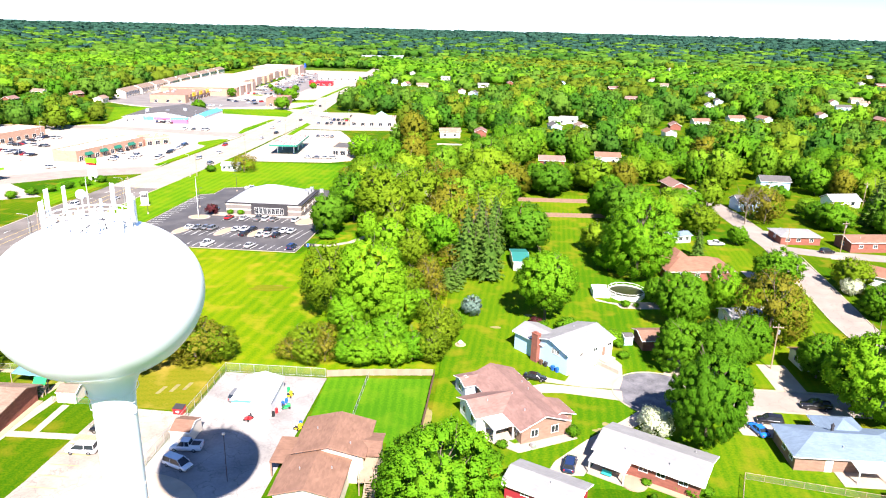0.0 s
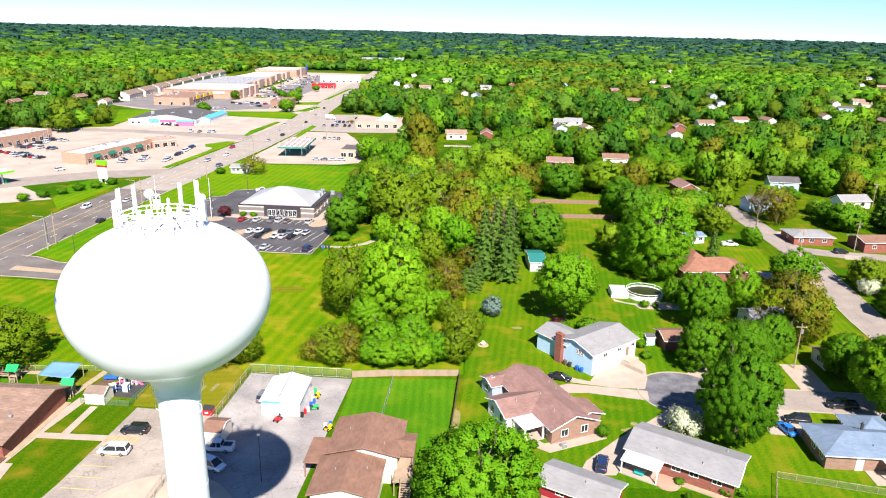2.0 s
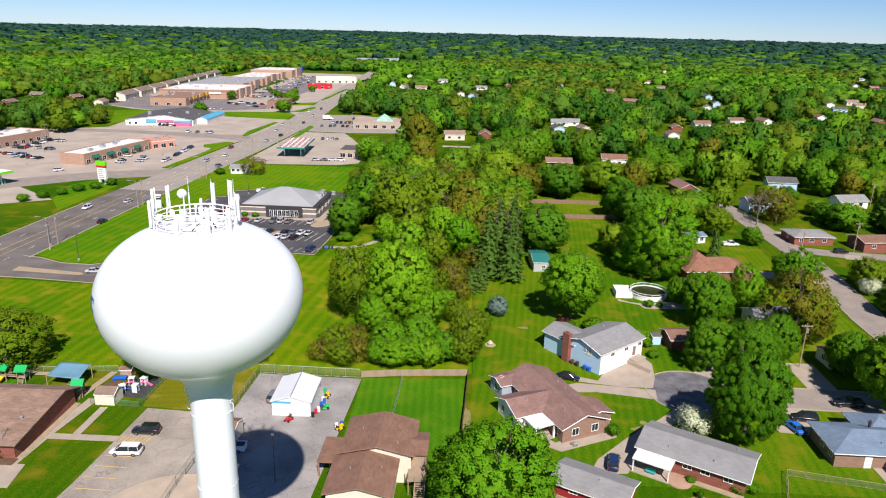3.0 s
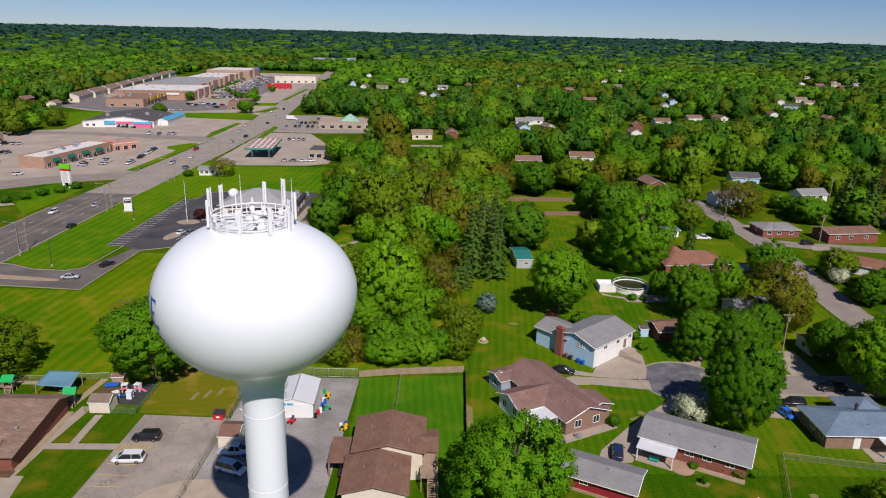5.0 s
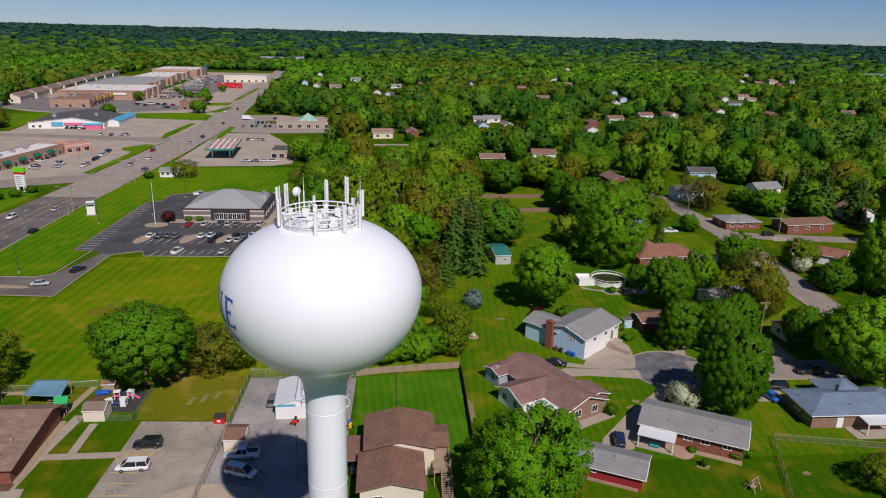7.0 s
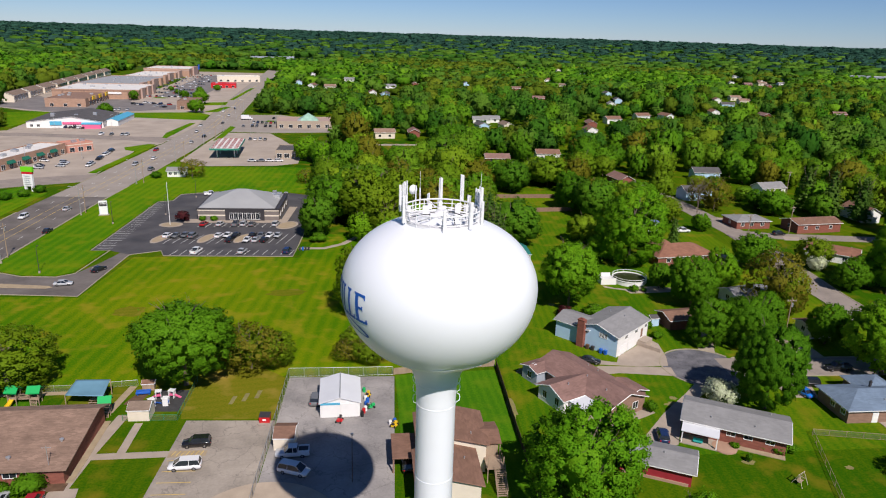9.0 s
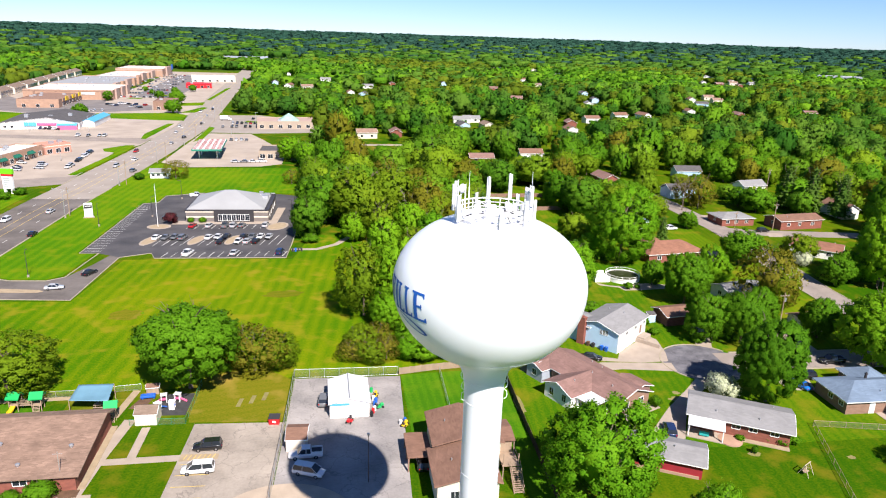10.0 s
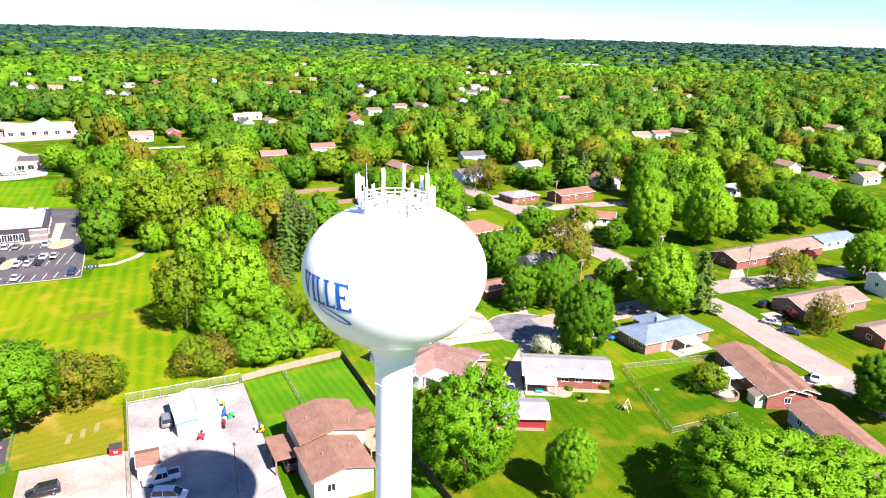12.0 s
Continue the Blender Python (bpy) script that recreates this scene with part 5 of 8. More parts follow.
def house_brick():
    h = thing("brick_building", "long low red brick building with brown shingle roof", "building", at(-105.2, 102.0, 0.8))
    wing(h, I4, 47.9, 19.6, 3.0, 4.7, R_SAND, BRICK, "gable", 0.8, [("S", x, 1.9, 1.9, 0.9) for x in (-2, 2.5, 7.5, 11.2, 15.5)], vents=0, ridge_at=5.3, fascia=False)
    rng = random.Random(3)
    for i in range(6):
        x, y = rng.uniform(4, 21), rng.uniform(-7.5, 2)
        part("roof_vent", lathe(bmesh.new(), [(0.2, 0), (0.2, 0.3), (0.34, 0.34), (0.34, 0.55), (0.1, 0.65)], 10, x, y), GALV, h).location.z = 3 + 1.7 * (y + 9.8) / 15.1 - 0.1
    bm = bmesh.new()
    tube(bm, (21, -8.5, 3.0), (21, -8.5, 6.4), 0.05)
    tube(bm, (20.3, -8.5, 6.1), (21.7, -8.5, 6.1), 0.03)
    part("roof_antenna", bm, GALV, h)
    part("foundation_bed", boxbm(12, 23.6, -10.8, -9.0, -0.04, 0.12), MULCH, h)
    part("side_bed", boxbm(22.96, 24.2, -8.8, 8.8, -0.04, 0.1), GRAVEL, h)


def house_bank():
    h = thing("bank_building", "low grey building with charcoal front and pale hipped roof", "office building", at(-82.2, 260.3, -1.0))
    bm = bmesh.new()
    box(bm, -14.3, 14.3, -12.6, 12.6, -0.05, 1.6)
    part("base_wall", bm, GREYBAND, h)
    part("pale_band", boxbm(-14.25, 14.25, -12.55, 12.55, 1.6, 2.15), CREAM, h)
    part("upper_wall", boxbm(-14.3, 14.3, -12.6, 12.6, 2.15, 3.5), GREYBAND, h)
    part("parapet_band", boxbm(-14.4, 14.4, -12.7, 12.7, 3.5, 4.1), CREAM, h)
    bm = bmesh.new()
    for a in ((-14.6, 14.6, -12.9, -12.5), (-14.6, 14.6, 12.5, 12.9), (-14.6, -14.2, -12.5, 12.5), (14.2, 14.6, -12.5, 12.5)):
        box(bm, *a, 4.1, 4.5)
    part("coping", bm, CHARCOAL, h)
    part("deck_roof", boxbm(-14.2, 14.2, -12.5, 12.5, 4.1, 4.16), CHARCOAL, h)
    r = part("roof", roof_shape(bmesh.new(), 27.0, 23.4, 4.5, 9.0, "hip"), R_GREYMETAL, h)
    r.location.x = -0.6
    part("front_panel", boxbm(-4.6, 9.2, -13.1, -12.6, -0.03, 4.2), CHARCOAL, h)
    for k in range(7):
        window(h, pose(-2.4 + 1.55 * k, -13.1, 1.75, 0, 0, 180), 1.35, 2.2)
    for y in (-8, -3, 3, 8):
        window(h, pose(14.3, y, 1.7, 0, 0, -90), 1.2, 1.4)
    for x, y, s in ((9.5, 6.5, 1.5), (11.5, 4.0, 1.2), (11.6, 8, 1.2)):
        part("rooftop_unit", boxbm(x - s, x + s, y - 0.9, y + 0.9, 4.16, 5.9, bevel=0.06), GALV, h)
    for k in range(4):
        part("vent_curb", boxbm(8 + k * 0.9, 8.5 + k * 0.9, 1, 2.2, 4.16, 5.2), GALV, h)


def house_plain(x, y, turn, L, W, eave, ridge, roof, wall, label, kind="gable", windows=None, name="house", over=0.5, group="", vents=1):
    h = thing(name, label, "shed" if "shed" in name else "garage" if "garage" in name else "house", at(x, y, turn), group)
    if windows is None:
        windows = [(s, u * L / 2, eave * 0.58, 1.3, 1.1) for s in "NS" for u in (-0.6, -0.1, 0.5)] + [(s, 0.0, eave * 0.58, 1.2, 1.1) for s in "EW"]
    wing(h, I4, L, W, eave, ridge, roof, wall, kind, over, windows, vents=vents)
    return h


house_ranch(), house_outbuilding(), house_mauve(), house_white(), house_blue(), house_duplex(), house_brick(), house_bank()


def shed_white():
    h = thing("metal_shed", "white metal workshop shed with pale gable roof in the yard", "shed", at(-41.3, 115.0, 1.5))
    wing(h, pose(0, 0, 0, 0, 0, 90), 9.6, 7.6, 3.0, 4.1, R_METAL, WHITE, "gable", 0.25, fascia=False)
    part("door", boxbm(-3.3, -0.1, -4.66, -4.58, 0.02, 2.75), WHITE, h)
    part("door", boxbm(0.1, 3.3, -4.66, -4.58, 0.02, 2.75), WHITE, h)
    part("blue_band", boxbm(-3.5, 0.0, -4.7, -4.62, 2.55, 2.95), SKYBLUE, h, "sky blue strip over the door")
    tube_bm = tube(bmesh.new(), (0, -4.82, 4.12), (0, 4.82, 4.12), 0.1, 0.1, 6)
    part("ridge_cap", tube_bm, GALV, h)


shed_white()
house_plain(-50.0, 102.6, -2, 3.6, 4.9, 2.4, 3.3, R_BROWN, CREAM, "small cream shed with weathered brown roof", name="garden_shed", windows=[], over=0.12, vents=0)
house_plain(-76.4, 112.6, 0, 3.9, 3.6, 2.2, 3.1, R_TAN, CREAM, "small cream shed with brown roof by the play area", name="garden_shed", windows=[], over=0.12, vents=0)
house_plain(40.2, 149.6, 8, 9.5, 7.2, 2.7, 3.8, R_BROWN, BRICK, "brick garage with brown shingle roof", name="garage_building", windows=[])
house_plain(33.6, 149.8, 8, 2.2, 2.6, 2.1, 2.6, R_DARK, PALEBLUE, "small pale blue shed beside a garage", name="garden_shed", windows=[], over=0.1, vents=0)
house_plain(62.2, 201.0, 8, 21.0, 12.5, 3.0, 5.6, R_ORANGE, BRICK, "brick house with rust-brown hipped shingle roof", "hip")
house_plain(58.6, 206.5, 98, 13.0, 9.0, 3.0, 5.9, R_ORANGE, BRICK, "brick house wing with rust-brown hipped roof", "hip")
house_plain(10.9, 203.2, 4, 5.2, 12.5, 3.0, 4.0, R_TEAL, TEALSIDE, "grey metal shed with teal roof on the lawn", name="metal_shed", windows=[("S", 0.5, 1.6, 1.0, 0.6)], over=0.2, vents=0)
house_plain(66.0, 165.0, 12, 13.0, 8.0, 2.8, 4.1, R_GREY, WHITE, "white house with pale grey roof among trees")
house_plain(72.5, 143.0, 4, 9.0, 7.0, 2.7, 3.6, R_BROWN, WHITE, "small white house partly hidden by trees")
BRICKHOUSE = house_plain(65.0, 83.6, 69, 22.0, 9.2, 3.0, 4.4, R_BROWN, BRICK, "long brick house with brown shingle roof and white awning", vents=3)
wing(BRICKHOUSE, pose(-4.6, -3.4, 0), 12.0, 6.6, 2.96, 4.1, R_BROWN, BRICK, "gable", 0.5)
porch(BRICKHOUSE, pose(-0.2, 6.0, 0, 0, 0, 180), 5.0, 3.4, 2.7)
house_plain(57.6, 77.6, 66, 3.4, 2.6, 2.2, 2.8, R_TAN, CREAM, "small cream garden shed beside the brick house", name="garden_shed", windows=[], over=0.12, vents=0)
PATIO = thing("patio", "round brick patio with a low curved wall in the back garden", "patio", at(54.6, 82.4))
part("paving", lathe(bmesh.new(), [(2.5, -0.03), (2.5, 0.12), (0.02, 0.13)], 28), CONCRETE, PATIO)
bm = bmesh.new()
for k in range(14):
    a0, a1 = radians(150 + 15 * k), radians(163 + 15 * k)
    co = [(r * math.cos(a), r * math.sin(a), z) for z in (0.1, 0.75) for r, a in ((2.2, a0), (2.5, a0), (2.5, a1), (2.2, a1))]
    v = [bm.verts.new(c) for c in co]
    for f in ((3, 2, 1, 0), (4, 5, 6, 7), (0, 1, 5, 4), (1, 2, 6, 5), (2, 3, 7, 6), (3, 0, 4, 7)):
        bm.faces.new([v[i] for i in f])
part("patio_wall", bm, BRICK_BR, PATIO)
house_plain(56.7, 57.4, 69, 26.0, 9.2, 3.0, 4.5, R_BROWN, GREYSIDE, "long grey-sided house with brown shingle roof", windows=[("N", x, 1.8, 1.3, 1.0) for x in (-10, -6, -1, 4, 9)], vents=6)
house_plain(115.5, 106.4, -2, 24.5, 11.0, 2.9, 4.8, R_TAN, BRICK_BR, "brown brick house with tan roof and garage", vents=4)
house_plain(113.5, 86.0, -5, 16.0, 9.0, 2.9, 4.3, R_TAN, BRICK, "brick house with tan shingle roof")
house_plain(141.0, 143.6, 1, 42.0, 11.5, 2.9, 4.8, R_TAN, BRICK, "long low brick house with tan shingle roof", vents=4)
house_plain(174.5, 145.5, 0, 18.0, 9.0, 2.9, 4.3, R_BLUEGREY, WHITE, "white house with grey metal roof")
house_plain(146.5, 106.0, -15, 12.0, 9.0, 4.8, 6.2, R_GREY, WHITE, "two-storey white house with grey roof")
house_plain(108.0, 242.0, 3, 14.5, 11.0, 3.0, 4.4, R_GREY, BRICK, "brick house with grey hipped roof", "hip")
house_plain(130.5, 236.0, 8, 20.0, 10.0, 3.6, 5.0, R_BROWN, BRICK, "red brick house with brown shingle roof")
house_plain(116.0, 201.5, -40, 16.0, 11.0, 3.0, 4.6, R_ORANGE, WHITE, "white house with rust shingle roof")
house_plain(66.5, 236.0, 20, 8.0, 6.0, 2.6, 3.5, R_BLUEGREY, WHITE, "small white building with blue-grey roof")
house_plain(-123.6, 327.5, 3, 9.0, 6.5, 2.8, 4.2, R_GREY, WHITE, "small white house beside the highway")


# ---- shops ----
def flat_shop(name, x, y, turn, L, W, H, wall, roof, label, bands=(), units=3, windows=0, glassw=2.6):
    h = thing(name, label, "shop building", at(x, y, turn))
    part("wall", boxbm(-L / 2, L / 2, -W / 2, W / 2, -0.05, H), wall, h)
    part("roof", boxbm(-L / 2 + 0.3, L / 2 - 0.3, -W / 2 + 0.3, W / 2 - 0.3, H, H + 0.06), roof, h)
    bm = bmesh.new()
    for a in ((-L / 2, L / 2, -W / 2, -W / 2 + 0.3), (-L / 2, L / 2, W / 2 - 0.3, W / 2), (-L / 2, -L / 2 + 0.3, -W / 2 + 0.3, W / 2 - 0.3), (L / 2 - 0.3, L / 2, -W / 2 + 0.3, W / 2 - 0.3)):
        box(bm, *a, H, H + 0.55)
    part("parapet", bm, wall, h)
    rng = random.Random(int(L * 10 + H))
    for i in range(units):
        ux, uy = rng.uniform(-0.4, 0.4) * L, rng.uniform(-0.3, 0.3) * W
        part("rooftop_unit", boxbm(ux - 1.3, ux + 1.3, uy - 0.8, uy + 0.8, H + 0.05, H + 1.3, bevel=0.06), GALV, h)
    for z0, z1, m in bands:
        part("band", boxbm(-L / 2 - 0.06, L / 2 + 0.06, -W / 2 - 0.06, W / 2 + 0.06, z0, z1), m, h)
    for i in range(windows):
        u = -L / 2 + L * (i + 0.5) / windows
        window(h, pose(u, -W / 2, 1.6, 0, 0, 180), glassw, 2.2)
    return h


def awning(h, x, y, z, L, turn, material):
    bm = bmesh.new()
    pr = [(0, 0), (-1.4, -1.2), (-1.4, -1.45), (0, -1.45)]
    a = [bm.verts.new((-L / 2, p, q)) for p, q in pr]
    b = [bm.verts.new((L / 2, p, q)) for p, q in pr]
    bm.faces.new(a), bm.faces.new(b[::-1])
    for i in range(4):
        j = (i + 1) % 4
        bm.faces.new((a[i], b[i], b[j], a[j]))
    o = part("awning", bm, material, h)
    o.matrix_local = pose(x, y, z, 0, 0, turn)


s = flat_shop("strip_mall", -205.8, 358.5, 80, 52, 14, 5.2, BRICK_TAN, R_WHITE, "tan brick strip mall with white roof and green awnings", units=5, windows=9)
for u in (-18, -7, 4, 15):
    awning(s, u, -7.1, 4.2, 5.0, 0, mat("green_awning", (0.012, 0.13, 0.085), 0.7))
s = flat_shop("pink_restaurant", -193.5, 393.0, 50, 14, 11, 4.6, SALMON, SALMON, "salmon pink stucco restaurant with flat roof", bands=((3.9, 4.3, CREAM),), units=2, windows=3)
flat_shop("shop_row", -281.0, 386.0, 80, 46, 20, 5.6, BRICK_TAN, R_WHITE, "tan shop row with pale flat roof", units=5, windows=8)
s = thing("dark_roofed_shop", "white shop building with low black roof and sky blue porch", "shop building", at(-236.0, 507.0, 7))
wing(s, pose(0, 0, 0, 0, 0, 90), 54, 47, 4.0, 7.4, R_DARK, WHITE, "gable", 0.4, vents=0, ridge_at=-4)
for ux, uy in ((-12, -8), (4, -14), (13, -2)):
    part("rooftop_unit", boxbm(ux - 1.2, ux + 1.2, uy - 0.9, uy + 0.9, 5.0, 7.6, bevel=0.06), GALV, s)
wing(s, pose(27.6, 4, 0, 0, 0, 86), 42, 9, 3.6, 5.2, SKYBLUE, WHITE, "gable", 0.3, fascia=False)
wing(s, pose(16.5, -28.6, 0, 0, 0, 0), 12, 4.4, 3.0, 3.9, SKYBLUE, P_PINK, "gable", 0.3, fascia=False)
part("sign_band", boxbm(-1.5, 10.0, -27.2, -26.6, 2.4, 3.9), P_PINK, s)
part("sign_panel", boxbm(-9, -2, -27.25, -26.6, 2.0, 4.4), SKYBLUE, s)
for u in (-20, -16, 5.5):
    window(s, pose(u, -26.62, 1.6, 0, 0, 180), 1.6, 1.6)
s = flat_shop("brick_store", -283.0, 637.0, 4, 31, 66, 6.2, BRICK_TAN, BRICK_BR, "brick store with flat brown roof", units=5, windows=3)
for k in range(6):
    part("yellow_sign" if k % 2 else "shopfront_arch", boxbm(15.5, 16.1, -24 + 9.5 * k, -17 + 9.5 * k, 4.2, 6.9 + 0.5 * (k % 2)), P_YELLOW if k % 2 else BRICK_TAN, s)
    window(s, pose(15.5, -20.5 + 9.5 * k, 1.7, 0, 0, -90), 5.0, 2.6)
s = flat_shop("big_store", -284.0, 710.0, 4, 74, 72, 8.0, BRICK_TAN, R_WHITE, "large brick store with flat white roof", units=7, bands=((6.9, 7.6, BRICK_BR),))
part("wall_sign", boxbm(2, 22, -36.6, -36.1, 4.6, 6.4), TRIM, s)
for y in (-22, 2, 24):
    part("entrance_front", boxbm(36.5, 38.4, y - 6, y + 6, -0.03, 9.2), SALMON_PALE, s)
for x in (-28, -10, 28):
    part("wall_pier", boxbm(x - 0.8, x + 0.8, -36.5, -35.9, -0.03, 7.6), BRICK_BR, s)
s = flat_shop("long_store", -302.0, 818.0, 92, 126, 64, 7.0, BRICK_TAN, R_GREYMETAL, "long brick store with pale grey flat roof", units=12, bands=((5.6, 6.6, CREAM),), windows=12, glassw=4)
for u, w, hh in ((-52, 16, 8.6), (-26, 8, 8.2), (-4, 18, 9.0), (22, 8, 8.4), (46, 14, 8.8)):
    part("tall_front", boxbm(u - w / 2, u + w / 2, -34.5, -31.5, -0.03, hh), SALMON_PALE if w > 15 else BRICK_TAN, s)
s = flat_shop("store_row", -304.0, 934.0, 92, 104, 46, 6.6, BRICK_TAN, R_WHITE, "row of brick stores with pale flat roofs", units=8, bands=((5.2, 6.0, CREAM),), windows=10, glassw=4)
for u, w, hh in ((-40, 12, 8.2), (-14, 20, 9.2), (14, 10, 8.0), (38, 18, 9.0)):
    part("tall_front", boxbm(u - w / 2, u + w / 2, -25.5, -22.5, -0.03, hh), SALMON_PALE if w > 15 else BRICK_TAN, s)
s = flat_shop("end_store", -303.0, 1022.0, 92, 68, 58, 10.0, BRICK_TAN, R_WHITE, "tall tan store with pale flat roof", units=4, bands=((8.2, 9.2, SALMON_PALE),), windows=5, glassw=4)
part("tall_front", boxbm(-12, 16, -31.0, -28.0, -0.03, 12.0), SALMON_PALE, s)
part("blue_sign", boxbm(18, 27, -31.6, -31.0, 7, 14), P_BLUE, s)
flat_shop("small_brick_shop", -185.0, 616.0, 5, 16, 32, 6.5, BRICK_BR, BRICK_BR, "small brown brick shop by the road", units=1, windows=2)
flat_shop("red_diner", -198.0, 832.0, 8, 27, 18, 4.5, P_RED, P_RED, "red-roofed diner in the car park", units=1, windows=4)
flat_shop("white_shop", -199.0, 932.0, 12, 52, 24, 6.5, CREAM, R_WHITE, "cream shop with flat roof in the car park", units=2, windows=6)
s = flat_shop("tan_hall", -78.0, 510.0, 6, 44, 26, 4.6, TANWALL, SALMON_PALE, "tan hall with low flat roof and green pyramid", units=1, windows=7)
bm = bmesh.new()
roof_shape(bm, 14, 14.1, 4.6, 9.5, "hip")
part("pyramid_roof", bm, mat("pale_green_roof", (0.28, 0.46, 0.36), 0.6), s, "pale green pyramid roof")
flat_shop("fuel_shop", -79.0, 386.0, 0, 12, 20, 4.0, TANWALL, R_DARK, "cream fuel station shop with dark roof", units=0, windows=3)
APARTMENTS = [(-346.0 - 5.2 * k, 690.0 + 42.0 * k) for k in range(-1, 8)] + [(-399.0 - 4.8 * k, 745.0 + 42.0 * k) for k in range(-1, 8)]
first = None
for x, y in APARTMENTS:
    if not first:
        first = house_plain(x, y, 97, 37.0, 14.0, 5.6, 8.4, R_TAN, CREAM, "tan two-storey apartment row with brown roof behind the stores", windows=[("S", u, z, 1.6, 1.4) for u in (-14, -7, 0, 7, 14) for z in (1.6, 4.2)], name="apartment_building", vents=0, group="apartment buildings behind the stores")
    else:
        copy_thing(first, at(x, y, 97))
for x, y, a, L, W, H, roof, wall, text in (
        (-663, 1552, 20, 60, 30, 5.5, R_ORANGE, CREAM, "low cream hall with pink-brown roof in the woods"), (-570, 1930, 20, 60, 30, 8.5, R_ORANGE, SALMON, "wide tan store far beyond the woods"), (-392, 1790, 10, 64, 24, 8.5, R_GREYMETAL, PALEBLUE, "long pale blue store far beyond the woods"),
        (-215, 1640, 5, 34, 24, 5.5, R_GREYMETAL, GREYSIDE, "grey store in a far car park"), (-262, 1600, 5, 50, 20, 5.5, R_GREY, GREYSIDE, "long grey store in a far car park"), (-150, 1480, 0, 20, 16, 5.5, R_ORANGE, TANWALL, "small tan store beside a far car park"),
        (900, 1240, -35, 78, 26, 13.0, R_WHITE, GREYSIDE, "wide pale office block among far trees"), (76, 1650, 0, 40, 24, 5.5, R_GREY, GREYSIDE, "long grey store among far trees"), (-800, 2050, 10, 60, 30, 8.5, R_GREYMETAL, GREYSIDE, "grey store far beyond the woods"), (170, 1700, 0, 34, 22, 8.5, R_GREY, GREYSIDE, "long grey store far among trees")):
    flat_shop("far_store", x, y, a, L, W, H, wall, roof, text, units=2, windows=5 if H > 10 else 0, glassw=8)
slab("far_lot", [(-300, 1480), (-120, 1400), (-110, 1640), (-290, 1650)], 0.06, 0.4, ASPHALT_GREY, "grey car park far along the highway")


def canopy(x, y, turn, L, W, H, edge, roof, label):
    h = thing("fuel_canopy", label, "fuel canopy", at(x, y, turn))
    part("roof_slab", boxbm(-L / 2, L / 2, -W / 2, W / 2, H, H + 0.9), edge, h)
    part("roof_deck", boxbm(-L / 2 + 0.3, L / 2 - 0.3, -W / 2 + 0.3, W / 2 - 0.3, H + 0.9, H + 0.95), R_WHITE, h)
    n, k = max(1, int(L / 3)), max(1, int(W / 3))
    for i in range(n):
        for j in range(k):
            part("deck_panel", boxbm(-L / 2 + 0.7 + i * 3, -L / 2 + 2.6 + i * 3, -W / 2 + 0.7 + j * 3, -W / 2 + 2.6 + j * 3, H + 0.95, H + 1.0), roof, h)
    for i in range(3):
        for sy in (-1, 1):
            px = -L / 2 + L * (i + 0.5) / 3
            part("column", boxbm(px - 0.25, px + 0.25, sy * W * 0.3 - 0.25, sy * W * 0.3 + 0.25, -0.05, H), TRIM, h)
            part("pump", boxbm(px + 0.9, px + 1.6, sy * W * 0.3 - 0.4, sy * W * 0.3 + 0.4, -0.05, 1.8, bevel=0.06), P_GREEN, h)
    return h


canopy(-112.0, 389.5, 94, 36, 15, 4.8, mat("dark_green_fascia", (0.03, 0.22, 0.15), 0.5), mat("brick_red_panel", (0.33, 0.12, 0.11), 0.7), "fuel canopy with green fascia and chequered roof")
canopy(-221.0, 279.0, 70, 24, 14, 4.8, P_LIME, R_WHITE, "fuel canopy with lime green fascia")


def pylon(x, y):
    h = thing("pylon_sign", "tall white pylon sign with lime green top", "sign", at(x, y, -12))
    for s in (-1, 1):
        part("leg", boxbm(s * 1.5 - 0.45, s * 1.5 + 0.45, -0.4, 0.4, -0.03, 2.4), TRIM, h)
    part("cabinet", boxbm(-2.1, 2.1, -0.5, 0.5, 2.2, 7.4, bevel=0.05), TRIM, h)
    part("green_panel", boxbm(-2.5, 2.5, -0.6, 0.6, 8.2, 10.2, bevel=0.05), P_LIME, h)
    part("red_panel", boxbm(-2.2, 2.2, -0.55, 0.55, 7.3, 8.25), P_RED, h)
    for k in range(5):
        part("lettering_bar", boxbm(-1.5, 1.4 - 0.3 * (k % 3), -0.56, -0.5, 2.9 + 0.85 * k, 3.2 + 0.85 * k), GALV, h)


pylon(-173.5, 293.0)


def monument(x, y):
    h = thing("monument_sign", "white roadside sign with a dark panel", "sign", at(x, y, 12))
    h.scale = (0.78, 0.9, 0.95)
    part("plinth", boxbm(-2.3, 2.3, -0.8, 0.8, -0.03, 0.3), CONCRETE, h)
    part("cabinet", boxbm(-1.8, 1.8, -0.4, 0.4, 0.3, 5.6, bevel=0.05), TRIM, h)
    part("dark_panel", boxbm(-1.6, 1.6, -0.46, -0.4, 3.6, 5.0), CHARCOAL, h)
    part("lettering_bar", boxbm(-1.2, 1.2, -0.5, -0.45, 4.4, 4.65), TRIM, h)


monument(-131.5, 255.0)


# ---- vehicles ----
def loft(bm, sections):
    """A skin through closed cross-sections, capped at both ends."""
    rings = [[bm.verts.new(p) for p in s] for s in sections]
    n = len(rings[0])
    for a, b in zip(rings, rings[1:]):
        for i in range(n):
            j = (i + 1) % n
            bm.faces.new((a[i], a[j], b[j], b[i]))
    bm.faces.new(rings[0][::-1]), bm.faces.new(rings[-1])
    bmesh.ops.recalc_face_normals(bm, faces=bm.faces[:])
    return bm


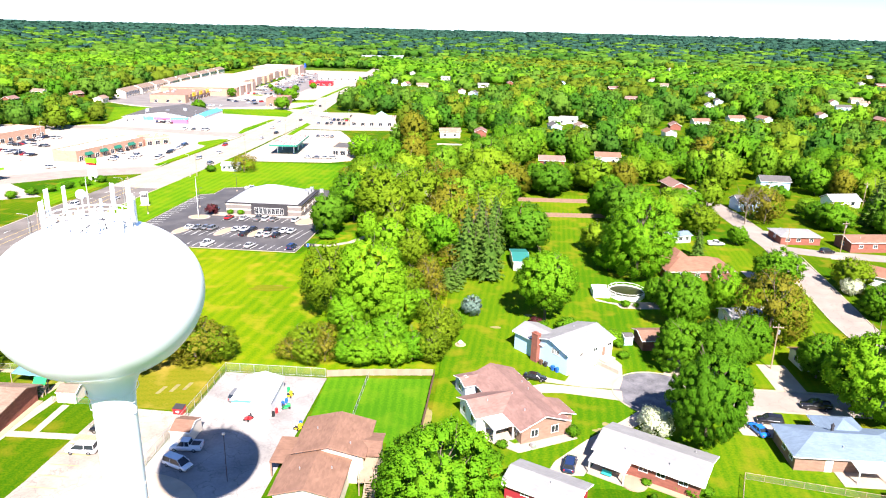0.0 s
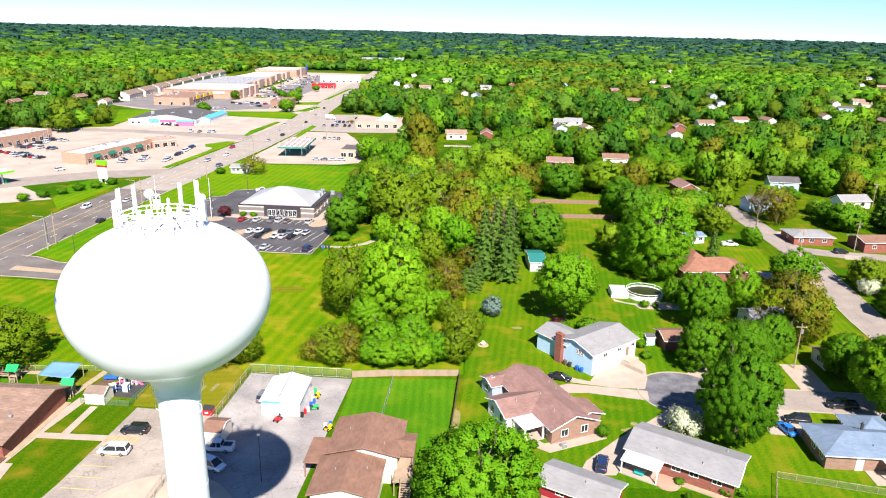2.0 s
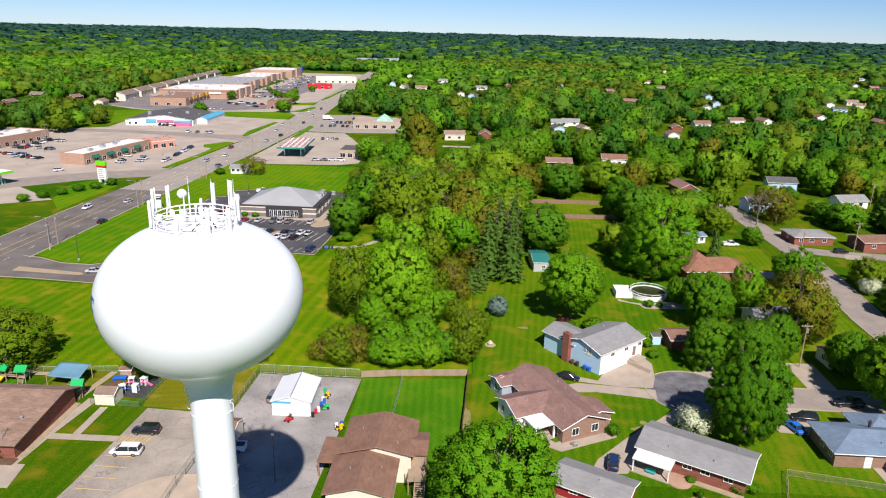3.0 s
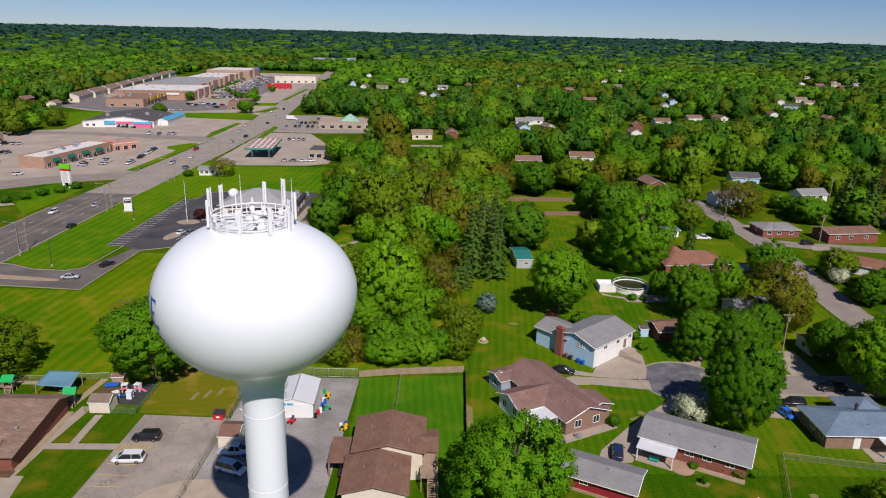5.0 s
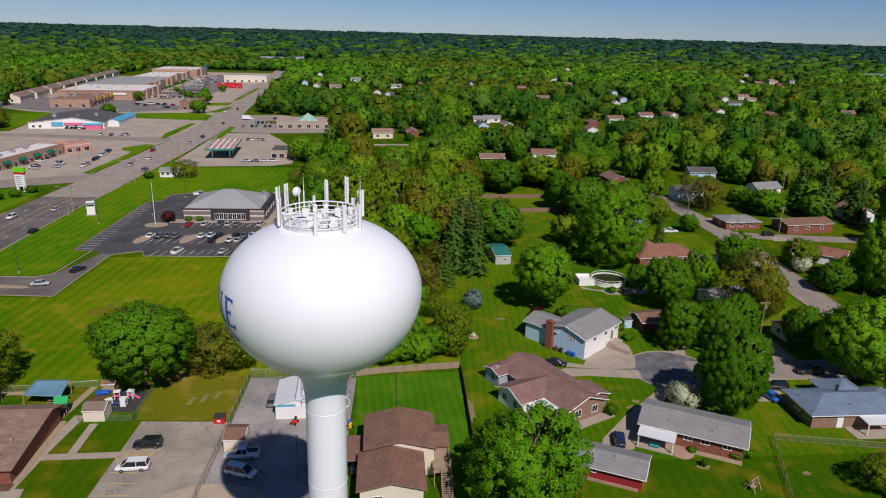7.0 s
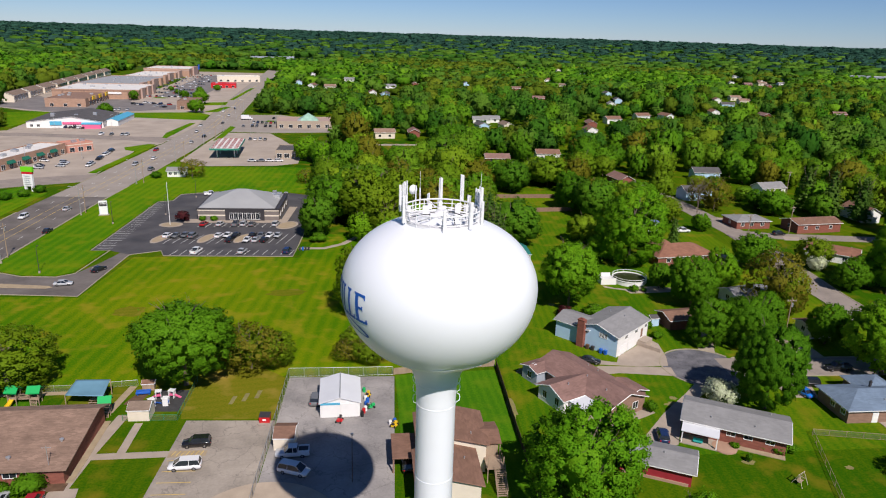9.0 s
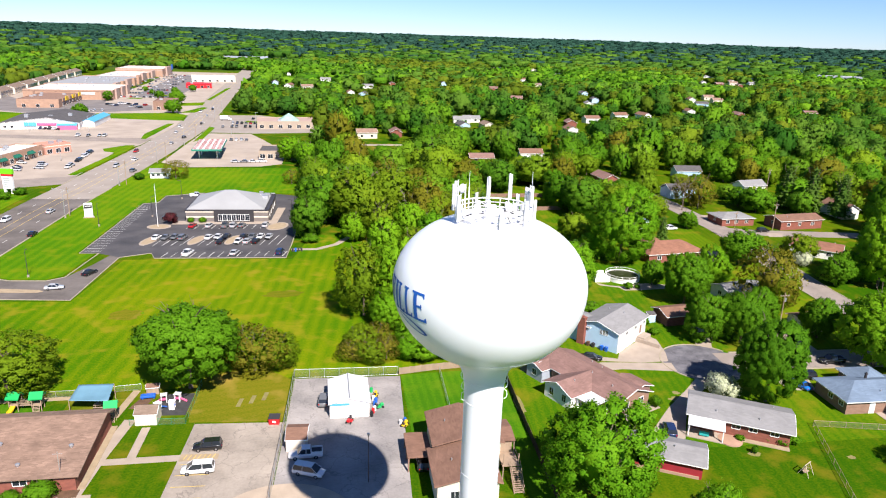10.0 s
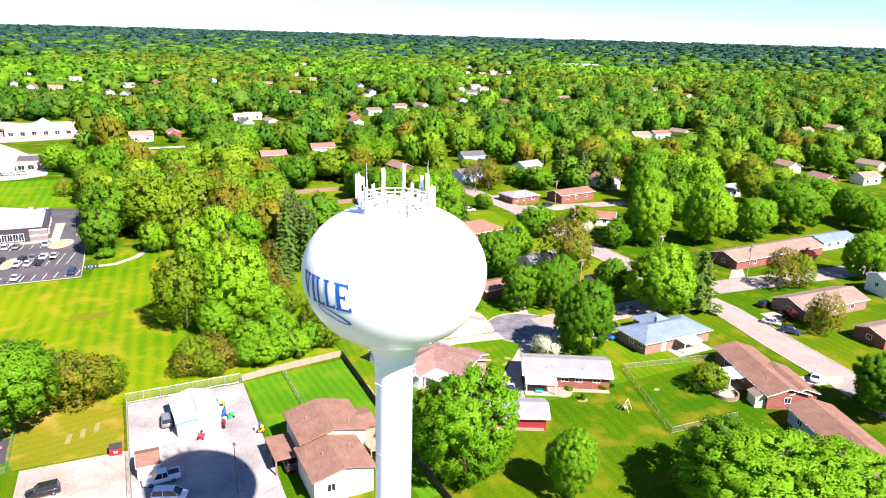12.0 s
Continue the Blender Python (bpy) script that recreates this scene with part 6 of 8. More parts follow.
def soften(bm, off=0.06):
    """Rounds the hard edges of a car's skin."""
    bmesh.ops.dissolve_limit(bm, angle_limit=radians(1), verts=bm.verts[:], edges=bm.edges[:])
    bmesh.ops.bevel(bm, geom=[e for e in bm.edges if e.is_manifold and e.calc_face_angle(0) > 0.35], offset=off, segments=2, affect="EDGES", clamp_overlap=True)
    return bm


def body_section(x, w, z0, z1, tuck=0.1):
    h = w / 2
    return [(x, -h + tuck, z0), (x, h - tuck, z0), (x, h, z0 + 0.18), (x, h, z1 - 0.14), (x, h - tuck, z1), (x, -h + tuck, z1), (x, -h, z1 - 0.14), (x, -h, z0 + 0.18)]


def cabin_section(x, w, z0, z1):
    h = w / 2
    return [(x, -h, z0), (x, h, z0), (x, h - 0.16 * (z1 - z0) / 0.55, z1), (x, -h + 0.16 * (z1 - z0) / 0.55, z1)]


CARPROTO = {}
CARTEXT = {"sedan": "saloon car", "suv": "sport utility car", "van": "minivan", "pickup": "pickup truck"}


def car_proto(shape, colour, far=False):
    """Length along x, front at +x."""
    paint = CARMAT[colour]
    L, W, belt, top = {"sedan": (4.7, 1.82, 0.92, 1.45), "suv": (4.7, 1.88, 1.06, 1.74), "van": (5.1, 1.98, 1.02, 1.78), "pickup": (5.6, 1.98, 1.10, 1.86)}[shape]
    x = L / 2
    ob = thing("car" if shape != "pickup" else "pickup_truck", colour + " " + CARTEXT[shape] + " parked on the pavement", "car", at(0, 0, 0))
    secs = [body_section(-x, W * 0.86, 0.38, belt - 0.08), body_section(-x + 0.12, W * 0.96, 0.28, belt), body_section(-x + 0.9, W, 0.24, belt + 0.02), body_section(0.2, W, 0.24, belt),
            body_section(x - 1.35, W, 0.24, belt - 0.02), body_section(x - 0.5, W * 0.97, 0.26, belt - 0.16), body_section(x - 0.08, W * 0.9, 0.34, belt - 0.26), body_section(x, W * 0.8, 0.42, belt - 0.36)]
    skin = loft(bmesh.new(), secs)
    smooth(part("body", skin if far else soften(skin), paint, ob))
    rear = {"sedan": (-x + 0.75, -x + 1.35), "suv": (-x + 0.12, -x + 0.4), "van": (-x + 0.12, -x + 0.35), "pickup": (-0.9, -0.75)}[shape]
    front = {"sedan": (x - 1.25, x - 2.05), "suv": (x - 1.2, x - 1.95), "van": (x - 0.85, x - 1.85), "pickup": (x - 1.5, x - 2.2)}[shape]
    w = W * 0.93
    part("glasshouse", loft(bmesh.new(), [cabin_section(rear[0], w * 0.96, belt - 0.04, belt + 0.01), cabin_section(rear[1], w, belt - 0.04, top - 0.05), cabin_section(front[1], w, belt - 0.04, top - 0.04), cabin_section(front[0], w * 0.97, belt - 0.06, belt)]), GLASS, ob, "dark tinted windows")
    bm = bmesh.new()
    box(bm, rear[1] - 0.06, front[1] + 0.06, -w / 2 + 0.17, w / 2 - 0.17, top - 0.06, top)
    part("roof", bm if far else soften(bm, 0.03), paint, ob)
    if not far:
        mid = (rear[1] + front[1]) / 2
        for px, q in ((rear[1], rear[0]), (mid, mid), (front[1], front[0])):
            for s in (-1, 1):
                part("pillar", tube(bmesh.new(), (q, s * (w / 2 + 0.005), belt - 0.02), (px, s * (w / 2 - 0.16), top - 0.03), 0.045, 0.045, 4), paint, ob)
    if shape == "pickup":
        part("bed_floor", boxbm(-x + 0.2, -1.0, -W / 2 + 0.2, W / 2 - 0.2, belt - 0.02, belt + 0.03), CHARCOAL, ob)
        bm = bmesh.new()
        for a in ((-x + 0.05, -0.95, -W / 2 + 0.04, -W / 2 + 0.18), (-x + 0.05, -0.95, W / 2 - 0.18, W / 2 - 0.04), (-x + 0.05, -x + 0.2, -W / 2 + 0.18, W / 2 - 0.18)):
            box(bm, *a, belt - 0.1, belt + 0.26)
        part("bed_side", bm, paint, ob)
    for sx in (-0.29 * L, 0.30 * L):
        for s in () if far > 1 else (-1, 1):
            y = s * (W / 2 - 0.1)
            wh = part("wheel", tube(bmesh.new(), (sx, y - 0.11, 0.33), (sx, y + 0.11, 0.33), 0.33, 0.33, 14), TYRE, ob)
            if far:
                continue
            part("rim", tube(bmesh.new(), (sx, y + s * 0.09, 0.33), (sx, y + s * 0.125, 0.33), 0.2, 0.17, 10), RIM, wh)
    for s in () if far else (-1, 1):
        part("headlight", boxbm(x - 0.22, x - 0.03, s * W * 0.33 - 0.16, s * W * 0.33 + 0.16, belt - 0.42, belt - 0.28), LAMPGLASS, ob)
        part("tail_light", boxbm(-x - 0.01, -x + 0.1, s * W * 0.37 - 0.1, s * W * 0.37 + 0.1, belt - 0.36, belt - 0.1), TAILRED, ob)
        part("wing_mirror", boxbm(front[0] - 0.5, front[0] - 0.36, s * (W / 2 + 0.08) - 0.09, s * (W / 2 + 0.08) + 0.09, belt - 0.02, belt + 0.12), paint, ob)
    return ob


def car(shape, colour, x, y, turn, z=0.05, label="", group=""):
    m = at(x, y, turn, z)
    far = 2 if y > 480 else 1 if y > 300 else 0
    key = (shape, colour, far)
    if key not in CARPROTO:
        CARPROTO[key] = car_proto(shape, colour, far)
        CARPROTO[key].matrix_basis = m
        ob = CARPROTO[key]
    else:
        ob = copy_thing(CARPROTO[key], m)
    if label:
        ob["label"] = label
    if group:
        ob["group"] = group
    return ob


car("suv", "black", -64.6, 102.6, 183, label="black sport utility car parked beside the lawn")
car("van", "white", -65.0, 96.3, 183, label="white minivan parked in the old lot")
car("pickup", "white", -48.5, 98.8, 182, label="white pickup truck parked in the tower's shadow")
car("van", "white", -47.8, 94.0, -22, label="white minivan parked in the tower's shadow")
car("suv", "black", -29.8, 94.6, 90, label="black car under the carport")
car("suv", "navy", 15.4, 100.2, 76, label="dark blue car parked behind the outbuilding")
car("sedan", "blue", 50.6, 114.2, 105, label="bright blue car parked on the grass edge")
car("suv", "black", 53.8, 117.6, 172, label="dark car beside the blue-roofed house")
car("sedan", "black", 11.4, 129.8, -15, label="black car at the head of the driveway")
car("pickup", "black", 64.8, 124.0, 178, label="black pickup truck parked on the street")
car("suv", "black", 103.0, 113.2, 10, label="black car in front of a garage")
car("sedan", "silver", 94.4, 104.0, -62, label="silver saloon parked at the kerb")
car("sedan", "navy", 93.9, 98.2, -62, label="dark blue saloon parked at the kerb")
car("sedan", "black", -111.5, 192.4, 65, label="black car on the entrance drive")
car("sedan", "silver", -116.5, 180.9, 10, label="silver saloon on the entrance drive")
car("pickup", "white", 78.5, 232.5, 5, label="white pickup truck beside a house")
car("suv", "black", 113.5, 228.5, 5, label="dark car parked at a brick house")
car("suv", "grey", -45.9, 116.2, 85, label="grey off-road car beside the metal shed")
car("sedan", "silver", -89.5, 89.0, 88, label="silver saloon parked beside the brick building")
car("suv", "red", -84.4, 88.4, 90, label="red car parked beside the brick building")
car("sedan", "white", 77.5, 79.5, 30, label="white car on a driveway")
rng = random.Random(11)
colours = ("white", "black", "grey", "silver", "red", "navy", "silver", "white", "black", "grey")


def pick():
    return rng.choice(("sedan", "suv", "suv", "sedan", "pickup" if rng.random() < 0.3 else "sedan")), rng.choice(colours)


for k in range(15):
    if k in (5, 9) or rng.random() < 0.12:
        continue
    car(*pick(), -101.8 + 2.75 * k, 226.6 + rng.uniform(-.3, .3), 77 + rng.choice((0, 180)), group="cars in the car park")
    if k > 7 and rng.random() < 0.8:
        car(*pick(), -102.8 + 2.75 * k, 221.4, 77 + rng.choice((0, 180)), group="cars in the car park")
for k in (0, 2, 4, 5, 6, 9):
    car(*pick(), -93.2 + 2.75 * k, 241.0, 80, group="cars in the car park")
for k, sh in ((2, "pickup"), (7, "sedan"), (12, "suv")):
    car(sh, ("white", "silver", "navy")[(2, 7, 12).index(k)], -94.1 + 2.75 * k, 209.2, 77, group="cars in the car park")
car("pickup", "white", -100.5, 288.0, 15, group="cars in the car park")
car("sedan", "black", -103.5, 252.5, 5, group="cars in the car park")
for x, y, a in ((-147, 262, 86), (-157, 250, -94), (-139, 340, 82), (-146, 370, 82), (-150, 352, -95), (-152, 395, -95), (-140, 425, 86), (-137.5, 448, 86), (-147, 470, -92), (-151, 500, -92), (-139, 515, 90), (-143, 560, 95), (-153, 590, -85), (-147, 610, 95), (-141.5, 232, 88)):
    car(*pick(), x, y, a, group="cars on the highway")
for x0, y0, dx, dy, n, a in ((-190, 338, -0.8, 3.1, 15, 170), (-182, 340, -0.5, 3.1, 8, 170), (-235, 345, -3.0, 0.6, 9, 75), (-245, 372, -2.8, 0.4, 9, 80), (-255, 400, -2.9, 0.3, 8, 80), (-262, 372, -0.2, 3.1, 10, 0),
                             (-215, 478, -2.9, 0.5, 7, 80), (-108, 440, 3.0, 0.0, 6, 90), (-122, 500, 3.0, 0.3, 7, 90), (-118, 520, 3.0, 0.2, 9, 90), (-205, 612, -2.9, 2.0, 12, 60), (-206, 632, -3, 1.4, 9, 60), (-222, 590, -3, -0.3, 8, 90), (-170, 344, -0.4, 4.4, 12, 84), (-245, 352, -2.8, 0.5, 10, 80), (-185, 452, -3.1, 0, 8, 90), (-110, 548, 3, -1, 8, 80), (-205, 318, -3, -1.2, 5, 60), (-96, 366, 4.6, 0.3, 4, 0)):
    for k in range(n):
        if rng.random() < 0.62:
            car(*pick(), x0 + dx * k + rng.uniform(-.2, .2), y0 + dy * k, a + rng.choice((0, 180)), group="cars outside the shops")
for row in range(9):
    for k in range(22):
        if rng.random() < 0.72 and k < 18:
            car(*pick(), -202 - 2.9 * k - 5.5 * row * (row > 1), 704 + 40 * row + rng.uniform(-.4, .4), 90, group="cars outside the big stores")


def box_truck(x, y, turn):
    ob = thing("box_truck", "white box truck parked at the edge of the car park", "truck", at(x, y, turn))
    part("cargo_box", boxbm(-3.6, 2.2, -1.25, 1.25, 0.9, 3.7, bevel=0.06), CARMAT["white"], ob)
    part("cab", loft(bmesh.new(), [body_section(2.3, 2.2, 0.5, 2.5), body_section(3.3, 2.2, 0.5, 2.4), body_section(3.9, 2.1, 0.5, 1.6), body_section(4.7, 2.0, 0.5, 1.4)]), CARMAT["white"], ob)
    part("windscreen", boxbm(3.35, 3.75, -0.9, 0.9, 1.65, 2.25), GLASS, ob)
    part("chassis", boxbm(-3.6, 4.4, -0.6, 0.6, 0.5, 0.9), CHARCOAL, ob)
    for sx in (-2.3, 3.4):
        for s in (-1, 1):
            part("wheel", tube(bmesh.new(), (sx, s * 1.0 - 0.14, 0.45), (sx, s * 1.0 + 0.14, 0.45), 0.45, 0.45, 14), TYRE, ob)


box_truck(-126.5, 539.6, 4)


# ---- plants near the tower ----
for row in (
        ("maple", -71.4, 124.0, 9.4, 18.6, 0.17), ("rust", -60.0, 130.5, 6.6, 9.5), ("olive", -55.8, 131.5, 4.5, 7.5), ("olive", -62.5, 132.5, 5.0, 8.5), ("olive", -104.5, 124.5, 8.6, 11.5),
        ("olive", -37.0, 158.0, 7.4, 18.0), ("light", -26.5, 155.0, 8.9, 20.5), ("light", -20.5, 153.0, 5.0, 10.5), ("light", -31.5, 150.0, 4.8, 9.0),
        ("olive", -19.5, 171.0, 4.5, 9.0), ("olive", -12.9, 158.0, 3.2, 5.5), ("rust", -14.5, 176.0, 4.0, 9.0), ("olive", -10.0, 145.0, 3.8, 8.5)):
    tree(*row)
for kind, x, y, r, h in (("rust", -40.2, 133.6, 3.4, 4.6), ("olive", -36.5, 132.4, 3.4, 5.0), ("rust", -33.0, 133.6, 3.0, 5.6), ("olive", -38.5, 138, 4.0, 6.0), ("rust", -34.5, 139.5, 3.0, 6.0)):
    tree(kind, x, y, r, h, 0.02, label="scrubby olive brown thicket behind the fence")
for x, y, r, h in ((-28.2, 133.5, 3.4, 5.5), (-24.6, 132.8, 3.6, 5.6), (-21.0, 134.0, 3.6, 6.2), (-17.6, 133.4, 3.4, 6.0), (-26.5, 138.5, 4.4, 8.0), (-20.2, 140, 4.6, 8.5), (-14.5, 136, 3.6, 7.0)):
    tree("bush", x, y, r, h, 0.02, label="dense bright green thicket behind the fence")
for x, y, r, h in ((-10.4, 135.5, 3.2, 7.0), (-9.2, 140.5, 3.6, 7.6), (-8.0, 147.5, 3.6, 7.5)):
    tree("olive", x, y, r, h, 0.03, label="olive green thicket at the edge of the lawn")
for x, y, r, h in ((-4.8, 190, 5.4, 21), (1.6, 188, 5.2, 19), (2.0, 197, 4.4, 19), (-1.2, 203, 5.2, 21), (3.2, 214, 4.6, 19), (-9.2, 180.6, 4.6, 6.0), (-7.0, 184.5, 3.6, 6.5)):
    tree("pine", x, y, r, h)
for kind, x, y, r, h in (("light", -24, 170, 4.5, 9), ("bush", -16, 166, 3.2, 5), ("rust", -12, 171, 2.8, 5.5), ("rust", -8.8, 192, 4.5, 9), ("rust", -15.5, 185, 3.6, 8), ("light", -13, 208, 6.0, 14), ("olive", -21, 196, 5.5, 12),
                         ("light", -29, 205, 5.5, 12), ("olive", -30, 222, 6.5, 15), ("light", -20, 216, 6.0, 15), ("olive", -10, 221, 6.0, 16), ("light", -38, 222, 4.5, 10), ("olive", -36, 240, 11.5, 21), ("olive", -25, 247, 9.5, 20),
                         ("bush", -6.5, 153, 2.6, 4.6), ("bush", -22, 163, 3.0, 5.0), ("rust", -22, 300, 6.5, 14)):
    tree(kind, x, y, r, h)
tree("spruce", -2.6, 162.0, 2.5, 5.0)
for row in (
        ("light", 15.6, 161.5, 7.6, 18.0, 0.16), ("light_loose", 45.0, 197.5, 10.2, 22.5), ("light", 37.5, 201.0, 5.0, 8.5), ("maple", 48.5, 161.0, 6.6, 14.0), ("maple", 45.5, 174.8, 3.3, 8.0), ("light_loose", 61.3, 171.0, 5.0, 12.0),
        ("maple", 42.0, 138.0, 5.2, 11.5), ("maple", 50.0, 136.0, 6.0, 13.8), ("maple", 57.5, 142.5, 5.0, 11.0), ("rust", 66.0, 152.0, 7.8, 19.0), ("olive", 70.5, 154.5, 5.6, 14.0),
        ("maple", 39.6, 109.2, 6.5, 18.0, 0.08), ("maple", 83.0, 193.0, 6.8, 11.5), ("olive", 104.8, 194.0, 5.0, 9.2), ("light", 73.0, 121.5, 8.4, 17.8), ("maple", 101.0, 172.0, 4.8, 8.8), ("olive", 76.4, 245.0, 5.8, 11.0)):
    tree(*row)
for row in (
        ("light_loose", -4.8, 81.6, 7.7, 17.0, 0.1), ("light_loose", 6.4, 69.5, 4.0, 12.0, 0.1), ("light", 27.5, 54.0, 10.5, 14.5), ("light", 36.0, 48.5, 8.5, 13.5), ("maple", 75.0, 64.0, 6.0, 13.0), ("olive", 53.0, 85.6, 3.9, 5.6),
        ("maple", 70.5, 137.0, 4.6, 10.0), ("blossom", 31.4, 111.6, 2.9, 5.2), ("blossom", 102.6, 189.2, 3.0, 4.8), ("rust", 100.7, 94.6, 4.0, 10.5), ("light", 103.5, 98.0, 2.8, 5.5), ("rust", 118.5, 120.8, 4.4, 9.8), ("olive", 125.3, 119.6, 3.8, 9.6), ("light", 151.0, 117.0, 6.9, 15.0), ("rust", 138.0, 134.0, 4.0, 6.5),
        ("plum", 111.5, 80.0, 3.2, 5.0), ("plum", 101.0, 104.0, 1.8, 3.2), ("plum", 148.0, 134.5, 2.8, 5.0), ("plum", 13.0, 155.5, 2.0, 3.0), ("maple", 86.0, 234.0, 3.2, 7.0)):
    tree(*row)
tree("pine", 84.0, 118.2, 6.0, 17.0)
tree("rust", 106.2, 264.5, 6.2, 14.5)
tree("rust", 104.8, 276.0, 4.8, 12.0)
tree("pine", 68.0, 217.0, 3.0, 9.5)
for x, y, r, h in ((150, 254, 6.0, 20), (158, 247, 5.5, 18), (147, 266, 5.5, 19), (166, 256, 5.5, 17)):
    tree("pine", x, y, r, h)
for x, y, r, h in ((-86.2, 91.8, 2.2, 2.9), (-90.5, 91.6, 1.3, 1.7), (-95.4, 91.4, 1.6, 2.0), (-99, 91.4, 1.7, 2.1), (-88.4, 91.3, 0.9, 1.1), (-52.2, 221.0, 2.6, 3.0), (-95, 247.2, 1.3, 1.9), (-91, 247.2, 1.3, 1.9),
                   (27.2, 92.6, 0.5, 1.5), (33.8, 94.6, 1.1, 1.6), (35.8, 94.9, 1.2, 1.7), (27.0, 96.8, 0.8, 0.9), (17.0, 109.4, 1.1, 2.2), (4.3, 104.8, 1.0, 1.3), (2.3, 100.0, 2.2, 2.2), (39.7, 136.6, 1.5, 1.8),
                   (6.3, 128.6, 1.2, 1.5), (37.4, 172.2, 1.2, 2.0), (40.2, 172.4, 0.8, 1.2), (31.3, 147.5, 1.2, 1.9), (31.5, 142.0, 1.3, 1.6), (20.5, 156.0, 2.4, 3.0), (14, 154.8, 2.0, 2.4)):
    tree("darkbush", x, y, r, h, 0.02)
tree("bush", 31.6, 96.0, 0.8, 1.4, 0.02, label="round yellow-green shrub against the brick wall")
tree("bush", 30.0, 149.5, 2.6, 3.2, 0.02)
tree("plum", -101.5, 246.0, 2.2, 4.2)
tree("rust", -116.5, 325.0, 6.0, 8.5)
tree("light", -67.5, 372.0, 6.6, 13.0)
tree("maple", -61.0, 364.0, 6.0, 12.0)
tree("light", -58.0, 352.0, 6.4, 13.0)
tree("rust", -64.0, 313.5, 3.8, 6.6)
tree("olive", -49.5, 300.0, 4.2, 7.5)
for x, y in ((-171.5, 283), (-175.5, 277), (-179, 270.5), (-183, 264), (-187, 257.5), (-168.5, 290.5), (-131.5, 322)):
    tree("darkbush", x, y, 2.2, 3.2, 0.02, "row of hedge shrubs", "round clipped dark green shrub beside the road")
for x, y, r in ((-232, 555, 5), (-183, 645, 7), (-172, 580, 6), (-247, 668, 5), (-238, 560, 3.5), (-210, 700, 4), (-205, 745, 4), (-195, 780, 4), (-225, 735, 3), (-240, 770, 3)):
    tree("midmaple", x, y, r, r * 1.9)


# ---- woods and far houses ----
def road_x(y):
    for (x0, y0), (x1, y1) in zip(ROAD, ROAD[1:]):
        if y0 <= y <= y1:
            return x0 + (x1 - x0) * (y - y0) / (y1 - y0)
    return -190


CLEAR = [(-49, -14, 215, 258), (10, 46, 226, 292), (-38, 2, 350, 446), (-36, -12, 440, 458), (-52, -33, 200, 226), (86, 118, 224, 262), (58, 82, 192, 214), (112, 150, 222, 250), (90, 100, 150, 330), (80, 100, 256, 280),
         (108, 132, 284, 300), (105, 160, 120, 150), (-136, -60, 296, 345), (-136, -67, 345, 575), (-262, -165, 240, 720), (-345, -260, 240, 425), (-330, -160, 660, 1120), (-310, -262, 596, 660), (-300, -110, 1400, 1650), (96, 190, 115, 133), (60, 76, 228, 244), (100, 135, 190, 212), (100, 128, 96, 112), (150, 190, 138, 152)]
HOUSES = []
hr = random.Random(21)
for x, y in ((53, 546), (-30, 771), (67, 515), (47, 505), (34, 370), (-25, 458), (62, 552), (-17, 753), (-8, 873), (65, 382), (-116, 1073), (-79, 836), (-120, 897), (-100, 850), (302, 1480), (360, 1600), (340, 1389), (276, 1492),
             (237, 1065), (230, 962), (147, 747), (362, 1303), (250, 827), (233, 741), (164, 558), (139, 536), (124, 490), (224, 591), (288, 632), (343, 712), (360, 769), (400, 805), (388, 762), (330, 617), (671, 1315),
             (570, 1085), (630, 1153), (588, 1056), (606, 1105), (648, 1120), (560, 1120), (742, 1275), (134, 331), (150, 299), (108, 287), (-5, 469), (200, 587), (289, 370), (309, 372), (335, 379), (286, 250), (275, 221),
             (342, 239), (298, 213), (203, 218), (162, 252), (631, 725), (598, 633), (447, 359), (480, 358), (1098, 1302), (85, 317), (26, 922), (95, 942), (247, 1633), (212, 700), (420, 640), (150, 880), (-60, 980), (-402, 572), (-378, 628), (-333, 590), (-420, 640)):
    HOUSES.append((x, y, hr.choice((0, 90)) + hr.uniform(-14, 14)))
protos = []
for n, (roof, wall, text) in enumerate(((R_GREY, WHITE, "white house with grey roof among trees"), (R_BROWN, WHITE, "white house with brown roof among trees"), (R_TAN, CREAM, "cream house with tan roof among trees"),
                                        (R_DARK, PALEBLUE, "pale blue house with dark roof among trees"), (R_MAUVE, BRICK, "brick house with mauve roof among trees"), (R_SAND, CREAM, "cream house with sandy brown roof among trees"))):
    x, y, a = HOUSES[n]
    protos.append(house_plain(x, y, a, 14.0, 8.5, 3.2 + 0.8 * (n % 2), 5.4 + 0.8 * (n % 2), roof, wall, text, windows=[], group="houses in the trees", vents=0))
    for u in (-3.5, 3):
        part("window", boxbm(u - 0.8, u + 0.8, -3.82, -3.7, 1.2, 2.5), GLASS, protos[-1])
for n, (x, y, a) in enumerate(HOUSES[6:]):
    copy_thing(protos[hr.randrange(6)], at(x, y, a))


def free(x, y, r):
    if abs(x - road_x(y)) < 22 and y < 1200:
        return False
    if any(a < x < b and c < y < d for a, b, c, d in CLEAR):
        return False
    return not any(abs(x - hx) < r + 5 and -r - 9 < y - hy < r + 5 for hx, hy, _ in HOUSES)


def low_before_houses(x, y, h):
    """The height of a tree, kept low on the open side of the houses."""
    d = math.hypot(x + 25, y)
    for hx, hy, _ in HOUSES:
        dh = math.hypot(hx + 25, hy)
        if 0.62 * dh < d < dh and abs((x + 25) * hy - y * (hx + 25)) / dh < 13:
            h = min(h, 67 * (1 - d / dh) + 2)
    return h


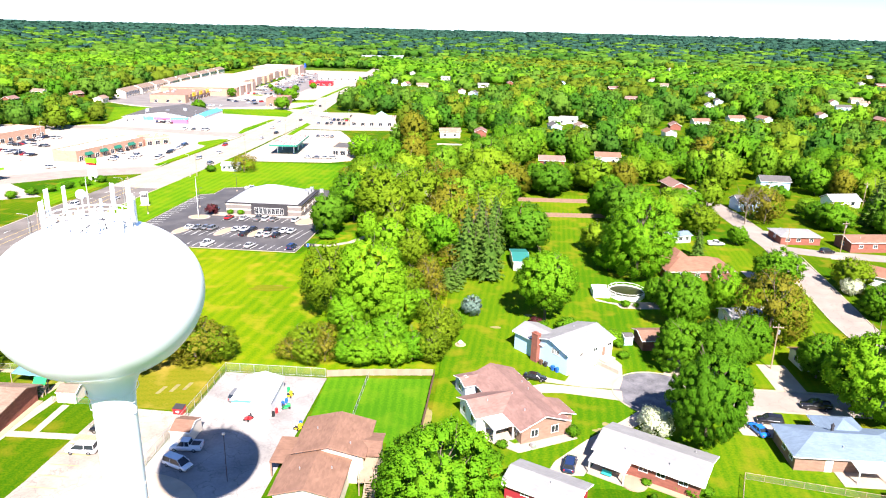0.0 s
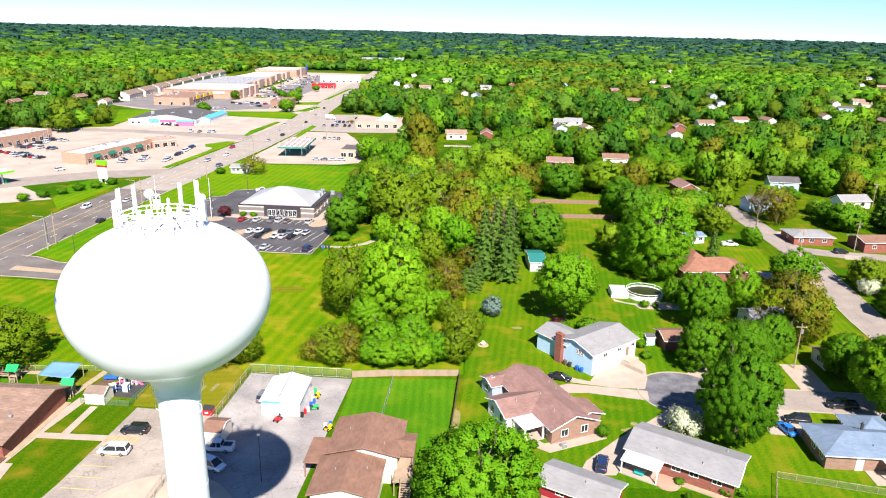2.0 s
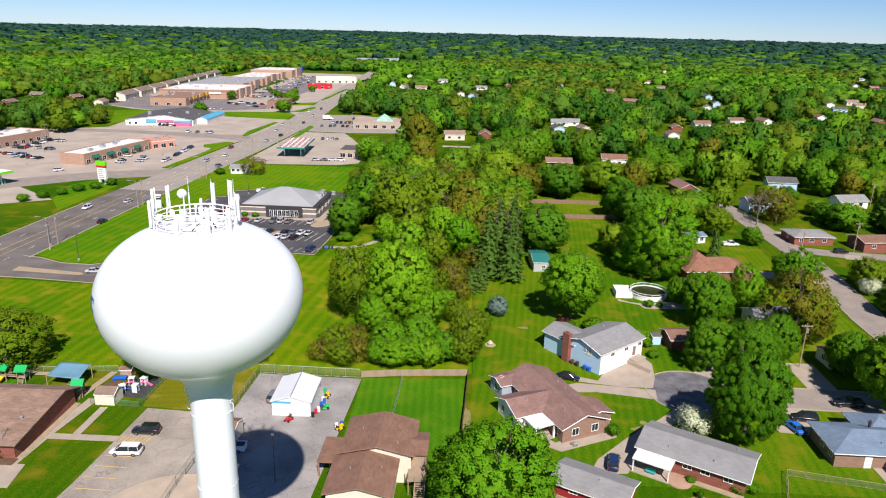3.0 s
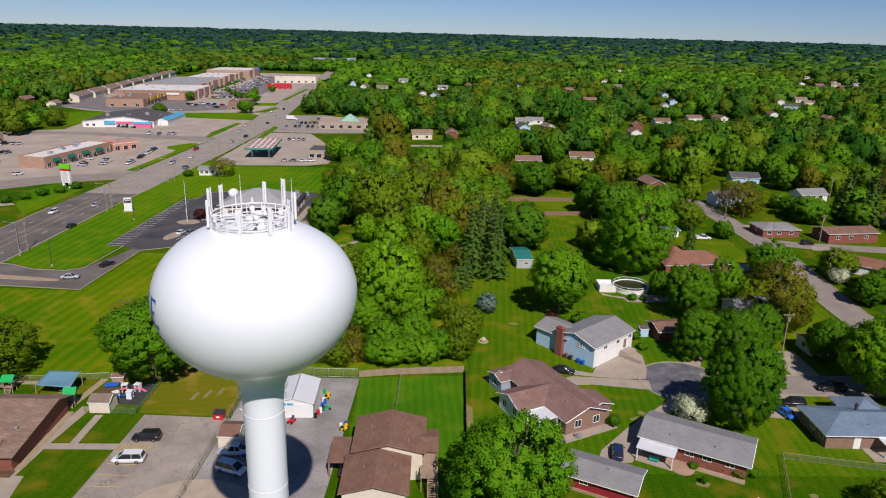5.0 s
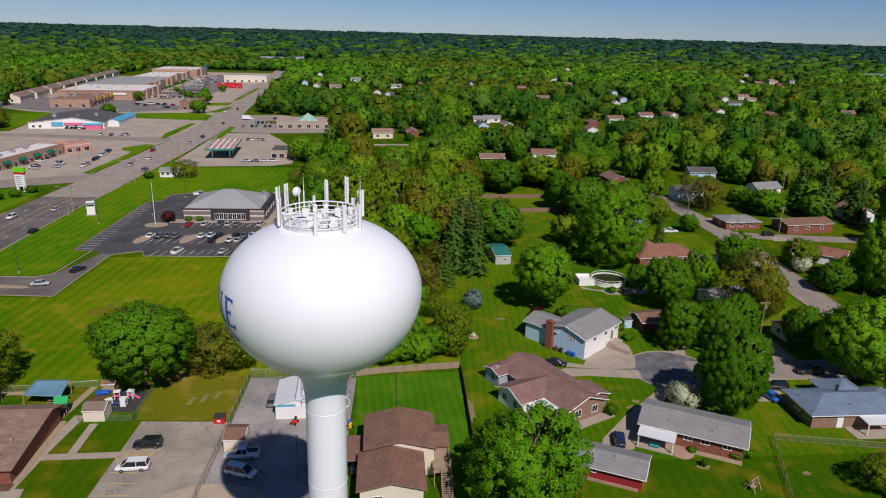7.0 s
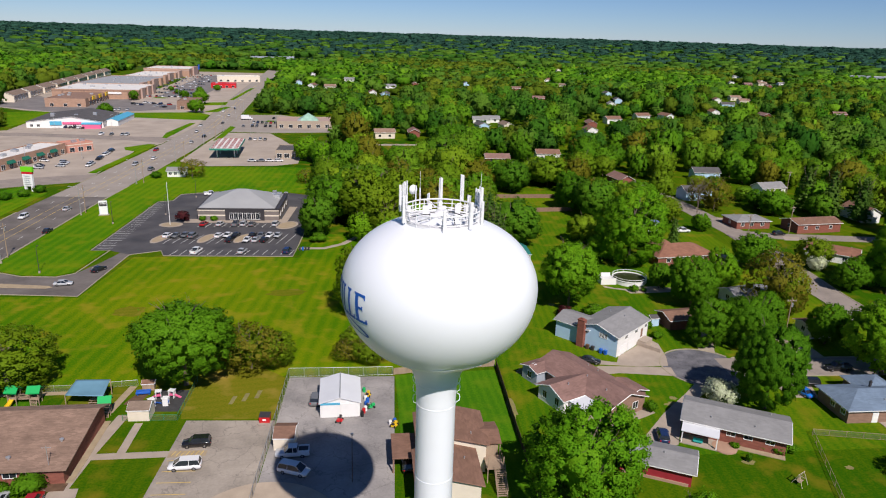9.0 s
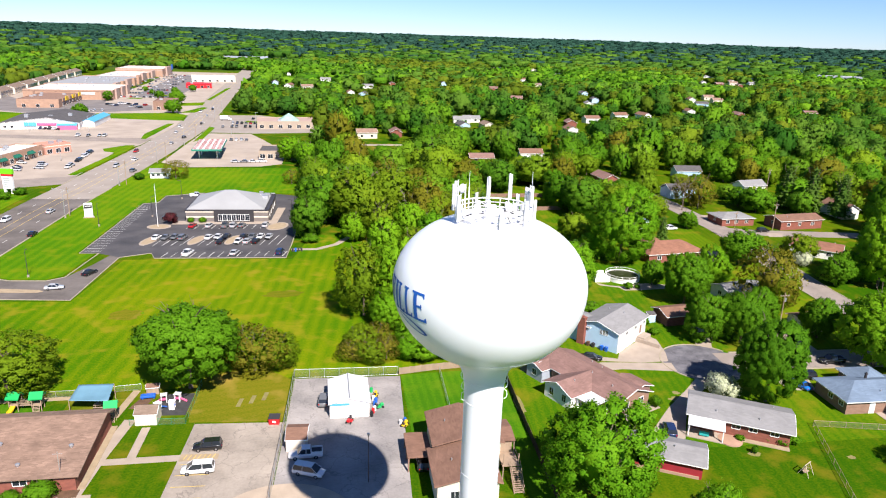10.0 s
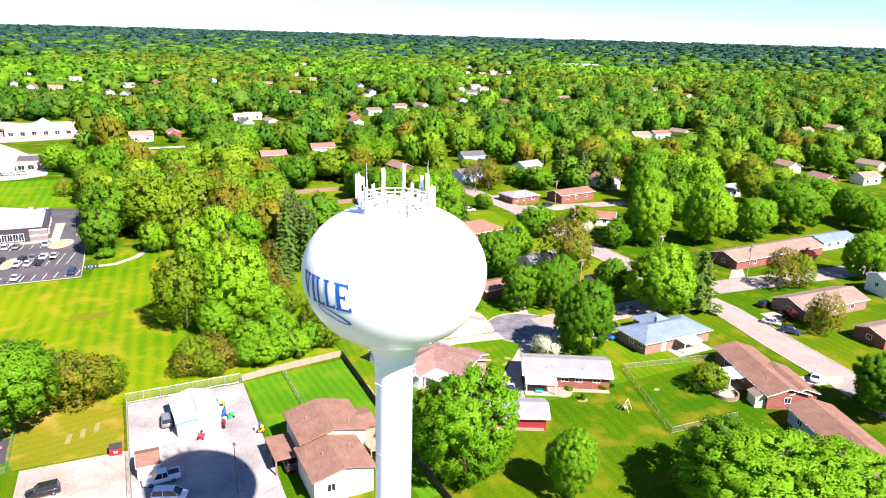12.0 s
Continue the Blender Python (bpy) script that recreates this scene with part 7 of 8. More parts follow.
def region(x, y):
    """Where the wooded neighbourhood stands."""
    if y < 215 or x > 1.5 * y + 160:
        return False
    if x > -56:
        if x > 52 and y < 300:
            return y > 258 - 0.55 * (x - 95) if x > 95 else y > 250
        return True
    if x < -165:
        return y > 428 and x < -270 - max(0, 0.5 * (y - 470)) if y < 585 else y < 600 and x < -330 or x < -330 - 0.12 * (y - 600) and not any(abs(x - a) < 12 and abs(y - b) < 26 for a, b in APARTMENTS)
    return y > 575


spots = []
tr = random.Random(33)
yy = 215.0
while yy < 760:
    step = 11.6 + yy * 0.0065
    xx = -0.76 * yy - 60
    while xx < 1.35 * yy + 140:
        x, y = xx + tr.uniform(-3.8, 3.8), yy + tr.uniform(-3.8, 3.8)
        r = tr.choice((tr.uniform(4.2, 5.8), tr.uniform(6.0, 7.8), tr.uniform(7.0, 9.4)))
        if region(x, y) and tr.random() < 0.94 and free(x, y, r):
            h = low_before_houses(x, y, min(24, r * tr.uniform(1.7, 2.7)))
            if h > 5:
                spots.append((x, y, min(r, h * 0.75), h, 0))
        xx += step
    yy += step
for kind, x, y, r, h in (("light", 114, 170.5, 8.6, 21), ("light", 134, 163, 8.8, 21), ("light", 153.6, 160.5, 7.2, 15.8), ("maple", 178, 165, 12, 21), ("maple", 206.7, 161, 5.8, 15), ("light", 168, 198.5, 7.9, 23),
                         ("maple", 107, 174.5, 5.2, 10), ("olive", 202, 202, 7.5, 17.5), ("maple", 140, 186, 8.0, 20), ("light", 157, 182, 7.0, 16), ("olive", 188, 186, 6.5, 14), ("light", 214, 178, 7.0, 15), ("maple", 222, 192, 7.0, 14),
                         ("light", 152, 212, 7.6, 18), ("maple", 176, 220, 8.0, 17), ("light", 190, 232, 8.5, 18), ("light", 205, 150, 6.0, 12), ("maple", 216, 160, 6.5, 12)):
    tree(kind, x, y, r, h, 0.06)
for x, y in ((-48, 246), (-40, 258), (-52, 262), (-45, 272), (-12, 236), (-10, 250), (-24, 258), (-34, 270), (-14, 266), (2, 226), (4, 240), (5, 256)):
    r = tr.uniform(5.8, 8.2)
    spots.append((x, y, r, r * 2.2, 0))
spots.sort(key=lambda s: (s[0] + 25) ** 2 * 0.6 + s[1] ** 2)
for i, (x, y, r, h, z) in enumerate(spots[:250]):
    tree(("mid", "midmaple", "mid", "midolive", "mid", "midmaple", "midolive", "midrust", "midmaple")[tr.randrange(9)], x, y, r, h, 0.02, "trees of the neighbourhood")
rest = spots[250:]
for n, (wname, text, leaf, mod) in enumerate((
        ("fresh_woods", "bright green woodland between the houses", W_FRESH, (0, 5)), ("mixed_woods", "mixed green woodland between the houses", W_MIX, (1, 3, 8, 10)),
        ("olive_woods", "olive woodland between the houses", W_OLIVE, (2, 7)), ("maple_woods", "dark green woodland between the houses", W_MAPLE, (4, 9)), ("pale_woods", "pale yellow-green spring trees between the houses", W_YELLOW, (6,)))):
    woods(wname, text, [s for i, s in enumerate(rest) if (i * 7 + int(s[0])) % 11 in mod], leaf, 105, 0.132, 16, 300 + 10 * n)


def far_spots(r0, r1, size, gap):
    out = []
    r = r0
    while r < r1:
        s = size * (0.6 + 0.4 * r / r0)
        a = radians(-42)
        while a < radians(66):
            x, y = -25 + (r + tr.uniform(-1, 1) * s) * math.sin(a), (r + tr.uniform(-1, 1) * s * 1.2) * math.cos(a)
            if tr.random() < 0.9 and (y > 1180 and not (-300 < x < -110 and 1400 < y < 1650) or (free(x, y, 6) and region(x, y))):
                k = s * tr.uniform(0.95, 1.45)
                h = low_before_houses(x, y, tr.uniform(12, 19)) if r0 < 1000 else tr.uniform(13, 22)
                if h > 5:
                    out.append((x, y, min(k, h) if r0 < 1000 else k * 1.15, h, rise(math.hypot(x, y)) - 1))
            a += s * 1.5 / r * gap
        r += s * 1.9 * gap
    return out


far1 = far_spots(760, 1500, 7.4, 1.2)
far2 = far_spots(1500, 4950, 13.0, 1.75)
far1.sort(key=lambda s: math.sin(s[0] * 0.013) + math.cos(s[1] * 0.009) + tr.uniform(-1.2, 1.2))
third = len(far1) // 3
woods("far_woods", "dense green woodland stretching into the distance", far1[:third], W_FRESH, 10, 0.34, 7, 400)
woods("far_mixed_woods", "dense mixed woodland stretching into the distance", far1[third:2 * third], W_MIX, 10, 0.34, 7, 405)
woods("far_olive_woods", "dense olive woodland stretching into the distance", far1[2 * third:], W_OLIVE, 10, 0.34, 7, 406)
# Haze-tinted leaves take over from the green woods bit by bit with distance.
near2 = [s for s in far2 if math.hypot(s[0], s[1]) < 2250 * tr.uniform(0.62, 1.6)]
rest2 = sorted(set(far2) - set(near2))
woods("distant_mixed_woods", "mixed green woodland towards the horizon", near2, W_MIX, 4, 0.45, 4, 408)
woods("distant_woods", "blue-green woodland on the horizon with haze put into its leaf colour", rest2, L_FAR_HAZE, 2, 0.45, 3, 410)


# ---- lettering on the tank ----
GLYPH = {}
GLYPH["I"] = [(0, 0), (1, 0), (1, 0.07), (0.8, 0.11), (0.8, 0.89), (1, 0.93), (1, 1), (0, 1), (0, 0.93), (0.2, 0.89), (0.2, 0.11), (0, 0.07)]
GLYPH["L"] = [(0, 0), (1, 0), (1, 0.18), (0.92, 0.18), (0.84, 0.09), (0.44, 0.08), (0.44, 0.92), (0.6, 0.95), (0.6, 1), (0, 1), (0, 0.95), (0.16, 0.92), (0.16, 0.08), (0, 0.05)]
GLYPH["E"] = [(0, 0), (1, 0), (1, 0.18), (0.93, 0.18), (0.84, 0.09), (0.38, 0.08), (0.38, 0.48), (0.64, 0.48), (0.68, 0.43), (0.73, 0.43), (0.73, 0.61), (0.68, 0.61), (0.64, 0.56), (0.38, 0.56), (0.38, 0.92), (0.8, 0.91), (0.87, 0.83), (0.93, 0.83), (0.92, 1), (0, 1), (0, 0.95), (0.12, 0.92), (0.12, 0.08), (0, 0.05)]
GLYPH["V"] = [(0.42, 0), (0.58, 0), (0.9, 0.9), (1, 0.93), (1, 1), (0.62, 1), (0.62, 0.93), (0.74, 0.9), (0.58, 0.34), (0.42, 0.9), (0.54, 0.93), (0.54, 1), (0, 1), (0, 0.93), (0.1, 0.9)]


def tank_letter(ch, a0, a1, z0, z1):
    """One painted letter with serifs on the tank between two bearings and two heights."""
    bm = bmesh.new()
    bm.faces.new([bm.verts.new((x, y, 0)) for x, y in GLYPH[ch]])
    bm.normal_update()
    bmesh.ops.triangulate(bm, faces=bm.faces[:])
    for k in range(1, 10):
        for n in ((1, 0, 0), (0, 1, 0)):
            bmesh.ops.bisect_plane(bm, geom=bm.verts[:] + bm.edges[:] + bm.faces[:], plane_co=Vector(n) * k / 10, plane_no=n)
    bmesh.ops.triangulate(bm, faces=bm.faces[:])
    for v in bm.verts:
        a, z = radians(a0 + (a1 - a0) * v.co.x + 1.2 * (1 - v.co.y)), z0 + (z1 - z0) * v.co.y
        r = tank_radius(z) + 0.03
        v.co = (r * math.cos(a), r * math.sin(a), z)
    part("letter", bm, BLUE, TOWER, "blue painted letter")


for ch, a0, a1 in (("V", 180.0, 189.0), ("I", 190.2, 194.4), ("L", 195.0, 202.0), ("L", 202.4, 210.0), ("E", 210.6, 221.2)):
    tank_letter(ch, a0, a1, 46.5, 48.72)


def swoosh():
    """A blue looping flourish under the letters."""
    bm = bmesh.new()
    outer, inner = [], []
    n = 48
    for i in range(n + 1):
        t = 2 * math.pi * i / n
        w = 0.10 + 0.16 * max(0, math.cos(t)) ** 2
        for ring, s in ((outer, 1), (inner, -1)):
            aa, zz = 208 + (11.5 + s * w * 4) * math.cos(t), 45.85 + (0.30 + s * w * 0.5) * math.sin(t) - 0.04 * 11.5 * math.cos(t)
            r = tank_radius(zz) + 0.03
            ring.append(bm.verts.new((r * math.cos(radians(aa)), r * math.sin(radians(aa)), zz)))
    for i in range(n):
        bm.faces.new((outer[i], outer[i + 1], inner[i + 1], inner[i]))
    part("flourish", bm, BLUE, TOWER, "blue painted flourish")


swoosh()
for s in (0, 1):
    for z in (38.6, 37.6):
        bm = bmesh.new()
        x = 1.72 * (1 if s else -1)
        pts = [(x, -0.3, z - 0.45), (x * 1.13, -0.3, z - 0.3), (x * 1.16, -0.3, z), (x * 1.13, -0.3, z + 0.3), (x, -0.3, z + 0.45)]
        for p, q in zip(pts, pts[1:]):
            tube(bm, p, q, 0.03, 0.03, 5)
        part("cable_guard", bm, TANK_W, TOWER)


# ---- fences ----
def mesh_mat():
    m = bpy.data.materials.new("chain_link")
    m.use_nodes = True
    n, l = m.node_tree.nodes, m.node_tree.links
    b = n["Principled BSDF"]
    b.inputs["Base Color"].default_value = (0.24, 0.26, 0.16, 1)
    b.inputs["Metallic"].default_value, b.inputs["Roughness"].default_value = 0.0, 0.7
    b.inputs["Alpha"].default_value = 0.2
    return m


LINK = mesh_mat()
P_GREENPOST = mat("green_fence_paint", (0.03, 0.22, 0.09), 0.5)


def link_fence(pts, high, label, metal=None, step=3.0):
    """Posts, top rail and wire mesh along a line."""
    metal = metal or GALV
    ob = thing("chain_link_fence", label, "fence", at(pts[0][0], pts[0][1]))
    o = Vector((pts[0][0], pts[0][1], 0))
    post = tube(bmesh.new(), (0, 0, -0.03), (0, 0, high + 0.08), 0.04, 0.04, 6)
    first = part("post", post, metal, ob)
    for a, b in zip(pts, pts[1:]):
        a, b = Vector((*a, 0)) - o, Vector((*b, 0)) - o
        n = max(1, round((b - a).length / step))
        for i in range(n + 1):
            p = a.lerp(b, i / n)
            if p.length > 0.1:
                c = new("post", first.data)
                c.parent, c.location = ob, p
        bm = tube(bmesh.new(), a + Vector((0, 0, high)), b + Vector((0, 0, high)), 0.035, 0.035, 6)
        part("rail", bm, metal, ob)
        part("rail", tube(bmesh.new(), a + Vector((0, 0, 0.08)), b + Vector((0, 0, 0.08)), 0.02, 0.02, 5), metal, ob)
        nrm = (b - a).normalized().cross(Vector((0, 0, 1))) * 0.01
        bm = bmesh.new()
        bm.faces.new([bm.verts.new(p) for p in (a + nrm + Vector((0, 0, 0.05)), b + nrm + Vector((0, 0, 0.05)), b + nrm + Vector((0, 0, high)), a + nrm + Vector((0, 0, high)))])
        part("wire_mesh", bm, LINK, ob)
    return ob


def board_fence(pts, high, label, material, panel=2.4):
    """Posts and panels of upright boards."""
    ob = thing("wooden_fence", label, "fence", at(pts[0][0], pts[0][1]))
    o = Vector((pts[0][0], pts[0][1], 0))
    bm = bmesh.new()
    rng = random.Random(8)
    n = int(panel / 0.17)
    prof = []
    for i in range(n):
        x, w = 0.07 + i * (panel - 0.14) / n, (panel - 0.14) / n
        z = high + rng.uniform(-0.04, 0.03)
        prof += [(x, 0.018, z), (x + w * 0.06, -0.012, z), (x + w * 0.94, -0.012, z), (x + w, 0.018, z)]
    for back in (0.0, 0.03):
        rows = [[bm.verts.new((x, y + back, h)) for x, y, z in prof for h in (level or z,)] for level in (0.04, 0)]
        for i in range(len(prof) - 1):
            bm.faces.new((rows[0][i], rows[0][i + 1], rows[1][i + 1], rows[1][i]))
        if back:
            for k in (0, 1):
                for i in range(len(prof) - 1):
                    bm.faces.new((last[k][i], last[k][i + 1], rows[k][i + 1], rows[k][i]))
        last = rows
    bmesh.ops.remove_doubles(bm, verts=bm.verts[:], dist=0.0005)
    bmesh.ops.recalc_face_normals(bm, faces=bm.faces[:])
    me = bpy.data.meshes.new("panel")
    bm.to_mesh(me)
    bm.free()
    me.materials.append(material)
    pb = boxbm(-0.06, 0.06, -0.06, 0.06, -0.03, high + 0.1)
    pm = bpy.data.meshes.new("post")
    pb.to_mesh(pm)
    pb.free()
    pm.materials.append(material)
    for a, b in zip(pts, pts[1:]):
        a, b = Vector((*a, 0)) - o, Vector((*b, 0)) - o
        n = max(1, round((b - a).length / panel))
        turn = math.atan2((b - a).y, (b - a).x)
        for i in range(n):
            p = a.lerp(b, i / n)
            c = new("panel", me)
            c.parent, c.location, c.rotation_euler = ob, p, (0, 0, turn + radians(rng.uniform(-1.2, 1.2)))
            c.scale = ((b - a).length / n / panel, 1, 1)
            c = new("post", pm)
            c.parent, c.location = ob, p
    return ob


link_fence([(-31.2, 126.2), (-51.9, 126.4), (-53.3, 88.5), (-53.3, 72)], 1.9, "grey chain-link fence round the service yard")
link_fence([(-22.5, 126.8), (-22.8, 106)], 1.1, "low grey chain-link fence across the mown lawn")
link_fence([(66.3, 95.2), (43.3, 99.8), (34.4, 76.4), (49.8, 75.4)], 1.2, "grey chain-link fence round a back garden", WOOD)
link_fence([(-79.2, 111.1), (-69.8, 110.8), (-69.5, 125.0)], 1.2, "green painted mesh fence round the play area", P_GREENPOST, 2.4)
link_fence([(-105, 122.2), (-92, 122.6), (-80.5, 124.2)], 1.2, "low mesh fence behind the playground")
board_fence([(-30.9, 126.3), (-24, 127.6), (-9.4, 129.2)], 1.5, "weathered wooden board fence behind the mown lawn", WOOD)
# This run's shaded side is put into the colour as darker wood.
board_fence([(-9.2, 129.0), (-9.9, 107.7), (-10.4, 88.8), (-10.6, 66)], 1.5, "weathered board fence between two lawns, shade put into its dark colour", WOOD_DK_SHADE)
board_fence([(13.5, 285.5), (46, 286.5)], 1.7, "reddish brown board fence across a garden", BRICK_BR)
board_fence([(13.5, 261), (46, 263)], 1.7, "reddish brown board fence across a garden", BRICK_BR)


# ---- pool and garden things ----
def pool():
    h = thing("round_pool", "above-ground round pool with white wall and rail", "pool", at(39.0, 180.6))
    bm = bmesh.new()
    lathe(bm, [(4.75, -0.03), (4.75, 1.25), (4.6, 1.25), (4.6, 0.9), (0.02, 0.9)], 40)
    part("wall", bm, WHITE, h)
    part("water", lathe(bmesh.new(), [(4.58, 0.92), (4.58, 1.16), (0.02, 1.16)], 40), WATER, h, "dark green standing water")
    part("coping", ring(bmesh.new(), 4.78, 1.27, 0.14, 40), TRIM, h)
    for i in range(16):
        a = 2 * math.pi * i / 16
        part("rail_post", tube(bmesh.new(), (4.9 * math.cos(a), 4.9 * math.sin(a), 1.3), (4.9 * math.cos(a), 4.9 * math.sin(a), 2.0), 0.05), TRIM, h)
    part("rail", ring(bmesh.new(), 4.9, 2.0, 0.06, 32), TRIM, h)
    for a in ((-9.2, -4.9, -2.6, -2.5), (-9.2, -4.9, 2.5, 2.6), (-9.2, -9.1, -2.5, 2.5)):
        part("deck_screen", boxbm(*a, -0.03, 1.9), WHITE, h)
    part("deck", boxbm(-9.1, -4.7, -2.5, 2.5, -0.03, 1.15), WHITE, h)
    part("ladder", tube(bmesh.new(), (4.7, -1.6, 0), (4.5, -1.5, 2.2), 0.06), GALV, h)


pool()
slab("pool_patio", [(30.0, 177.4), (33, 175.2), (37, 174.2), (41.5, 176.0), (46.5, 176.5), (50, 174.5), (50, 172.0), (42, 171.2), (36, 171.0), (35.2, 173.4), (30.2, 175.6)], 0.04, 0.1, CONCRETE, "pale paved patio beside the round pool")
for x, y, rx, ry in ((24.8, 158.6, 1.4, 0.6), (11.6, 163.4, 0.9, 0.9), (22.8, 111.6, 2.0, 1.0), (23.5, 114.0, 0.8, 0.8), (27.2, 92.5, 1.1, 0.9), (43.6, 89.9, 0.8, 0.6), (53.6, 88.6, 1.0, 0.8), (3.5, 155.0, 1.3, 0.8), (-9.2, 112, 0.9, 4.0), (-3.5, 126, 1.8, 2.4), (-94, 162, 4.5, 3.6), (-57.5, 174, 5.5, 3.0), (12.5, 75.5, 2.2, 2.8)):
    rg = random.Random(int(x * 10))
    slab("bare_patch", [(x + rx * rg.uniform(0.7, 1.15) * math.cos(2 * math.pi * i / 18), y + ry * rg.uniform(0.7, 1.15) * math.sin(2 * math.pi * i / 18)) for i in range(18)], 0.024, 0.03, DRYGRASS if rx > 4 else SOIL, "worn dry patch in the grass")


def stone_basin():
    h = thing("garden_fountain", "pale stone garden basin on a gravel bed", "fountain", at(-4.5, 144.6))
    h.scale = (0.65, 0.65, 0.8)
    part("bed", lathe(bmesh.new(), [(2.0, -0.03), (1.9, 0.12), (0.02, 0.14)], 16), GRAVEL, h)
    part("basin", lathe(bmesh.new(), [(0.5, 0.1), (0.9, 0.5), (1.0, 0.75), (0.8, 0.7), (0.02, 0.5)], 20), CREAM, h)
    part("bowl", lathe(bmesh.new(), [(0.16, 0.5), (0.14, 1.0), (0.5, 1.2), (0.4, 1.25), (0.02, 1.1)], 16), CREAM, h)


stone_basin()


def swing_frame(x, y, turn):
    h = thing("swing_frame", "pale timber swing frame standing on the lawn", "swing", at(x, y, turn))
    for s in (-1, 1):
        for t in (-1, 1):
            part("leg", tube(bmesh.new(), (s * 0.85, t * 0.9, -0.03), (s * 0.75, 0, 2.0), 0.05, 0.05, 6), TIMBER_PALE, h)
        part("cross_bar", tube(bmesh.new(), (s * 0.8, -0.5, 0.9), (s * 0.8, 0.5, 0.9), 0.04, 0.04, 6), TIMBER_PALE, h)
    part("beam", tube(bmesh.new(), (-0.95, 0, 2.0), (0.95, 0, 2.0), 0.06, 0.06, 6), TIMBER_PALE, h)
    part("seat", boxbm(-0.6, 0.6, -0.25, 0.25, 0.5, 0.58), WOOD, h)
    part("seat_back", boxbm(-0.6, 0.6, 0.22, 0.28, 0.58, 1.05), WOOD, h)
    for s in (-0.55, 0.55):
        part("chain", tube(bmesh.new(), (s, 0, 0.55), (s, 0, 2.0), 0.02, 0.02, 5), GALV, h)


swing_frame(32.4, 86.2, 30)


def bin_(x, y, turn, material, label):
    h = thing("wheelie_bin", label, "bin", at(x, y, turn))
    bm = loft(bmesh.new(), [[(-0.24, -0.27, -0.0), (0.24, -0.27, 0.0), (0.24, 0.27, 0.0), (-0.24, 0.27, 0.0)], [(-0.29, -0.34, 0.98), (0.29, -0.34, 0.98), (0.29, 0.34, 0.98), (-0.29, 0.34, 0.98)]])
    part("body", bm, material, h)
    part("lid", boxbm(-0.31, 0.31, -0.36, 0.38, 0.98, 1.06, bevel=0.02), material, h)
    for s in (-0.26, 0.26):
        part("wheel", tube(bmesh.new(), (s - 0.03, 0.3, 0.12), (s + 0.03, 0.3, 0.12), 0.12, 0.12, 10), TYRE, h)


for x, y, m, t in ((16.2, 133.6, P_BLUE, "blue plastic wheelie bin beside the house"), (15.4, 134.4, P_BLUE, "blue plastic wheelie bin beside the house"), (14.0, 135.9, CHARCOAL, "black plastic wheelie bin beside the house"), (13.1, 136.8, MULCH, "brown plastic bin beside the house"),
                   (-57.4, 211.4, CHARCOAL, "dark wheelie bin at the car park edge"), (-56.5, 211.5, P_BLUE, "blue wheelie bin at the car park edge"), (-55.6, 211.5, CHARCOAL, "dark wheelie bin at the car park edge"), (-54.7, 211.6, CHARCOAL, "dark wheelie bin at the car park edge")):
    bin_(x, y, 40 if y < 150 else 0, m, t)


def dumpster():
    h = thing("dumpster", "red steel dumpster with a black lid", "dumpster", at(-54.4, 109.7, -4))
    part("body", loft(bmesh.new(), [[(-0.9, -0.6, 0), (0.9, -0.6, 0), (0.9, 0.6, 0), (-0.9, 0.6, 0)], [(-0.95, -0.75, 1.2), (0.95, -0.75, 1.2), (0.95, 0.75, 1.4), (-0.95, 0.75, 1.4)]]), P_RED, h)
    part("lid", loft(bmesh.new(), [[(-0.97, -0.78, 1.22), (0.97, -0.78, 1.22), (0.97, 0.78, 1.42), (-0.97, 0.78, 1.42)], [(-0.97, -0.78, 1.28), (0.97, -0.78, 1.28), (0.97, 0.78, 1.5), (-0.97, 0.78, 1.5)]]), CHARCOAL, h)
    part("label_plate", boxbm(-0.3, 0.3, -0.72, -0.68, 0.5, 0.85), TRIM, h)


dumpster()


def mower(x, y, turn, material, label):
    h = thing("ride_on_mower", label, "mower", at(x, y, turn, 0.04))
    part("deck", boxbm(-0.55, 0.45, -0.55, 0.55, 0.18, 0.4, bevel=0.06), material, h)
    part("bonnet", boxbm(0.25, 0.95, -0.28, 0.28, 0.35, 0.85, bevel=0.08), material, h)
    part("seat", boxbm(-0.5, -0.05, -0.25, 0.25, 0.55, 0.72, bevel=0.05), CHARCOAL, h)
    part("seat_back", boxbm(-0.58, -0.46, -0.25, 0.25, 0.7, 1.1, bevel=0.04), CHARCOAL, h)
    part("steering_column", tube(bmesh.new(), (0.3, 0, 0.8), (0.12, 0, 1.05), 0.04), CHARCOAL, h)
    for sx, r in ((-0.4, 0.26), (0.75, 0.2)):
        for s in (-1, 1):
            part("wheel", tube(bmesh.new(), (sx, s * 0.42 - 0.1, r), (sx, s * 0.42 + 0.1, r), r, r, 12), TYRE, h)


mower(-41.2, 108.9, 250, P_RED, "red ride-on mower in front of the shed")
mower(-35.8, 113.4, 15, P_GREEN, "green ride-on mower beside the shed")
mower(-36.2, 117.6, 80, P_YELLOW, "yellow ride-on mower beside the shed")
mower(-31.6, 106.6, 60, P_YELLOW, "yellow mower at the corner of the yard")


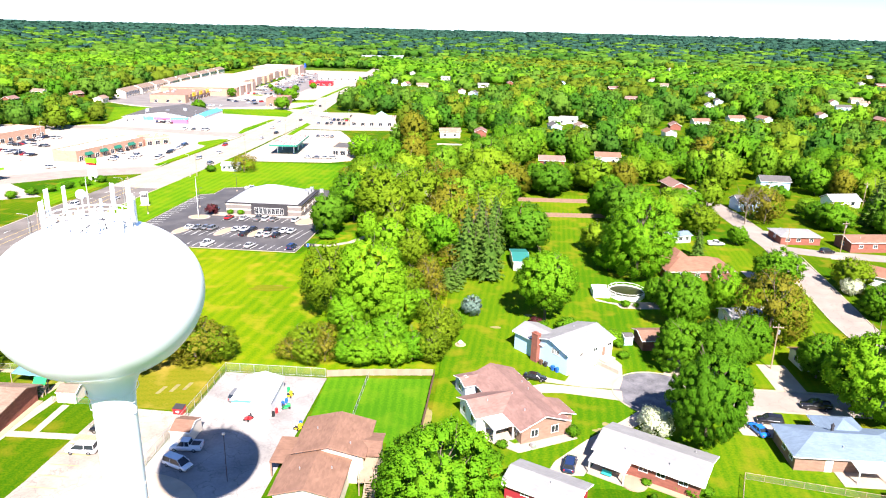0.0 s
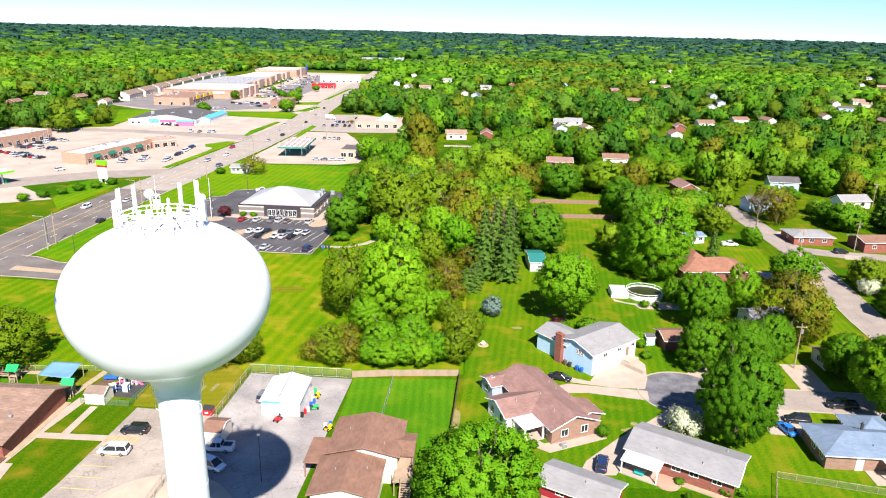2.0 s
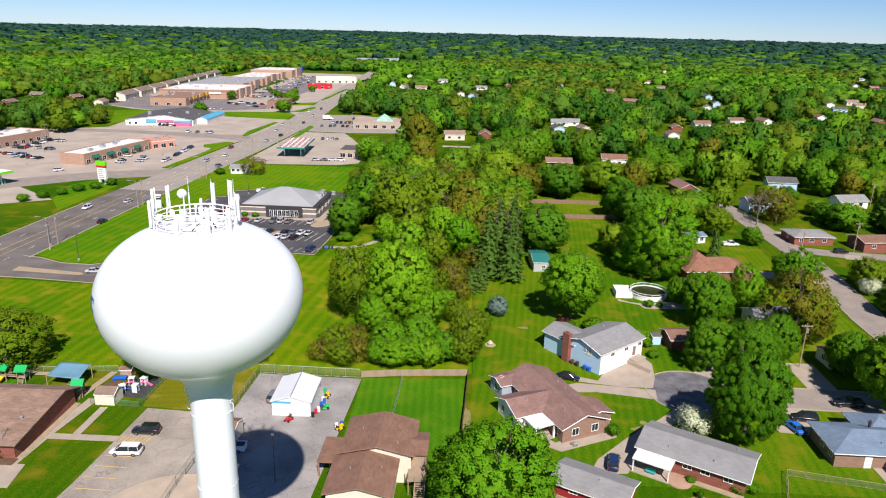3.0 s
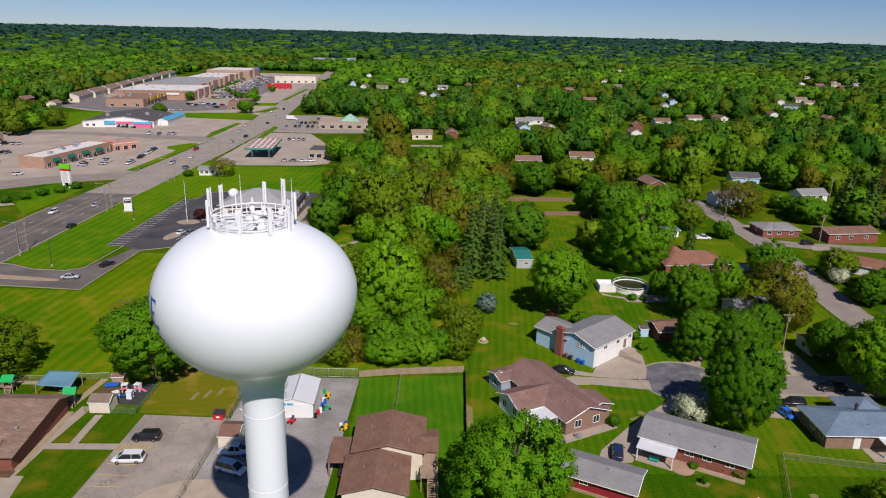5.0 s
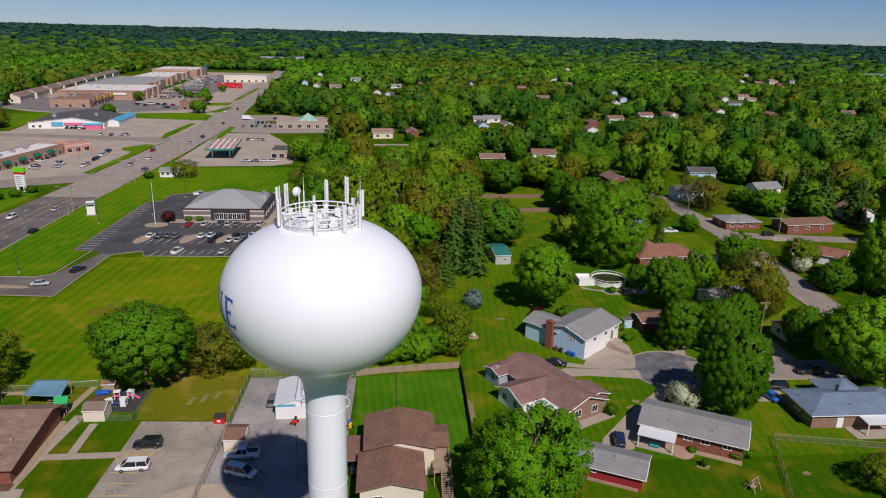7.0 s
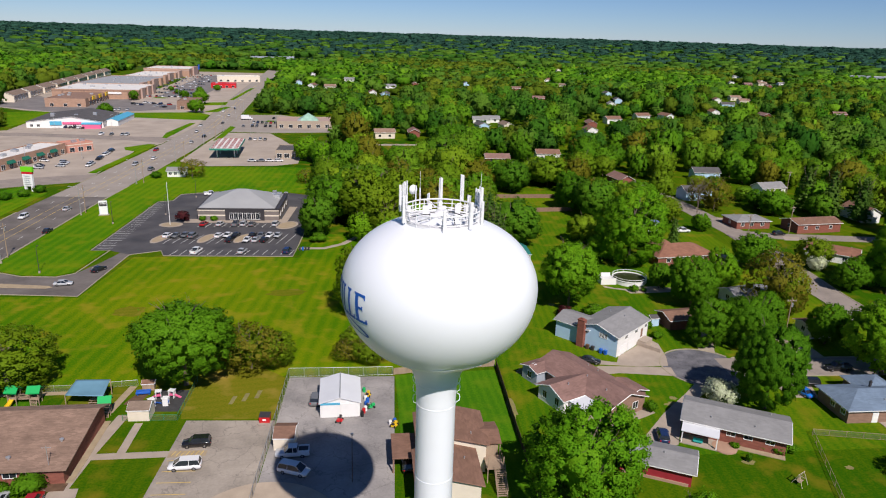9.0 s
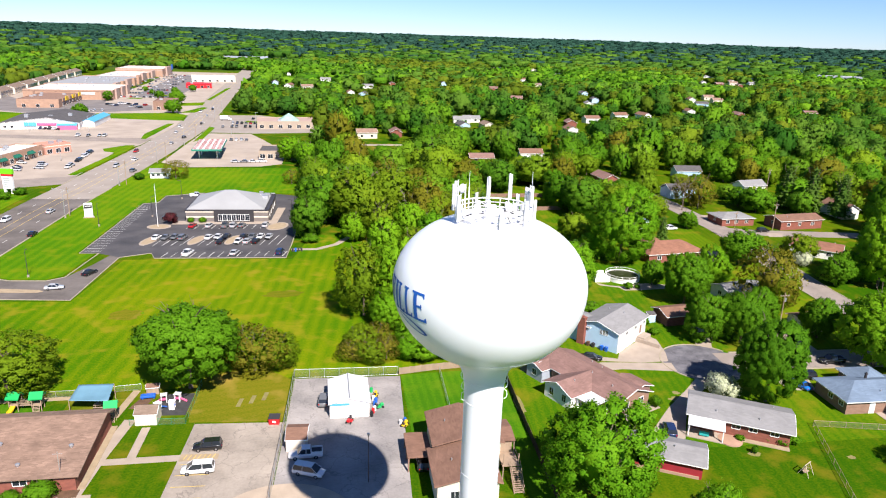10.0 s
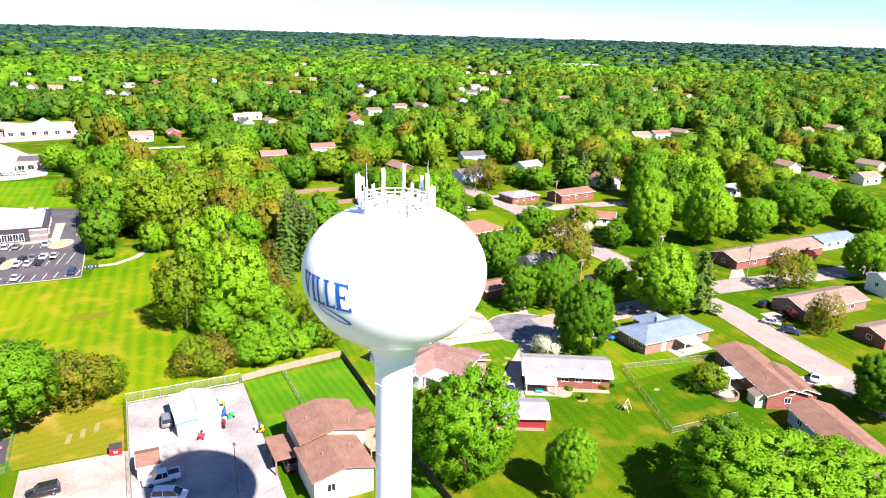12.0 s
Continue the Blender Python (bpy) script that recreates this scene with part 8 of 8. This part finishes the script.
def barrel(x, y, material, label, r=0.3, high=0.9):
    h = thing("barrel", label, "barrel", at(x, y, 0, 0.04))
    part("body", lathe(bmesh.new(), [(r * 0.95, -0.01), (r, 0.05), (r * 0.98, high * 0.3), (r * 1.03, high * 0.33), (r * 0.98, high * 0.36), (r * 0.98, high * 0.64), (r * 1.03, high * 0.67), (r, high - 0.04), (r * 0.95, high)], 18), material, h)
    part("lid", lathe(bmesh.new(), [(r * 0.9, high), (r * 0.9, high + 0.03), (0.02, high + 0.03)], 18), material, h)


for x, y, m, t in ((-36.2, 115.4, P_BLUE, "blue plastic barrel beside the shed"), (-36.6, 116.2, TRIM, "white drum beside the shed"), (-36.5, 114.2, P_BLUE, "blue plastic barrel beside the shed"), (-36.9, 111.6, P_RED, "red drum beside the shed"), (-36.6, 112.4, TRIM, "white drum beside the shed"),
                   (-36.9, 119.4, P_GREEN, "green drum beside the shed"), (-37.2, 110.4, TYRE, "black drum beside the shed"), (-31.4, 107.8, P_BLUE, "blue drum at the corner of the yard"), (-32.2, 107.2, TRIM, "white drum at the corner of the yard")):
    barrel(x, y, m, t)


# ---- playground ----
def play_tower(x, y, turn, slide, label):
    h = thing("play_tower", label, "playground", at(x, y, turn))
    for sx in (-0.75, 0.75):
        for sy in (-0.75, 0.75):
            part("post", boxbm(sx - 0.06, sx + 0.06, sy - 0.06, sy + 0.06, -0.03, 2.7), WOOD, h)
    part("platform", boxbm(-0.8, 0.8, -0.8, 0.8, 1.15, 1.25), WOOD, h)
    for s in (-1, 1):
        part("side_rail", boxbm(s * 0.78 - 0.03, s * 0.78 + 0.03, -0.7, 0.7, 1.3, 1.9), WOOD, h)
    part("roof", roof_shape(bmesh.new(), 2.3, 2.2, 2.65, 3.6, "gable"), P_GREEN, h, "bright green plastic roof")
    if slide:
        bm = bmesh.new()
        prev = None
        for i in range(9):
            t = i / 8
            yy, zz = -0.8 - 2.6 * t, 1.2 - 1.05 * t - 0.12 * math.sin(t * 6.3)
            ring = [bm.verts.new(p) for p in ((-0.4, yy, zz + 0.22), (-0.34, yy, zz), (0.34, yy, zz), (0.4, yy, zz + 0.22), (0.4, yy, zz - 0.05), (-0.4, yy, zz - 0.05))]
            if prev:
                for k in range(6):
                    bm.faces.new((prev[k], prev[(k + 1) % 6], ring[(k + 1) % 6], ring[k]))
            prev = ring
        part("slide", bm, slide, h, "yellow plastic slide")
    else:
        for k in range(5):
            part("ladder_rung", boxbm(-0.5, 0.5, -1.5 + 0.14 * k, -1.4 + 0.14 * k, 0.2 * k + 0.1, 0.2 * k + 0.18), WOOD, h)
        for s in (-0.5, 0.5):
            part("ladder_side", tube(bmesh.new(), (s, -1.55, -0.03), (s, -0.8, 1.2), 0.05, 0.05, 5), WOOD, h)


play_tower(-100.4, 118.4, -6, P_YELLOW, "wooden play tower with green roof and yellow slide")
play_tower(-96.6, 118.2, 4, None, "wooden play tower with green roof and ladder")
play_tower(-82.8, 113.8, 10, None, "small wooden play house with green roof")
PB = thing("play_bridge", "wooden bridge between the play towers", "playground", at(-98.5, 118.3, 0))
part("walkway", boxbm(-1.1, 1.1, -0.4, 0.4, 1.0, 1.1), WOOD, PB)
for s in (-0.4, 0.4):
    part("rail", boxbm(-1.1, 1.1, s - 0.03, s + 0.03, 1.5, 1.6), WOOD, PB)


def shade_sail():
    h = thing("shade_canopy", "faded blue shade cloth on four posts", "canopy", at(-87.3, 118.4))
    corners = [(-3.4, -2.0, 2.45), (3.5, -2.8, 2.5), (3.0, 2.6, 3.1), (-3.2, 2.9, 3.0)]
    for x, y, z in corners:
        part("post", tube(bmesh.new(), (x, y, -0.03), (x, y, z + 0.05), 0.08), WOOD, h)
    n = 10
    bm = bmesh.new()
    rows = []
    for i in range(n + 1):
        row = []
        for j in range(n + 1):
            u, v = i / n, j / n
            p = (Vector(corners[0]) * (1 - u) * (1 - v) + Vector(corners[1]) * u * (1 - v) + Vector(corners[2]) * u * v + Vector(corners[3]) * (1 - u) * v)
            p.z -= 0.35 * math.sin(math.pi * u) * math.sin(math.pi * v)
            row.append(bm.verts.new(p))
        rows.append(row)
    for i in range(n):
        for j in range(n):
            bm.faces.new((rows[i][j], rows[i + 1][j], rows[i + 1][j + 1], rows[i][j + 1]))
    cloth = smooth(part("cloth", bm, SHADE, h))
    mod = cloth.modifiers.new("thick", "SOLIDIFY")
    mod.thickness = 0.02
    for y in (-0.6, 1.2):
        t = new("picnic_table")
        t.parent = h
        part("table_top", boxbm(0.2, 2.2, y - 0.35, y + 0.35, 0.70, 0.76), WOOD, t)
        for s in (-0.65, 0.65):
            part("bench", boxbm(0.2, 2.2, y + s - 0.14, y + s + 0.14, 0.40, 0.45), WOOD, t)
        for x in (0.5, 1.9):
            part("table_leg", boxbm(x - 0.05, x + 0.05, y - 0.7, y + 0.7, 0.3, 0.38), WOOD, t)
            part("table_leg", boxbm(x - 0.05, x + 0.05, y - 0.05, y + 0.05, -0.03, 0.7), WOOD, t)


shade_sail()
slab("play_mat", [(-77.5, 114.2), (-70.4, 113.9), (-70.2, 121.8), (-76.2, 122.0)], 0.03, 0.05, RUBBER, "black rubber play surface inside the green fence")
slab("mulch_bed", [(-81, 117), (-78.4, 116.2), (-77.2, 122), (-78.6, 124)], 0.03, 0.05, MULCH, "brown mulch bed beside the play area")
ribbon("play_path", [(-106, 121.4), (-92, 121.8)], 1.3, 0.03, 0.05, GRAVEL, "sandy path behind the playground")
ribbon("play_path_side", [(-81.2, 123.8), (-82.6, 114)], 1.4, 0.03, 0.05, GRAVEL, "sandy path beside the shade canopy")
for x, y in ((-101, 118.0), (-87.2, 118.2)):
    slab("play_bed", [(x - 5, y - 2.9), (x + 5, y - 2.9), (x + 5, y + 2.6), (x - 5, y + 2.6)], 0.022, 0.04, DRYGRASS if x > -90 else LAWN, "worn ground below the playground frames")


def toddler_frame(x, y, turn, body, side):
    h = thing("toddler_climber", "small white plastic climber with bright slides", "playground", at(x, y, turn))
    for s in (-0.45, 0.45):
        part("panel", boxbm(s - 0.06, s + 0.06, -0.5, 0.5, 0.0, 1.5, bevel=0.03), body, h)
    part("floor", boxbm(-0.5, 0.5, -0.5, 0.5, 0.6, 0.7), side, h)
    part("roof", boxbm(-0.6, 0.6, -0.6, 0.6, 1.5, 1.6, bevel=0.04), body, h)
    part("slide", loft(bmesh.new(), [[(0.5, -0.25, 0.6), (0.5, 0.25, 0.6), (0.5, 0.25, 0.7), (0.5, -0.25, 0.7)], [(1.7, -0.25, 0.04), (1.7, 0.25, 0.04), (1.7, 0.25, 0.14), (1.7, -0.25, 0.14)]]), side, h)


toddler_frame(-75.2, 119.0, 190, TRIM, P_PINK)
toddler_frame(-72.8, 119.2, -10, TRIM, P_PINK)
toddler_frame(-73.2, 116.4, 90, TRIM, P_BLUE)
toddler_frame(-75.6, 116.0, 40, TRIM, P_BLUE)
house_plain(-78.0, 122.8, 5, 2.4, 1.8, 1.5, 2.0, R_BROWN, WOOD, "little brown play hut under the maple", name="play_shed", windows=[], over=0.1, vents=0)
SB = thing("sand_table", "blue plastic sand table under the maple", "playground", at(-78.4, 120.6, 8))
part("tray", boxbm(-1.3, 1.3, -0.6, 0.6, 0.35, 0.75, bevel=0.05), P_BLUE, SB)
for s in (-1, 1):
    part("leg", boxbm(s * 1.0 - 0.08, s * 1.0 + 0.08, -0.4, 0.4, -0.03, 0.36), P_BLUE, SB)


# ---- poles, lamps and wires ----
def light_pole(x, y, turn, high=9.0, arm=2.0, name="street_lamp", label="dark metal lamp pole beside the pavement", material=None):
    h = thing(name, label, "lamp", at(x, y, turn))
    m = material or CHARCOAL
    part("base", lathe(bmesh.new(), [(0.3, -0.03), (0.3, 0.6), (0.02, 0.6)], 12), CONCRETE, h)
    part("pole", tube(bmesh.new(), (0, 0, 0.5), (0, 0, high), 0.1, 0.06), m, h)
    part("arm", tube(bmesh.new(), (0, 0, high - 0.1), (arm, 0, high + 0.15), 0.05, 0.04, 6), m, h)
    part("lamp_head", boxbm(arm - 0.35, arm + 0.35, -0.17, 0.17, high + 0.05, high + 0.22, bevel=0.04), m, h)


for x, y, a in ((-126.8, 191, 90), (-105.5, 284, 200), (-60, 250, 180), (-110, 255.5, 20), (-124.5, 243, 100), (-143.3, 204, 150)):
    light_pole(x, y, a, 7.5, 0.9, label="dark lamp pole beside the car park")
for d in range(70, 620, 55):
    (x, y), = along(ROAD, d, d + 0.0, -12.6)[:1] or [(0, 0)]
    light_pole(x, y, 180, 10.5, 3.0, label="steel street lamp beside the highway", material=GALV)
for x, y in ((-200, 350), (-245, 365), (-262, 395), (-232, 330), (-180, 366), (-200, 470), (-235, 470), (-110, 455), (-100, 500), (-215, 700), (-230, 780), (-208, 850)):
    light_pole(x, y, 0, 10.5, 1.2, label="tall lamp pole in a shopping car park", material=GALV)


def flag_pole():
    h = thing("flagpole", "tall bare white flagpole in the planting island", "flagpole", at(-104.8, 241.4))
    part("pole", tube(bmesh.new(), (0, 0, 0.15), (0, 0, 15.0), 0.12, 0.06, 10), TRIM, h)
    part("finial", lathe(bmesh.new(), [(0.02, 14.95), (0.14, 15.1), (0.02, 15.25)], 10), TRIM, h)


flag_pole()


def utility_pole(x, y, turn, high=10.5, wires=None):
    h = thing("utility_pole", "weathered wooden utility pole with a crossarm", "utility pole", at(x, y, turn))
    part("pole", tube(bmesh.new(), (0, 0, -0.03), (0, 0, high), 0.16, 0.1), WOOD, h)
    part("crossarm", boxbm(-1.2, 1.2, -0.06, 0.06, high - 0.9, high - 0.75), WOOD, h)
    for s in (-1.0, -0.4, 0.4, 1.0):
        part("insulator", lathe(bmesh.new(), [(0.05, high - 0.75), (0.07, high - 0.6), (0.02, high - 0.55)], 8, s, 0), GALV, h)
    part("transformer", lathe(bmesh.new(), [(0.24, high - 2.3), (0.26, high - 1.4), (0.02, high - 1.35)], 12, 0.3, 0), GALV, h)


for x, y, a in ((62.5, 140.2, 0), (96, 219, 20), (119, 231, 10), (-141.5, 205, 80), (-139, 258, 80), (-134, 311, 80), (-129.5, 365, 84), (-129, 440, 88), (160, 300, 0), (118, 131.8, 80), (100.5, 150, 0)):
    utility_pole(x, y, a)
YP = thing("yard_pole", "thin dark pole standing in the service yard", "pole", at(-38.6, 91))
part("pole", tube(bmesh.new(), (0, 0, 0), (0, 0, 8.5), 0.07, 0.05), WOOD_DK_SHADE, YP)
part("head", boxbm(-0.2, 0.2, -0.15, 0.15, 8.4, 8.7), GALV, YP)
MB = thing("mailbox", "white mailbox on a post by the turning head", "mailbox", at(43.0, 136.0, 20))
part("post", boxbm(-0.06, 0.06, -0.06, 0.06, -0.03, 1.1), WOOD, MB)
part("box", boxbm(-0.14, 0.14, -0.28, 0.28, 1.1, 1.4, bevel=0.05), TRIM, MB)
for x, y in ((-92, 251), (-70, 288), (-75, 291)):
    part_thing = thing("utility_cabinet", "grey metal service cabinet by the low building", "cabinet", at(x, y + (39 if y < 260 else 0), 0))
    part("box", boxbm(-0.8, 0.8, -0.5, 0.5, 0.0, 1.5, bevel=0.05), GALV, part_thing)
    part("plinth", boxbm(-0.9, 0.9, -0.6, 0.6, -0.05, 0.08), CONCRETE, part_thing)


def bare_tree(x, y, h):
    ob = thing("bare_tree", "leafless pale tree standing among green ones", "tree", at(x, y, 40))
    me = limbs(77, 0.6, 11, 3, 0.022)
    me.materials.append(BARKPALE if y < 250 else BARK)
    t = new("trunk", me)
    t.parent = ob
    t.scale = (h * 0.75, h * 0.75, h)


bare_tree(-17, 238, 13)
bare_tree(98, 262, 13)
